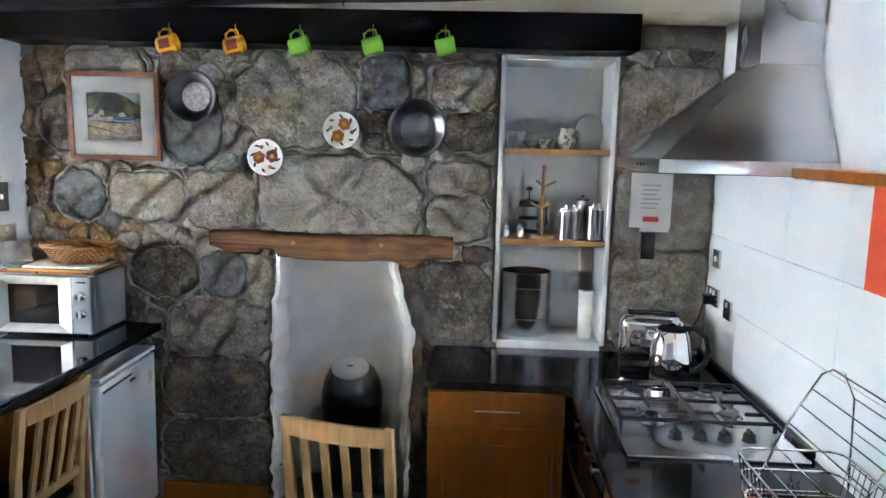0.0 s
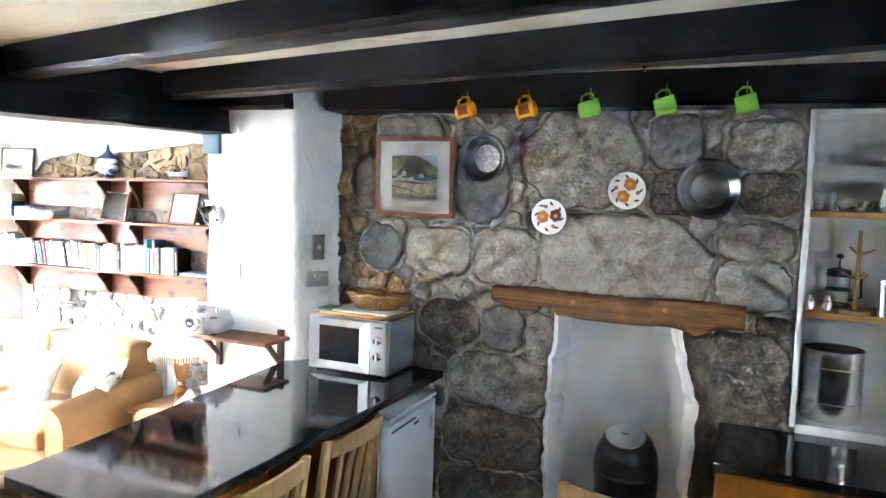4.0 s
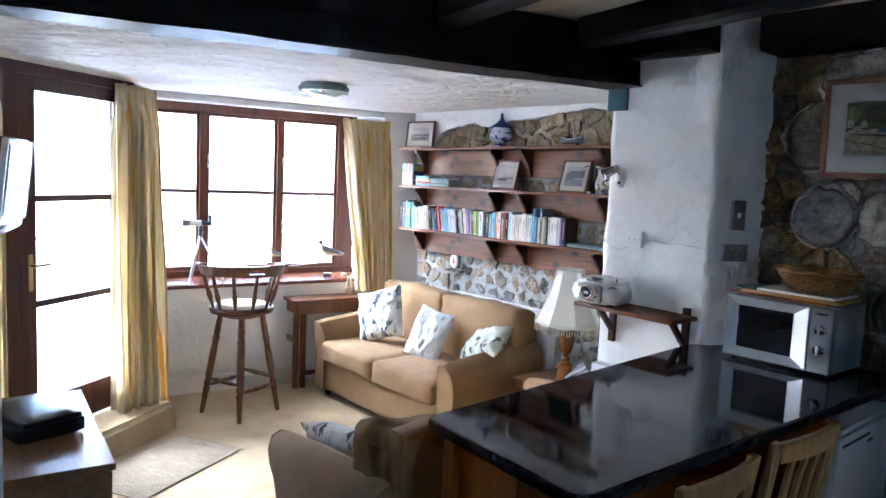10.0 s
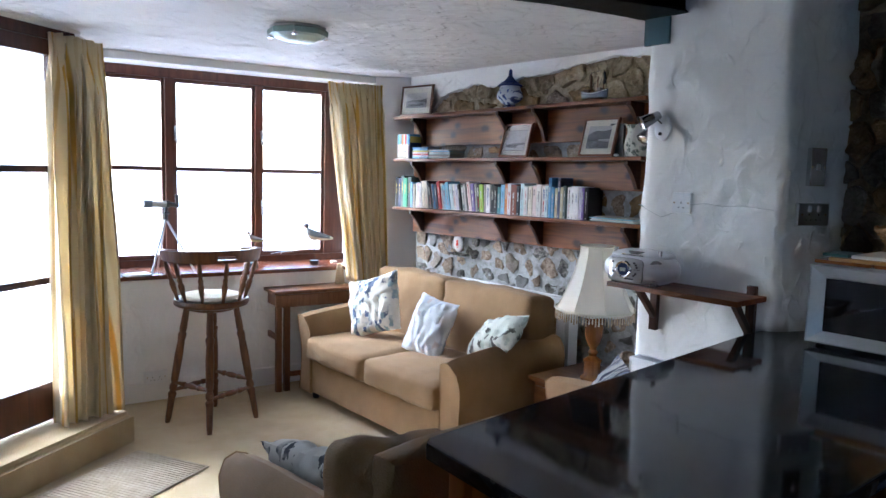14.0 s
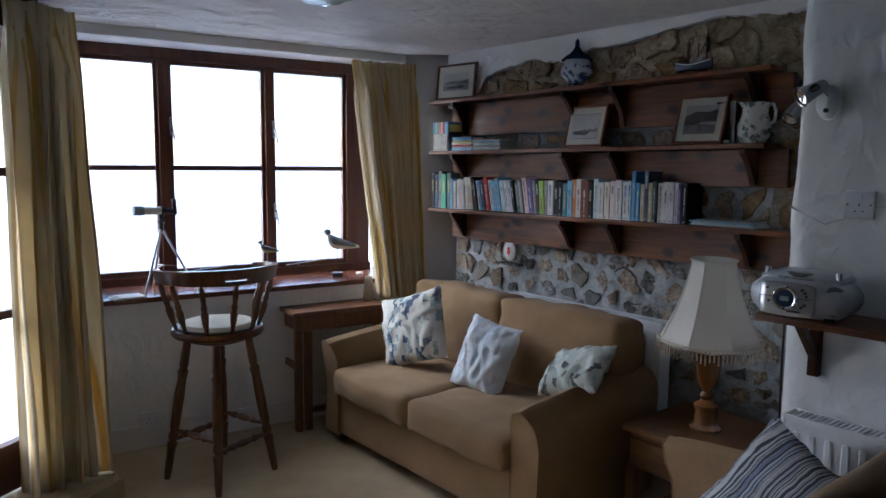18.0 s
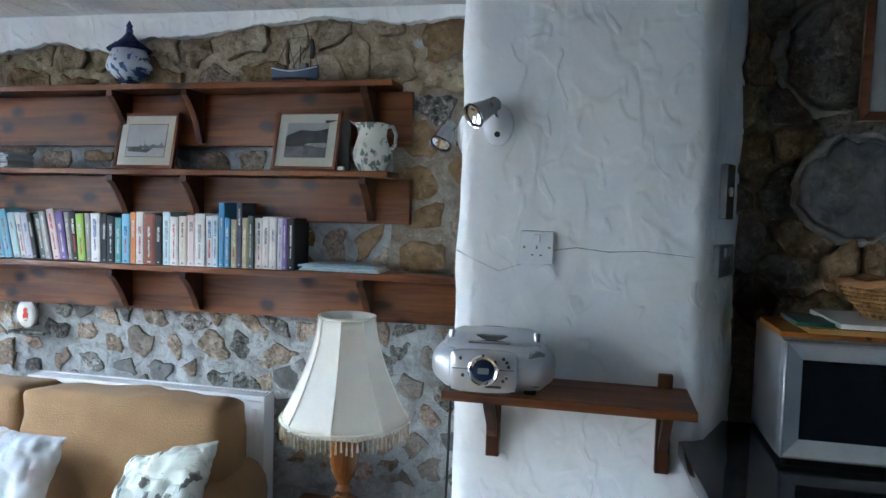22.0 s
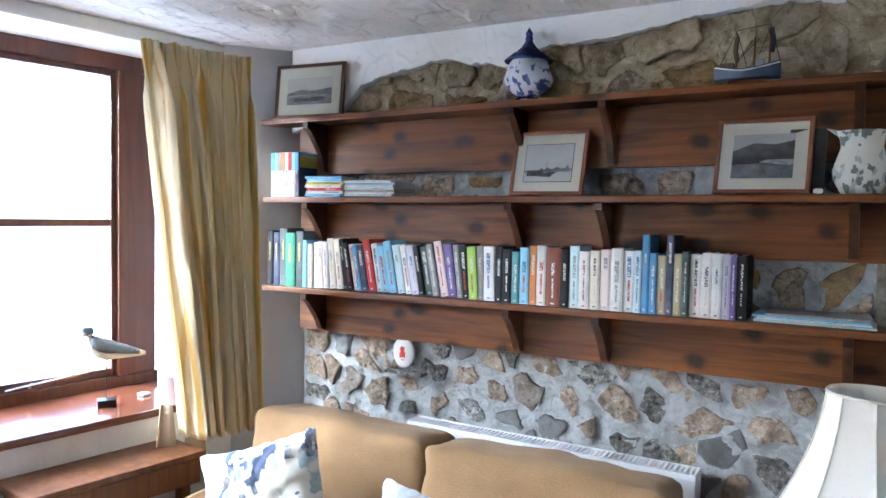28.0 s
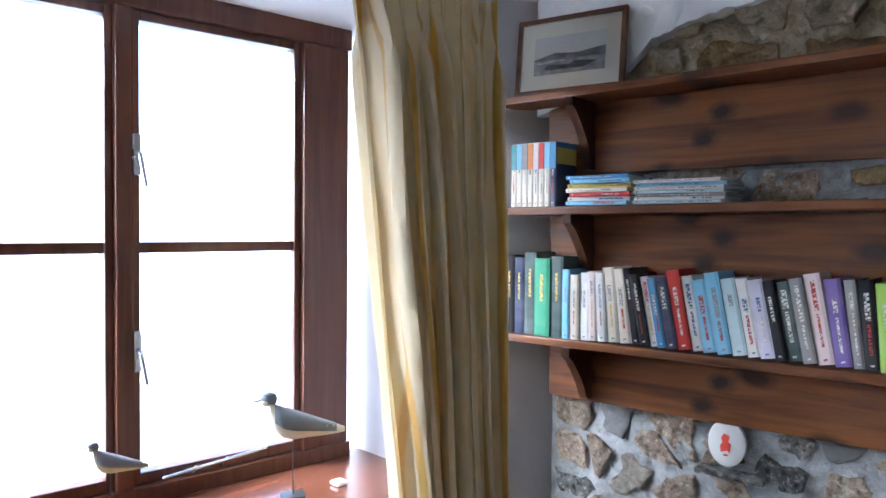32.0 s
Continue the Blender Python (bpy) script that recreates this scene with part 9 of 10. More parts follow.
def plate(x, z, label, turn, order):
    th = new("flower_plate")
    th.matrix_basis = pose(x, fire_wall_y(x) - 0.035, z, 90, 0, 0) @ pose(0, 0, 0, 0, 0, turn)
    tagged(th, label, "plate", "plates hung on the wall")
    part("plate", lathe(bmesh.new(), [(0, 0.002), (0.055, 0.002), (0.065, 0.006), (0.088, 0.014), (0.090, 0.012), (0.06, -0.002)], None, 40), WHITE_CERAMIC, th)
    k = 0
    for cx, cy, r in ((-0.033, 0.010, 0.034), (0.033, -0.006, 0.034), (0.004, -0.052, 0.011), (-0.002, 0.054, 0.011)):
        bm = bmesh.new()
        for j in range(6):
            a = 2 * math.pi * j / 6
            lathe(bm, [(0, 0.0052), (r * 0.42, 0.0052), (r * 0.44, 0.003)], Matrix.Translation((cx + r * 0.55 * math.cos(a), cy + r * 0.55 * math.sin(a), 0)), 9)
        part("flower", bm, PETALS[order[k % len(order)]], th)
        part("flower_eye", lathe(bmesh.new(), [(0, 0.0066), (r * 0.3, 0.0066), (r * 0.32, 0.004)], Matrix.Translation((cx, cy, 0)), 10), PETALS[3], th)
        k += 1
    for j in range(8):
        a = 2 * math.pi * j / 8 + 0.3
        m = Matrix.Translation((0.068 * math.cos(a), 0.068 * math.sin(a), 0.0075)) @ Matrix.Rotation(a + 0.8, 4, "Z") 
        bm = prism(bmesh.new(), [(-0.016, 0), (-0.005, 0.006), (0.012, 0.003), (0.017, 0), (0.006, -0.005), (-0.008, -0.005)], "z", -0.001, 0.0022)
        bmesh.ops.transform(bm, matrix=m, verts=bm.verts)
        part("leaf", bm, PETALS[2], th)
    return th


plate(-1.043, 1.848, "white plate painted with orange and plum flowers", 20, (0, 1, 0, 1))
plate(-0.664, 1.990, "white plate painted with orange flowers", 75, (0, 0, 1, 0))

# ---- mugs on the beam ----
BROWN_PRINT = plain("brown_mug_print", (0.24, 0.05, 0.02), 0.3)


def mug(x, z, material, rz, tilt, label, words):
    th = thing("mug", label, "mug", x, 3.325, z, rz, "mugs on the beam")
    th.matrix_basis = pose(x, 3.325, z, 0, tilt, rz)
    part("body", lathe(bmesh.new(), [(0.0, -0.042), (0.034, -0.042), (0.037, -0.038), (0.040, 0.045), (0.037, 0.045), (0.034, -0.036), (0.0, -0.036)], None, 30), material, th)
    part("handle", tube(bmesh.new(), [(0.0, 0.038, 0.03), (0.0, 0.062, 0.028), (0.0, 0.070, 0.0), (0.0, 0.058, -0.025), (0.0, 0.036, -0.028)], 0.006, 8), material, th)
    if words:
        for k in range(4):
            bm = bmesh.new()
            rows2 = []
            for a in [-124 + 90 * k + 11 * i for i in range(7)]:
                rows2.append([bm.verts.new((0.0402 * math.cos(radians(a)), 0.0402 * math.sin(radians(a)), zz)) for zz in (-0.026, 0.024)])
            for p0, p1 in zip(rows2, rows2[1:]):
                bm.faces.new((p0[0], p1[0], p1[1], p0[1]))
            part("printed_mark", bm, BROWN_PRINT, th)
    return th


for x, z, mm, lb, wd in ((-1.415, 2.350, YELLOW_MUG, "yellow printed mug hung from the black beam", True), (-1.108, 2.350, YELLOW_MUG, "yellow printed mug hung from the black beam", True), (-0.812, 2.353, GREEN_MUG, "lime green mug hung from the black beam", False), (-0.480, 2.362, GREEN_MUG, "lime green mug hung from the black beam", False), (-0.153, 2.365, GREEN_MUG, "lime green mug hung from the black beam", False)):
    mg = mug(x, z, mm, 0, 0, lb, wd)
    mg.matrix_basis = pose(x, 3.325, z) @ Matrix.Rotation(radians(76), 4, "Y") @ Matrix.Rotation(radians(90), 4, "Z")
    hk = tagged(part("cup_hook", tube(bmesh.new(), [(0, 0, 0.035), (0, 0, 0.015), (0, -0.012, 0.0), (0, 0.0, -0.012), (0, 0.012, -0.004)], 0.002, 6), BRASS), "brass cup hook screwed in the beam", "hook", "cup hooks")
    hk.location = (x, 3.345, z + 0.062)
tagged(part("ceiling_hook", tube(bmesh.new(), [(-0.45, 2.47, 2.40), (-0.45, 2.47, 2.385), (-0.45, 2.46, 2.375), (-0.45, 2.45, 2.385)], 0.006, 8), CHROME), "bright metal hook under the beam", "hook")

# ---- in the alcove ----
def alc(name, label, cat, profile, x, y, z, material, seg=28):
    th = thing(name, label, cat, x, y, z)
    part("body", lathe(bmesh.new(), profile, None, seg), material, th)
    return th


TUMBLER = [(0, 0.0), (0.020, 0.0), (0.026, 0.085), (0.024, 0.085), (0.018, 0.006), (0, 0.006)]
for x in (0.175, 0.222):
    alc("glass_tumbler", "small clear drinking glass on the alcove shelf", "glass", TUMBLER, x, 3.70, 1.925, CLEAR)
alc("glass_bowl", "low clear glass bowl on the alcove shelf", "bowl", [(0, 0), (0.02, 0), (0.045, 0.04), (0.042, 0.04), (0.018, 0.006), (0, 0.006)], 0.285, 3.75, 1.925, CLEAR)
for k, (x, y) in enumerate(((0.345, 3.74), (0.385, 3.80))):
    alc("tea_cup", "white patterned tea cup on the alcove shelf", "cup", [(0, 0), (0.018, 0), (0.034, 0.03), (0.036, 0.05), (0.033, 0.05), (0.016, 0.006), (0, 0.006)], x, y, 1.925, GREEN_WHITE)
cj = alc("cream_jug", "white floral cream jug on the alcove shelf", "jug", [(0, 0), (0.03, 0), (0.042, 0.03), (0.044, 0.05), (0.032, 0.085), (0.036, 0.105), (0.033, 0.105), (0.028, 0.08), (0, 0.01)], 0.452, 3.69, 1.925, GREEN_WHITE)
part("handle", tube(bmesh.new(), [(0.03, 0, 0.09), (0.055, 0, 0.095), (0.065, 0, 0.065), (0.045, 0, 0.035)], 0.005, 8), GREEN_WHITE, cj)
pt = thing("oval_platter", "white oval platter leaning in the alcove", "platter", 0.585, 3.84, 1.927)
bm = lathe(bmesh.new(), [(0, 0.002), (0.06, 0.002), (0.085, 0.010), (0.087, 0.006), (0.06, -0.003)], Matrix.Translation((0, 0, 0.09)) @ Matrix.Rotation(radians(78), 4, "X") @ Matrix.Diagonal((0.85, 1.05, 1, 1)), 36)
part("platter", bm, WHITE_CERAMIC, pt)
for x in (0.165, 0.235):
    sh = alc("shaker", "small chrome salt shaker on the alcove shelf", "shaker", [(0, 0), (0.022, 0), (0.022, 0.03), (0.017, 0.05), (0.010, 0.07), (0, 0.074)], x, 3.68, 1.475, CHROME)
cf = thing("cafetiere", "glass cafetiere with black frame and plunger", "cafetiere", 0.285, 3.80, 1.475)
part("beaker", lathe(bmesh.new(), [(0, 0.004), (0.048, 0.004), (0.048, 0.16), (0.045, 0.16), (0.045, 0.008), (0, 0.008)], None, 28), CLEAR, cf)
for z in (0.02, 0.09, 0.155):
    part("band", tube(bmesh.new(), [(0.05 * math.cos(2 * math.pi * k / 24), 0.05 * math.sin(2 * math.pi * k / 24), z) for k in range(25)], 0.006, 6), BLACK_PLASTIC, cf)
part("lid", lathe(bmesh.new(), [(0.052, 0.16), (0.05, 0.18), (0.01, 0.19), (0.004, 0.195), (0.004, 0.23), (0.016, 0.235), (0.016, 0.25), (0, 0.256)], None, 24), BLACK_PLASTIC, cf)
part("handle", tube(bmesh.new(), [(0.05, 0, 0.15), (0.09, 0, 0.15), (0.095, 0, 0.06), (0.05, 0, 0.04)], 0.008, 8), BLACK_PLASTIC, cf)
mtree = thing("mug_tree", "pale wooden mug tree on the alcove shelf", "mug tree", 0.345, 3.68, 1.475)
part("base", lathe(bmesh.new(), [(0, 0), (0.062, 0), (0.06, 0.015), (0, 0.018)], None, 28), OAK_WOOD, mtree)
part("pole", rod(bmesh.new(), (0, 0, 0.015), (0, 0, 0.37), 0.011, 0.008, 14), OAK_WOOD, mtree)
for k in range(6):
    a = radians(60 * k)
    z = 0.15 if k % 2 else 0.26
    part("peg", rod(bmesh.new(), (0, 0, z), (0.062 * math.cos(a), 0.062 * math.sin(a), z + 0.03), 0.005, None, 8), OAK_WOOD, mtree)
CANISTER_STEEL = mat("satin_grey_steel", (0.36, 0.36, 0.37), rough=0.3, metal=1.0, vary=0.03, scale=4, grain=80, bump=0)
for k, (x, y, h) in enumerate(((0.465, 3.66, 0.145), (0.508, 3.69, 0.145), (0.565, 3.78, 0.19), (0.605, 3.67, 0.155), (0.64, 3.70, 0.15))):
    cn = alc("steel_canister", "brushed steel storage canister on the alcove shelf", "canister", [(0, 0), (0.031, 0), (0.031, h), (0, h)], x - 0.005, y, 1.475, CANISTER_STEEL)
    part("lid", lathe(bmesh.new(), [(0.032, h), (0.032, h + 0.012), (0.008, h + 0.016), (0.008, h + 0.028), (0, h + 0.030)], None, 24), BLACK_PLASTIC if k == 2 else CHROME, cn)
sp2 = alc("stock_pot", "tall polished steel stock pot in the alcove", "pot", [(0, 0), (0.125, 0), (0.128, 0.006), (0.128, 0.325), (0.131, 0.33), (0.126, 0.33), (0.124, 0.01), (0, 0.008)], 0.285, 3.775, 0.961, mat("satin_pot_steel", (0.68, 0.66, 0.63), rough=0.2, metal=1.0, vary=0.12, scale=3, grain=120, bump=0.05, stretch=(1, 1, 14)), 48)
for z in (0.09, 0.25):
    part("band", tube(bmesh.new(), [(0.128 * math.cos(2 * math.pi * k / 48), 0.128 * math.sin(2 * math.pi * k / 48), z) for k in range(49)], 0.003, 6), STEEL, sp2)
alc("paper_roll", "white kitchen paper roll in the alcove", "paper roll", [(0.012, 0), (0.036, 0.0), (0.037, 0.005), (0.037, 0.245), (0.036, 0.25), (0.012, 0.25)], 0.592, 3.70, 0.961, PAPER)

# notice card hanging on the stone, with a clip below
nc = thing("notice_card", "white safety notice card hung on the stone wall", "notice", 0.855, 3.575, 1.82)
part("card", box(-0.095, 0.105, -0.002, 0.002, -0.265, 0.0, 0.001, 1), PAPER, nc)
part("red_bar", box(-0.03, 0.045, -0.004, -0.001, -0.235, -0.21), RED, nc)
for k in range(6):
    part("text_bar", box(-0.045 + 0.006 * (k % 2), 0.05 - 0.01 * (k % 3), -0.004, -0.001, -0.06 - 0.022 * k, -0.055 - 0.022 * k), plain("grey_print", (0.35, 0.35, 0.37)), nc)
part("back_sheet", box(-0.04, 0.10, 0.003, 0.006, -0.285, -0.02), PAPER, nc)
tagged(part("black_box_file", box(0.825, 0.89, 3.565, 3.60, 1.40, 1.53, 0.003), BLACK_PLASTIC), "small black holder fixed on the stone wall", "holder")

# ---- stones of the exposed walls ----
def clip_cell(seed, others, rect):
    """The part of rect nearer to seed than to any other point."""
    x0, x1, z0, z1 = rect
    poly = [(x0, z0), (x1, z0), (x1, z1), (x0, z1)]
    for o in others:
        mx, mz, nx, nz = (seed[0] + o[0]) / 2, (seed[1] + o[1]) / 2, o[0] - seed[0], o[1] - seed[1]
        outp = []
        for k in range(len(poly)):
            a, b = poly[k], poly[(k + 1) % len(poly)]
            da, db = (a[0] - mx) * nx + (a[1] - mz) * nz, (b[0] - mx) * nx + (b[1] - mz) * nz
            if da <= 0:
                outp.append(a)
            if (da < 0 < db) or (db < 0 < da):
                t = da / (da - db)
                outp.append((a[0] + (b[0] - a[0]) * t, a[1] + (b[1] - a[1]) * t))
        poly = outp
        if len(poly) < 3:
            return []
    return poly


def round_off(poly, times=2):
    for _ in range(times):
        outp = []
        for k in range(len(poly)):
            a, b = poly[k], poly[(k + 1) % len(poly)]
            outp.append((a[0] * 0.84 + b[0] * 0.16, a[1] * 0.84 + b[1] * 0.16))
            outp.append((a[0] * 0.16 + b[0] * 0.84, a[1] * 0.16 + b[1] * 0.84))
        poly = outp
    return poly


def ragged(poly, step, wild, seed):
    """Breaks the sides of an outline into short uneven lengths."""
    outp = []
    for k in range(len(poly)):
        a, b = Vector((*poly[k], 0)), Vector((*poly[(k + 1) % len(poly)], 0))
        n = max(1, min(9, round((b - a).length / step)))
        for j in range(n):
            p = a.lerp(b, j / n)
            w = wild * noise.noise(Vector((p.x * 23 + seed * 1.7, p.y * 23, seed)))
            v = wild * noise.noise(Vector((p.x * 23, p.y * 23 + seed * 2.3, seed + 9)))
            outp.append((p.x + w, p.y + v))
    return outp


def stone(parent, poly, yw, proud, material, seed, rough=0.010, rings=((1.0, -0.02), (1.0, 0.5), (0.965, 0.86), (0.88, 1.0), (0.7, 1.0), (0.5, 1.0), (0.3, 1.0), (0.12, 1.0))):
    """One stone: an outline in the wall's plane, a flat hewn face with broken edges."""
    cx, cz = sum(p[0] for p in poly) / len(poly), sum(p[1] for p in poly) / len(poly)
    bm = bmesh.new()
    made = []
    for s, d in rings:
        row = []
        for x, z in poly:
            v = Vector((x - cx, 0, z - cz)) * s
            q = Vector(((cx + v.x) * 12 + seed * 3.3, seed, (cz + v.z) * 12))
            w = rough * (noise.noise(q * 0.6) + 0.8 * noise.noise(q * 1.7) + 0.6 * abs(noise.noise(q * 3.4)) + 0.35 * noise.noise(q * 7))
            row.append(bm.verts.new((v.x, (0.03 if d < 0 else -(proud * d) - (w if d > 0.4 else 0)), v.z)))
        made.append(row)
    n = len(poly)
    for a, b in zip(made, made[1:]):
        for k in range(n):
            bm.faces.new((a[k], a[(k + 1) % n], b[(k + 1) % n], b[k]))
    bm.faces.new(made[-1])
    bmesh.ops.recalc_face_normals(bm, faces=bm.faces)
    ob = part("stone", bm, material, parent)
    smooth_by_angle(ob.data, 50)
    ob.location = (cx, yw, cz)
    return ob


def rubble(parent, rect, size, joint, yw, proud, pick, seed, keep=None, jitter=0.34, wild=0.012, uneven=0.0, rough=0.008):
    """Fills a rectangle of wall with irregular stones in mortar."""
    r = random.Random(seed)
    x0, x1, z0, z1 = rect
    pts = []
    rows = max(1, round((z1 - z0) / size[1]))
    for j in range(rows):
        cols = max(1, round((x1 - x0) / (size[0] * r.uniform(0.85, 1.2))))
        for i in range(cols):
            pts.append((x0 + (i + 0.5 + r.uniform(-jitter, jitter) + 0.25 * (j % 2)) * (x1 - x0) / cols, z0 + (j + 0.5 + r.uniform(-jitter, jitter)) * (z1 - z0) / rows))
    made = []
    for k, p in enumerate(pts):
        if keep and not keep(*p):
            continue
        near = [o for o in pts if o is not p and abs(o[0] - p[0]) < size[0] * 3 and abs(o[1] - p[1]) < size[1] * 3]
        poly = clip_cell(p, near, rect)
        if len(poly) < 3:
            continue
        cx, cz = sum(a[0] for a in poly) / len(poly), sum(a[1] for a in poly) / len(poly)
        gap = joint * r.uniform(0.7, 1.5)
        sx = max(0.35, 1 - 2 * gap / (max(a[0] for a in poly) - min(a[0] for a in poly)))
        sz = max(0.35, 1 - 2 * gap / (max(a[1] for a in poly) - min(a[1] for a in poly)))
        poly = [(cx + (a[0] - cx) * sx, cz + (a[1] - cz) * sz) for a in poly]
        u = 1 - uneven * r.random()
        poly = [(cx + (a[0] - cx) * u, cz + (a[1] - cz) * u * (1 - 0.4 * uneven * r.random())) for a in poly]
        poly = ragged(round_off(poly, 1), 0.03, wild, seed * 50 + k)
        made.append(stone(parent, poly, yw(cx) if callable(yw) else yw, proud * r.uniform(0.6, 1.25), pick(cx, cz, r), seed * 100 + k, rough))
    return made


# bookshelf wall
north = bpy.data.objects["wall_north"]
def low_stone(x, z, r):
    return r.choice([STONE_GREY, STONE_GREY, STONE_BUFF, STONE_BUFF, STONE_BUFF, STONE_GRANITE, STONE_BLUE])
def upper_stone(x, z, r):
    return STONE_BROWN if (x > -3.45 and r.random() < 0.8) else r.choice([STONE_GREY, STONE_BUFF, STONE_BUFF, STONE_BROWN])
rubble(north, (-5.52, -3.07, 0.50, 1.13), (0.128, 0.10), 0.007, WALL_Y - 0.002, 0.013, low_stone, 3, None, 0.47, 0.034, 0.42, 0.010)
setting("trim_tan_mortar", grid_sheet((-3.44, WALL_Y - 0.008, 1.15), (0.385, 0, 0), (0, 0, 0.82), 28, 58, 0.010, 6.0, 13.0), MORTAR_TAN, "tan mortar smeared between ochre stones", "mortar")
setting("trim_tan_mortar", grid_sheet((-5.54, WALL_Y - 0.007, 1.30), (2.10, 0, 0), (0, 0, 0.44), 120, 26, 0.010, 9.0, 13.0), MORTAR_PALE, "pale mortar smeared between the stones", "mortar")
setting("trim_pale_mortar", grid_sheet((-5.52, WALL_Y - 0.008, 0.45), (2.45, 0, 0), (0, 0, 0.70), 170, 48, 0.011, 4.0, 17.0), MORTAR_PALE, "pale lime mortar smeared round the stones", "mortar")
rubble(north, (-5.52, -3.43, 1.27, 1.76), (0.20, 0.13), 0.012, WALL_Y - 0.002, 0.014, upper_stone, 5, None, 0.42, 0.020, 0.3)
rubble(north, (-3.43, -3.065, 1.14, 1.96), (0.18, 0.145), 0.015, WALL_Y - 0.002, 0.016, upper_stone, 6, None, 0.40, 0.020, 0.25)
PLASTER_LINE = ((-5.60, 1.90), (-5.27, 2.02), (-5.206, 2.089), (-5.05, 2.126), (-4.83, 2.155), (-4.67, 2.123), (-4.57, 2.111), (-4.42, 2.168), (-4.26, 2.165), (-3.90, 2.208), (-3.70, 2.230), (-3.45, 2.20), (-3.33, 2.203), (-3.0, 2.24))


def top_line(x):
    """The ragged lower edge of the plaster above the rock."""
    for (x0, z0), (x1, z1) in zip(PLASTER_LINE, PLASTER_LINE[1:]):
        if x <= x1:
            return z0 + (z1 - z0) * (x - x0) / (x1 - x0) + 0.010 * noise.noise(Vector((x * 13, 0, 0))) + 0.008 * noise.noise(Vector((x * 41, 0, 4)))
    return PLASTER_LINE[-1][1]


rubble(north, (-5.45, -3.065, 1.96, 2.24), (0.20, 0.12), 0.010, WALL_Y - 0.012, 0.016, lambda x, z, r: r.choice([STONE_EARTH, STONE_EARTH, STONE_EARTH, STONE_BROWN, STONE_BUFF]), 7, None, 0.46, 0.034, 0.3, 0.016)
setting('trim_brown_mortar', grid_sheet((-5.45, WALL_Y - 0.010, 1.95), (2.385, 0, 0), (0, 0, 0.33), 130, 22, 0.016, 4.0, 13.0), STONE_EARTH, 'brown earthy mortar between the upper stones', 'mortar')
bm = bmesh.new()
rows = []
for k in range(241):
    x = -5.56 + 2.51 * k / 240
    zl = top_line(x)
    rows.append([bm.verts.new((x, 4.06, zl)), bm.verts.new((x, 3.994 + 0.004 * noise.noise(Vector((x * 8, 1, 1))), zl + 0.004)), bm.verts.new((x, 3.990 + 0.006 * noise.noise(Vector((x * 6, 2, 1))), (zl + 2.3) / 2)), bm.verts.new((x, 3.994, 2.30))])
for a, b in zip(rows, rows[1:]):
    for j in range(3):
        bm.faces.new((a[j], b[j], b[j + 1], a[j + 1]))
bmesh.ops.recalc_face_normals(bm, faces=bm.faces)
setting("trim_plaster_band", bm, WHITE_PLASTER, "ragged white plaster band above the stones", "trim")

# hearth wall: the large stones first
hearth = bpy.data.objects["wall_hearth"]
G, P, D, B = STONE_GRANITE, STONE_PALE, STONE_DARK, STONE_BLUE
POINTING = rock("ribbon_pointing_mortar", (0.30, 0.275, 0.23), (0.19, 0.17, 0.135), (0.39, 0.365, 0.32), 12, 80, 0.06, 0.8, 0.012, 0.3)


def pointing(poly, y, seed):
    """The raised mortar ribbon round one stone, uneven in width and height."""
    cx, cz = sum(p[0] for p in poly) / len(poly), sum(p[1] for p in poly) / len(poly)
    n = len(poly)
    bm = bmesh.new()
    rings = []
    for x, z in poly:
        d = Vector((x - cx, 0, z - cz))
        u = d.normalized()
        swell = 0.5 + abs(noise.noise(Vector((x * 7 + seed, z * 7, 3)))) * 1.6
        rings.append([bm.verts.new((x + u.x * o, y - h * swell, z + u.z * o)) for o, h in ((-0.004, -0.02), (0.000, 0.010), (0.010, 0.020), (0.022 * swell, 0.014), (0.034 * swell, -0.012))])
    for k in range(n):
        a, b = rings[k], rings[(k + 1) % n]
        for j in range(4):
            bm.faces.new((a[j], b[j], b[j + 1], a[j + 1]))
    bmesh.ops.recalc_face_normals(bm, faces=bm.faces)
    part("pointing", bm, POINTING, hearth)


def big(x0, x1, z0, z1, material, seed, cut=0.06, cut_tr=None, proud=0.055):
    c = cut * min(x1 - x0, z1 - z0) / 0.3
    t = cut_tr if cut_tr else c
    poly = [(x0 + c, z0), ((x0 + x1) / 2, z0 - 0.006), (x1 - c, z0), (x1, z0 + c), (x1 + 0.004, (z0 + z1) / 2), (x1, z1 - t), (x1 - t, z1), ((x0 + x1) / 2, z1 + 0.006), (x0 + c, z1), (x0, z1 - c), (x0 - 0.004, (z0 + z1) / 2), (x0, z0 + c)]
    edge = ragged(round_off(poly, 1), 0.026, 0.022, seed * 7)
    if x1 < 0.09:
        pointing(edge, fire_wall_y((x0 + x1) / 2) + 0.012, seed)
    stone(hearth, edge, fire_wall_y((x0 + x1) / 2) + 0.040, proud, material, seed, 0.020, ((1.0, -0.02), (1.0, 0.55), (0.985, 0.85), (0.95, 0.98), (0.86, 1.0), (0.74, 1.0), (0.62, 1.0), (0.5, 1.0), (0.38, 1.0), (0.26, 1.0), (0.12, 1.0)))


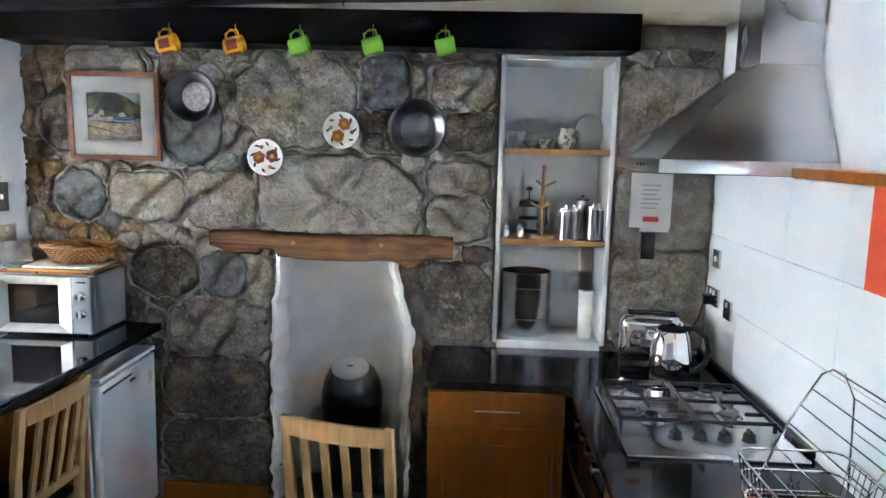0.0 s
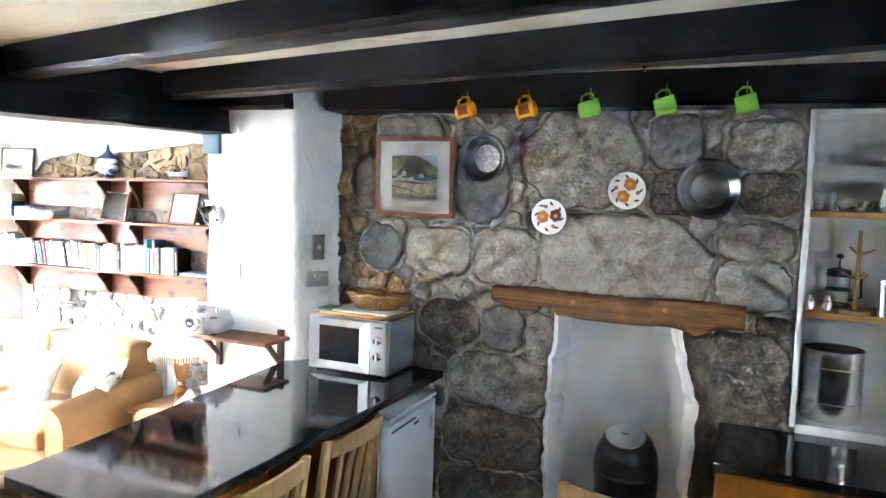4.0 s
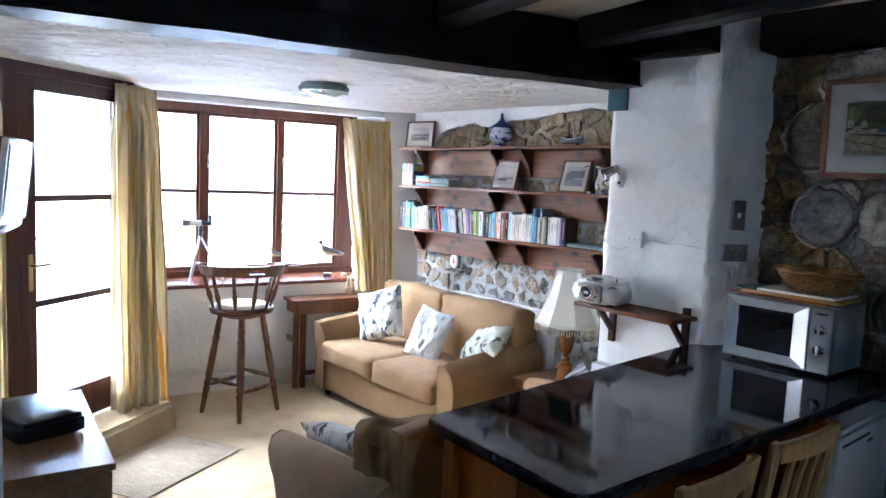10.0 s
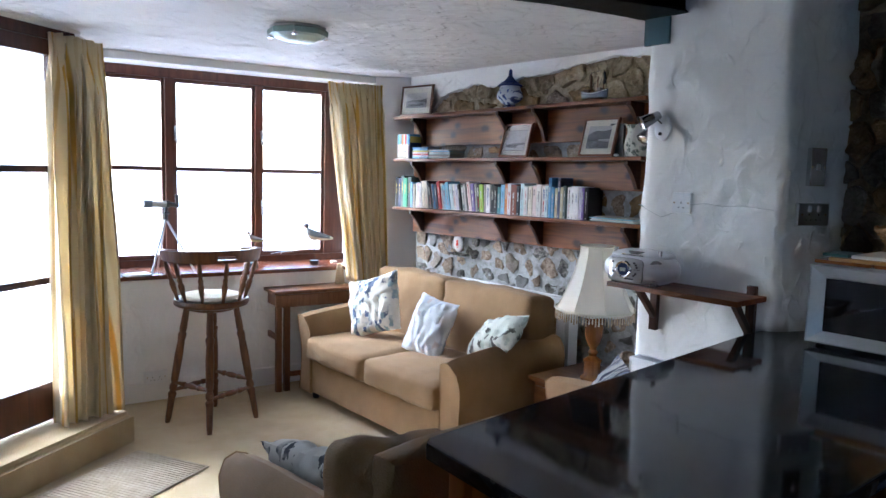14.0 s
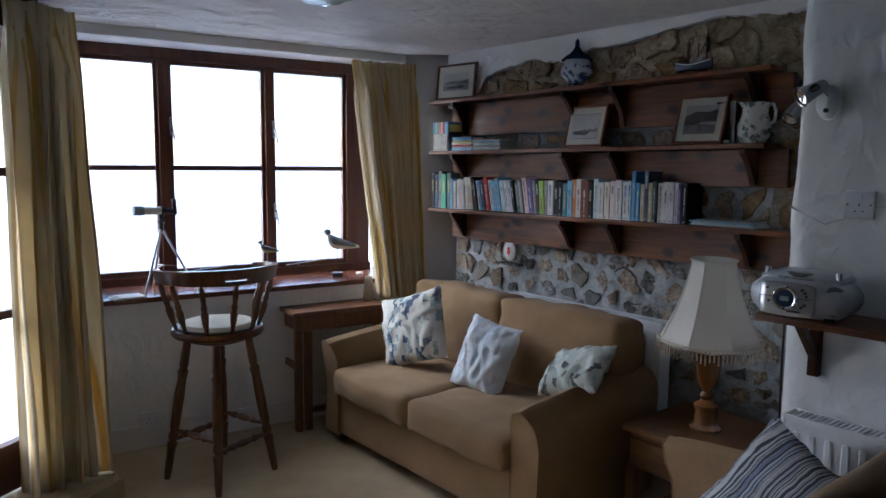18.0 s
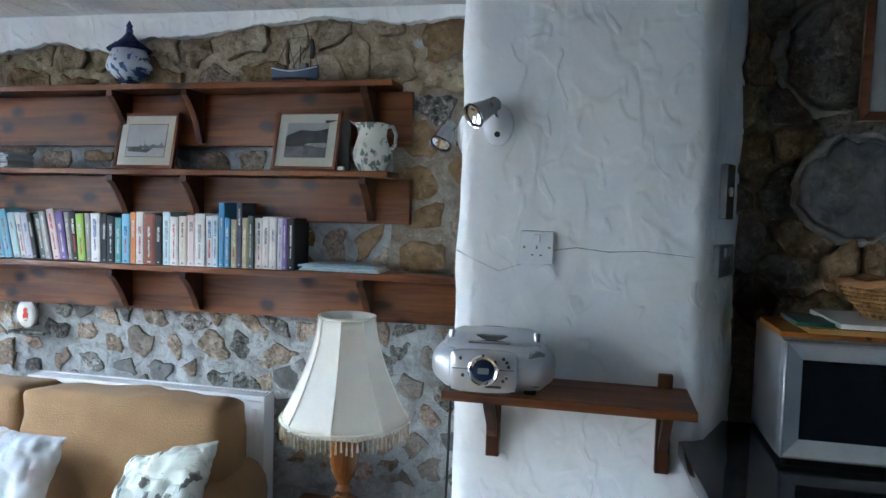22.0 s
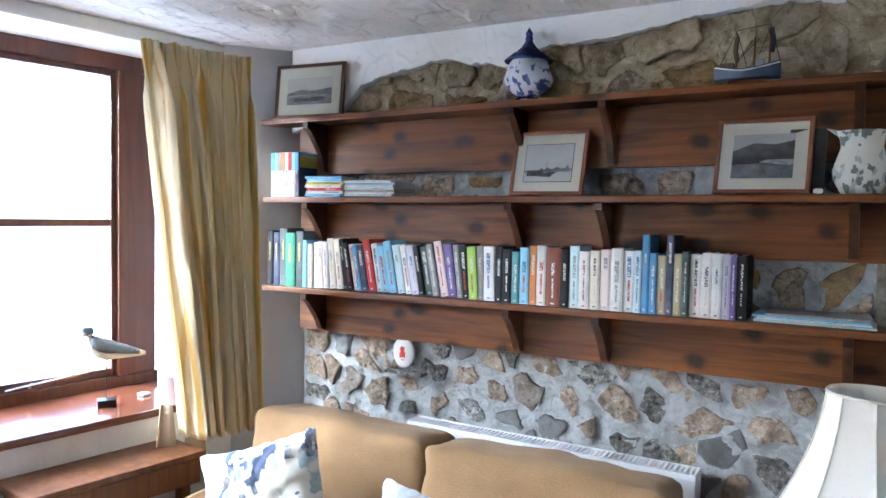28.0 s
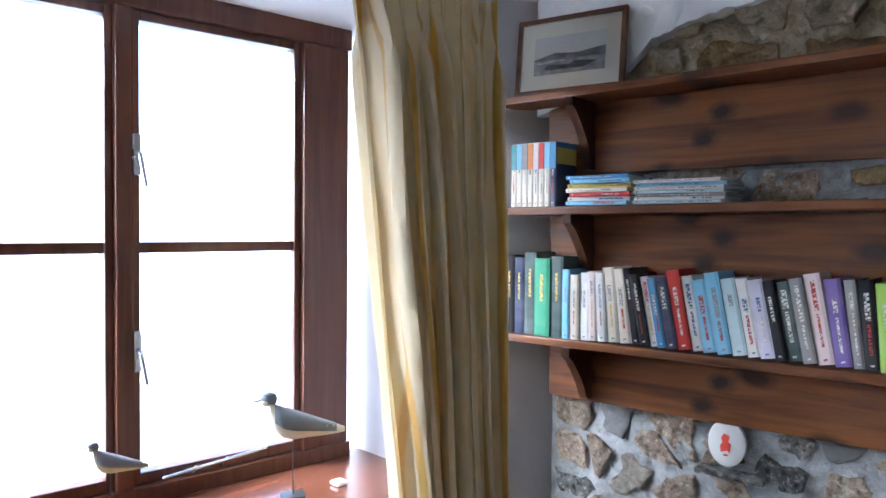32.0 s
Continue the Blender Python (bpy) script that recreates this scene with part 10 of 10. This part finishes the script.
big(-1.085, -0.265, 1.475, 1.865, P, 1, 0.04, 0.17)
big(-1.455, -1.10, 1.485, 1.765, G, 2, 0.05)
big(-1.855, -1.475, 1.52, 1.755, P, 3, 0.06)
big(-2.15, -1.88, 1.51, 1.765, B, 4, 0.10)
big(-1.20, -0.60, 1.905, 2.385, G, 5, 0.10)
big(-1.575, -1.275, 1.80, 2.22, B, 6, 0.09)
big(-0.575, -0.335, 2.10, 2.355, B, 7, 0.06)
big(-0.215, 0.085, 2.10, 2.32, G, 8, 0.06)
big(-0.16, 0.085, 1.90, 2.085, D, 9, 0.05)
big(-0.235, 0.075, 1.69, 1.845, P, 10, 0.05)
big(-0.235, 0.075, 1.46, 1.675, P, 11, 0.06)
big(-1.385, -1.165, 1.125, 1.36, B, 12, 0.06)
big(-1.76, -1.41, 1.13, 1.37, D, 13, 0.08)
big(-1.145, -1.005, 1.08, 1.345, G, 14, 0.04)
big(-1.57, -1.02, 0.815, 1.105, G, 15, 0.08)
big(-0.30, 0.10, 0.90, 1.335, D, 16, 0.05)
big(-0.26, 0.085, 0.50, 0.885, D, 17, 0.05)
big(0.695, 1.175, 1.86, 2.335, G, 18, 0.03)
big(0.695, 1.175, 1.445, 1.845, P, 19, 0.03)
big(0.695, 1.175, 0.93, 1.43, G, 20, 0.03)
big(-2.20, -1.80, 1.86, 2.14, D, 21, 0.08)
big(-2.06, -1.66, 2.17, 2.36, G, 22, 0.06)
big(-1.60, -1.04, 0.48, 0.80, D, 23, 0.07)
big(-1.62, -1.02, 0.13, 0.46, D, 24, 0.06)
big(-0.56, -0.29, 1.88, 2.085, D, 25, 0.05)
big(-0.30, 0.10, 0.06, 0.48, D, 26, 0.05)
sheet_y = 0.016
for x0, x1, z0, z1 in ((-2.43, -1.70, 0.0, 2.5), (-1.70, -1.02, 0.0, 2.5), (-1.02, -0.24, 1.36, 2.5), (-0.24, 0.105, 0.0, 2.5), (0.69, 1.178, 0.9, 2.5)):
    ya, yb = fire_wall_y(x0) + sheet_y, fire_wall_y(x1) + sheet_y
    setting("trim_hearth_mortar", grid_sheet((x0, ya, z0), (x1 - x0, yb - ya, 0), (0, 0, z1 - z0), max(8, int((x1 - x0) / 0.022)), int((z1 - z0) / 0.022), 0.011, x0 * 3, 11.0), MORTAR_BROWN if x1 < -1.69 else MORTAR_GREY, "earthy mortar filling the joints of the hearth wall", "mortar")
HOLES = ((FIRE_X0 + 0.02, FIRE_X1 - 0.02, -1, 1.36), (ALC_X0 - 0.02, ALC_X1 + 0.02, ALC_Z0 - 0.03, ALC_Z1 + 0.02))
def hearth_keep(x, z):
    return not any(a < x < b and c < z < d for a, b, c, d in HOLES) and not (x > 0.1 and z < 0.9)
# below z 1.15 mostly the darker stone is picked
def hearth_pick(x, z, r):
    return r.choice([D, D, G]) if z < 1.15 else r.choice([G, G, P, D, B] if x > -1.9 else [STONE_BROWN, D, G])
def in_rect(a, rect):
    return rubble(hearth, rect, a, 0.004, lambda x: fire_wall_y(x) + 0.036, 0.032, hearth_pick, int(rect[0] * 100 + rect[2] * 1000) % 97 + 11, hearth_keep, 0.40, 0.018, 0.10, 0.012)
in_rect((0.16, 0.11), (-2.42, -1.02, 0.05, 2.42))
in_rect((0.16, 0.11), (-1.02, -0.24, 1.37, 2.42))
in_rect((0.14, 0.11), (-0.24, 0.105, 0.05, 2.42))
in_rect((0.16, 0.10), (0.69, 1.175, 0.92, 2.42))
in_rect((0.2, 0.08), (0.10, 0.69, 2.375, 2.45))
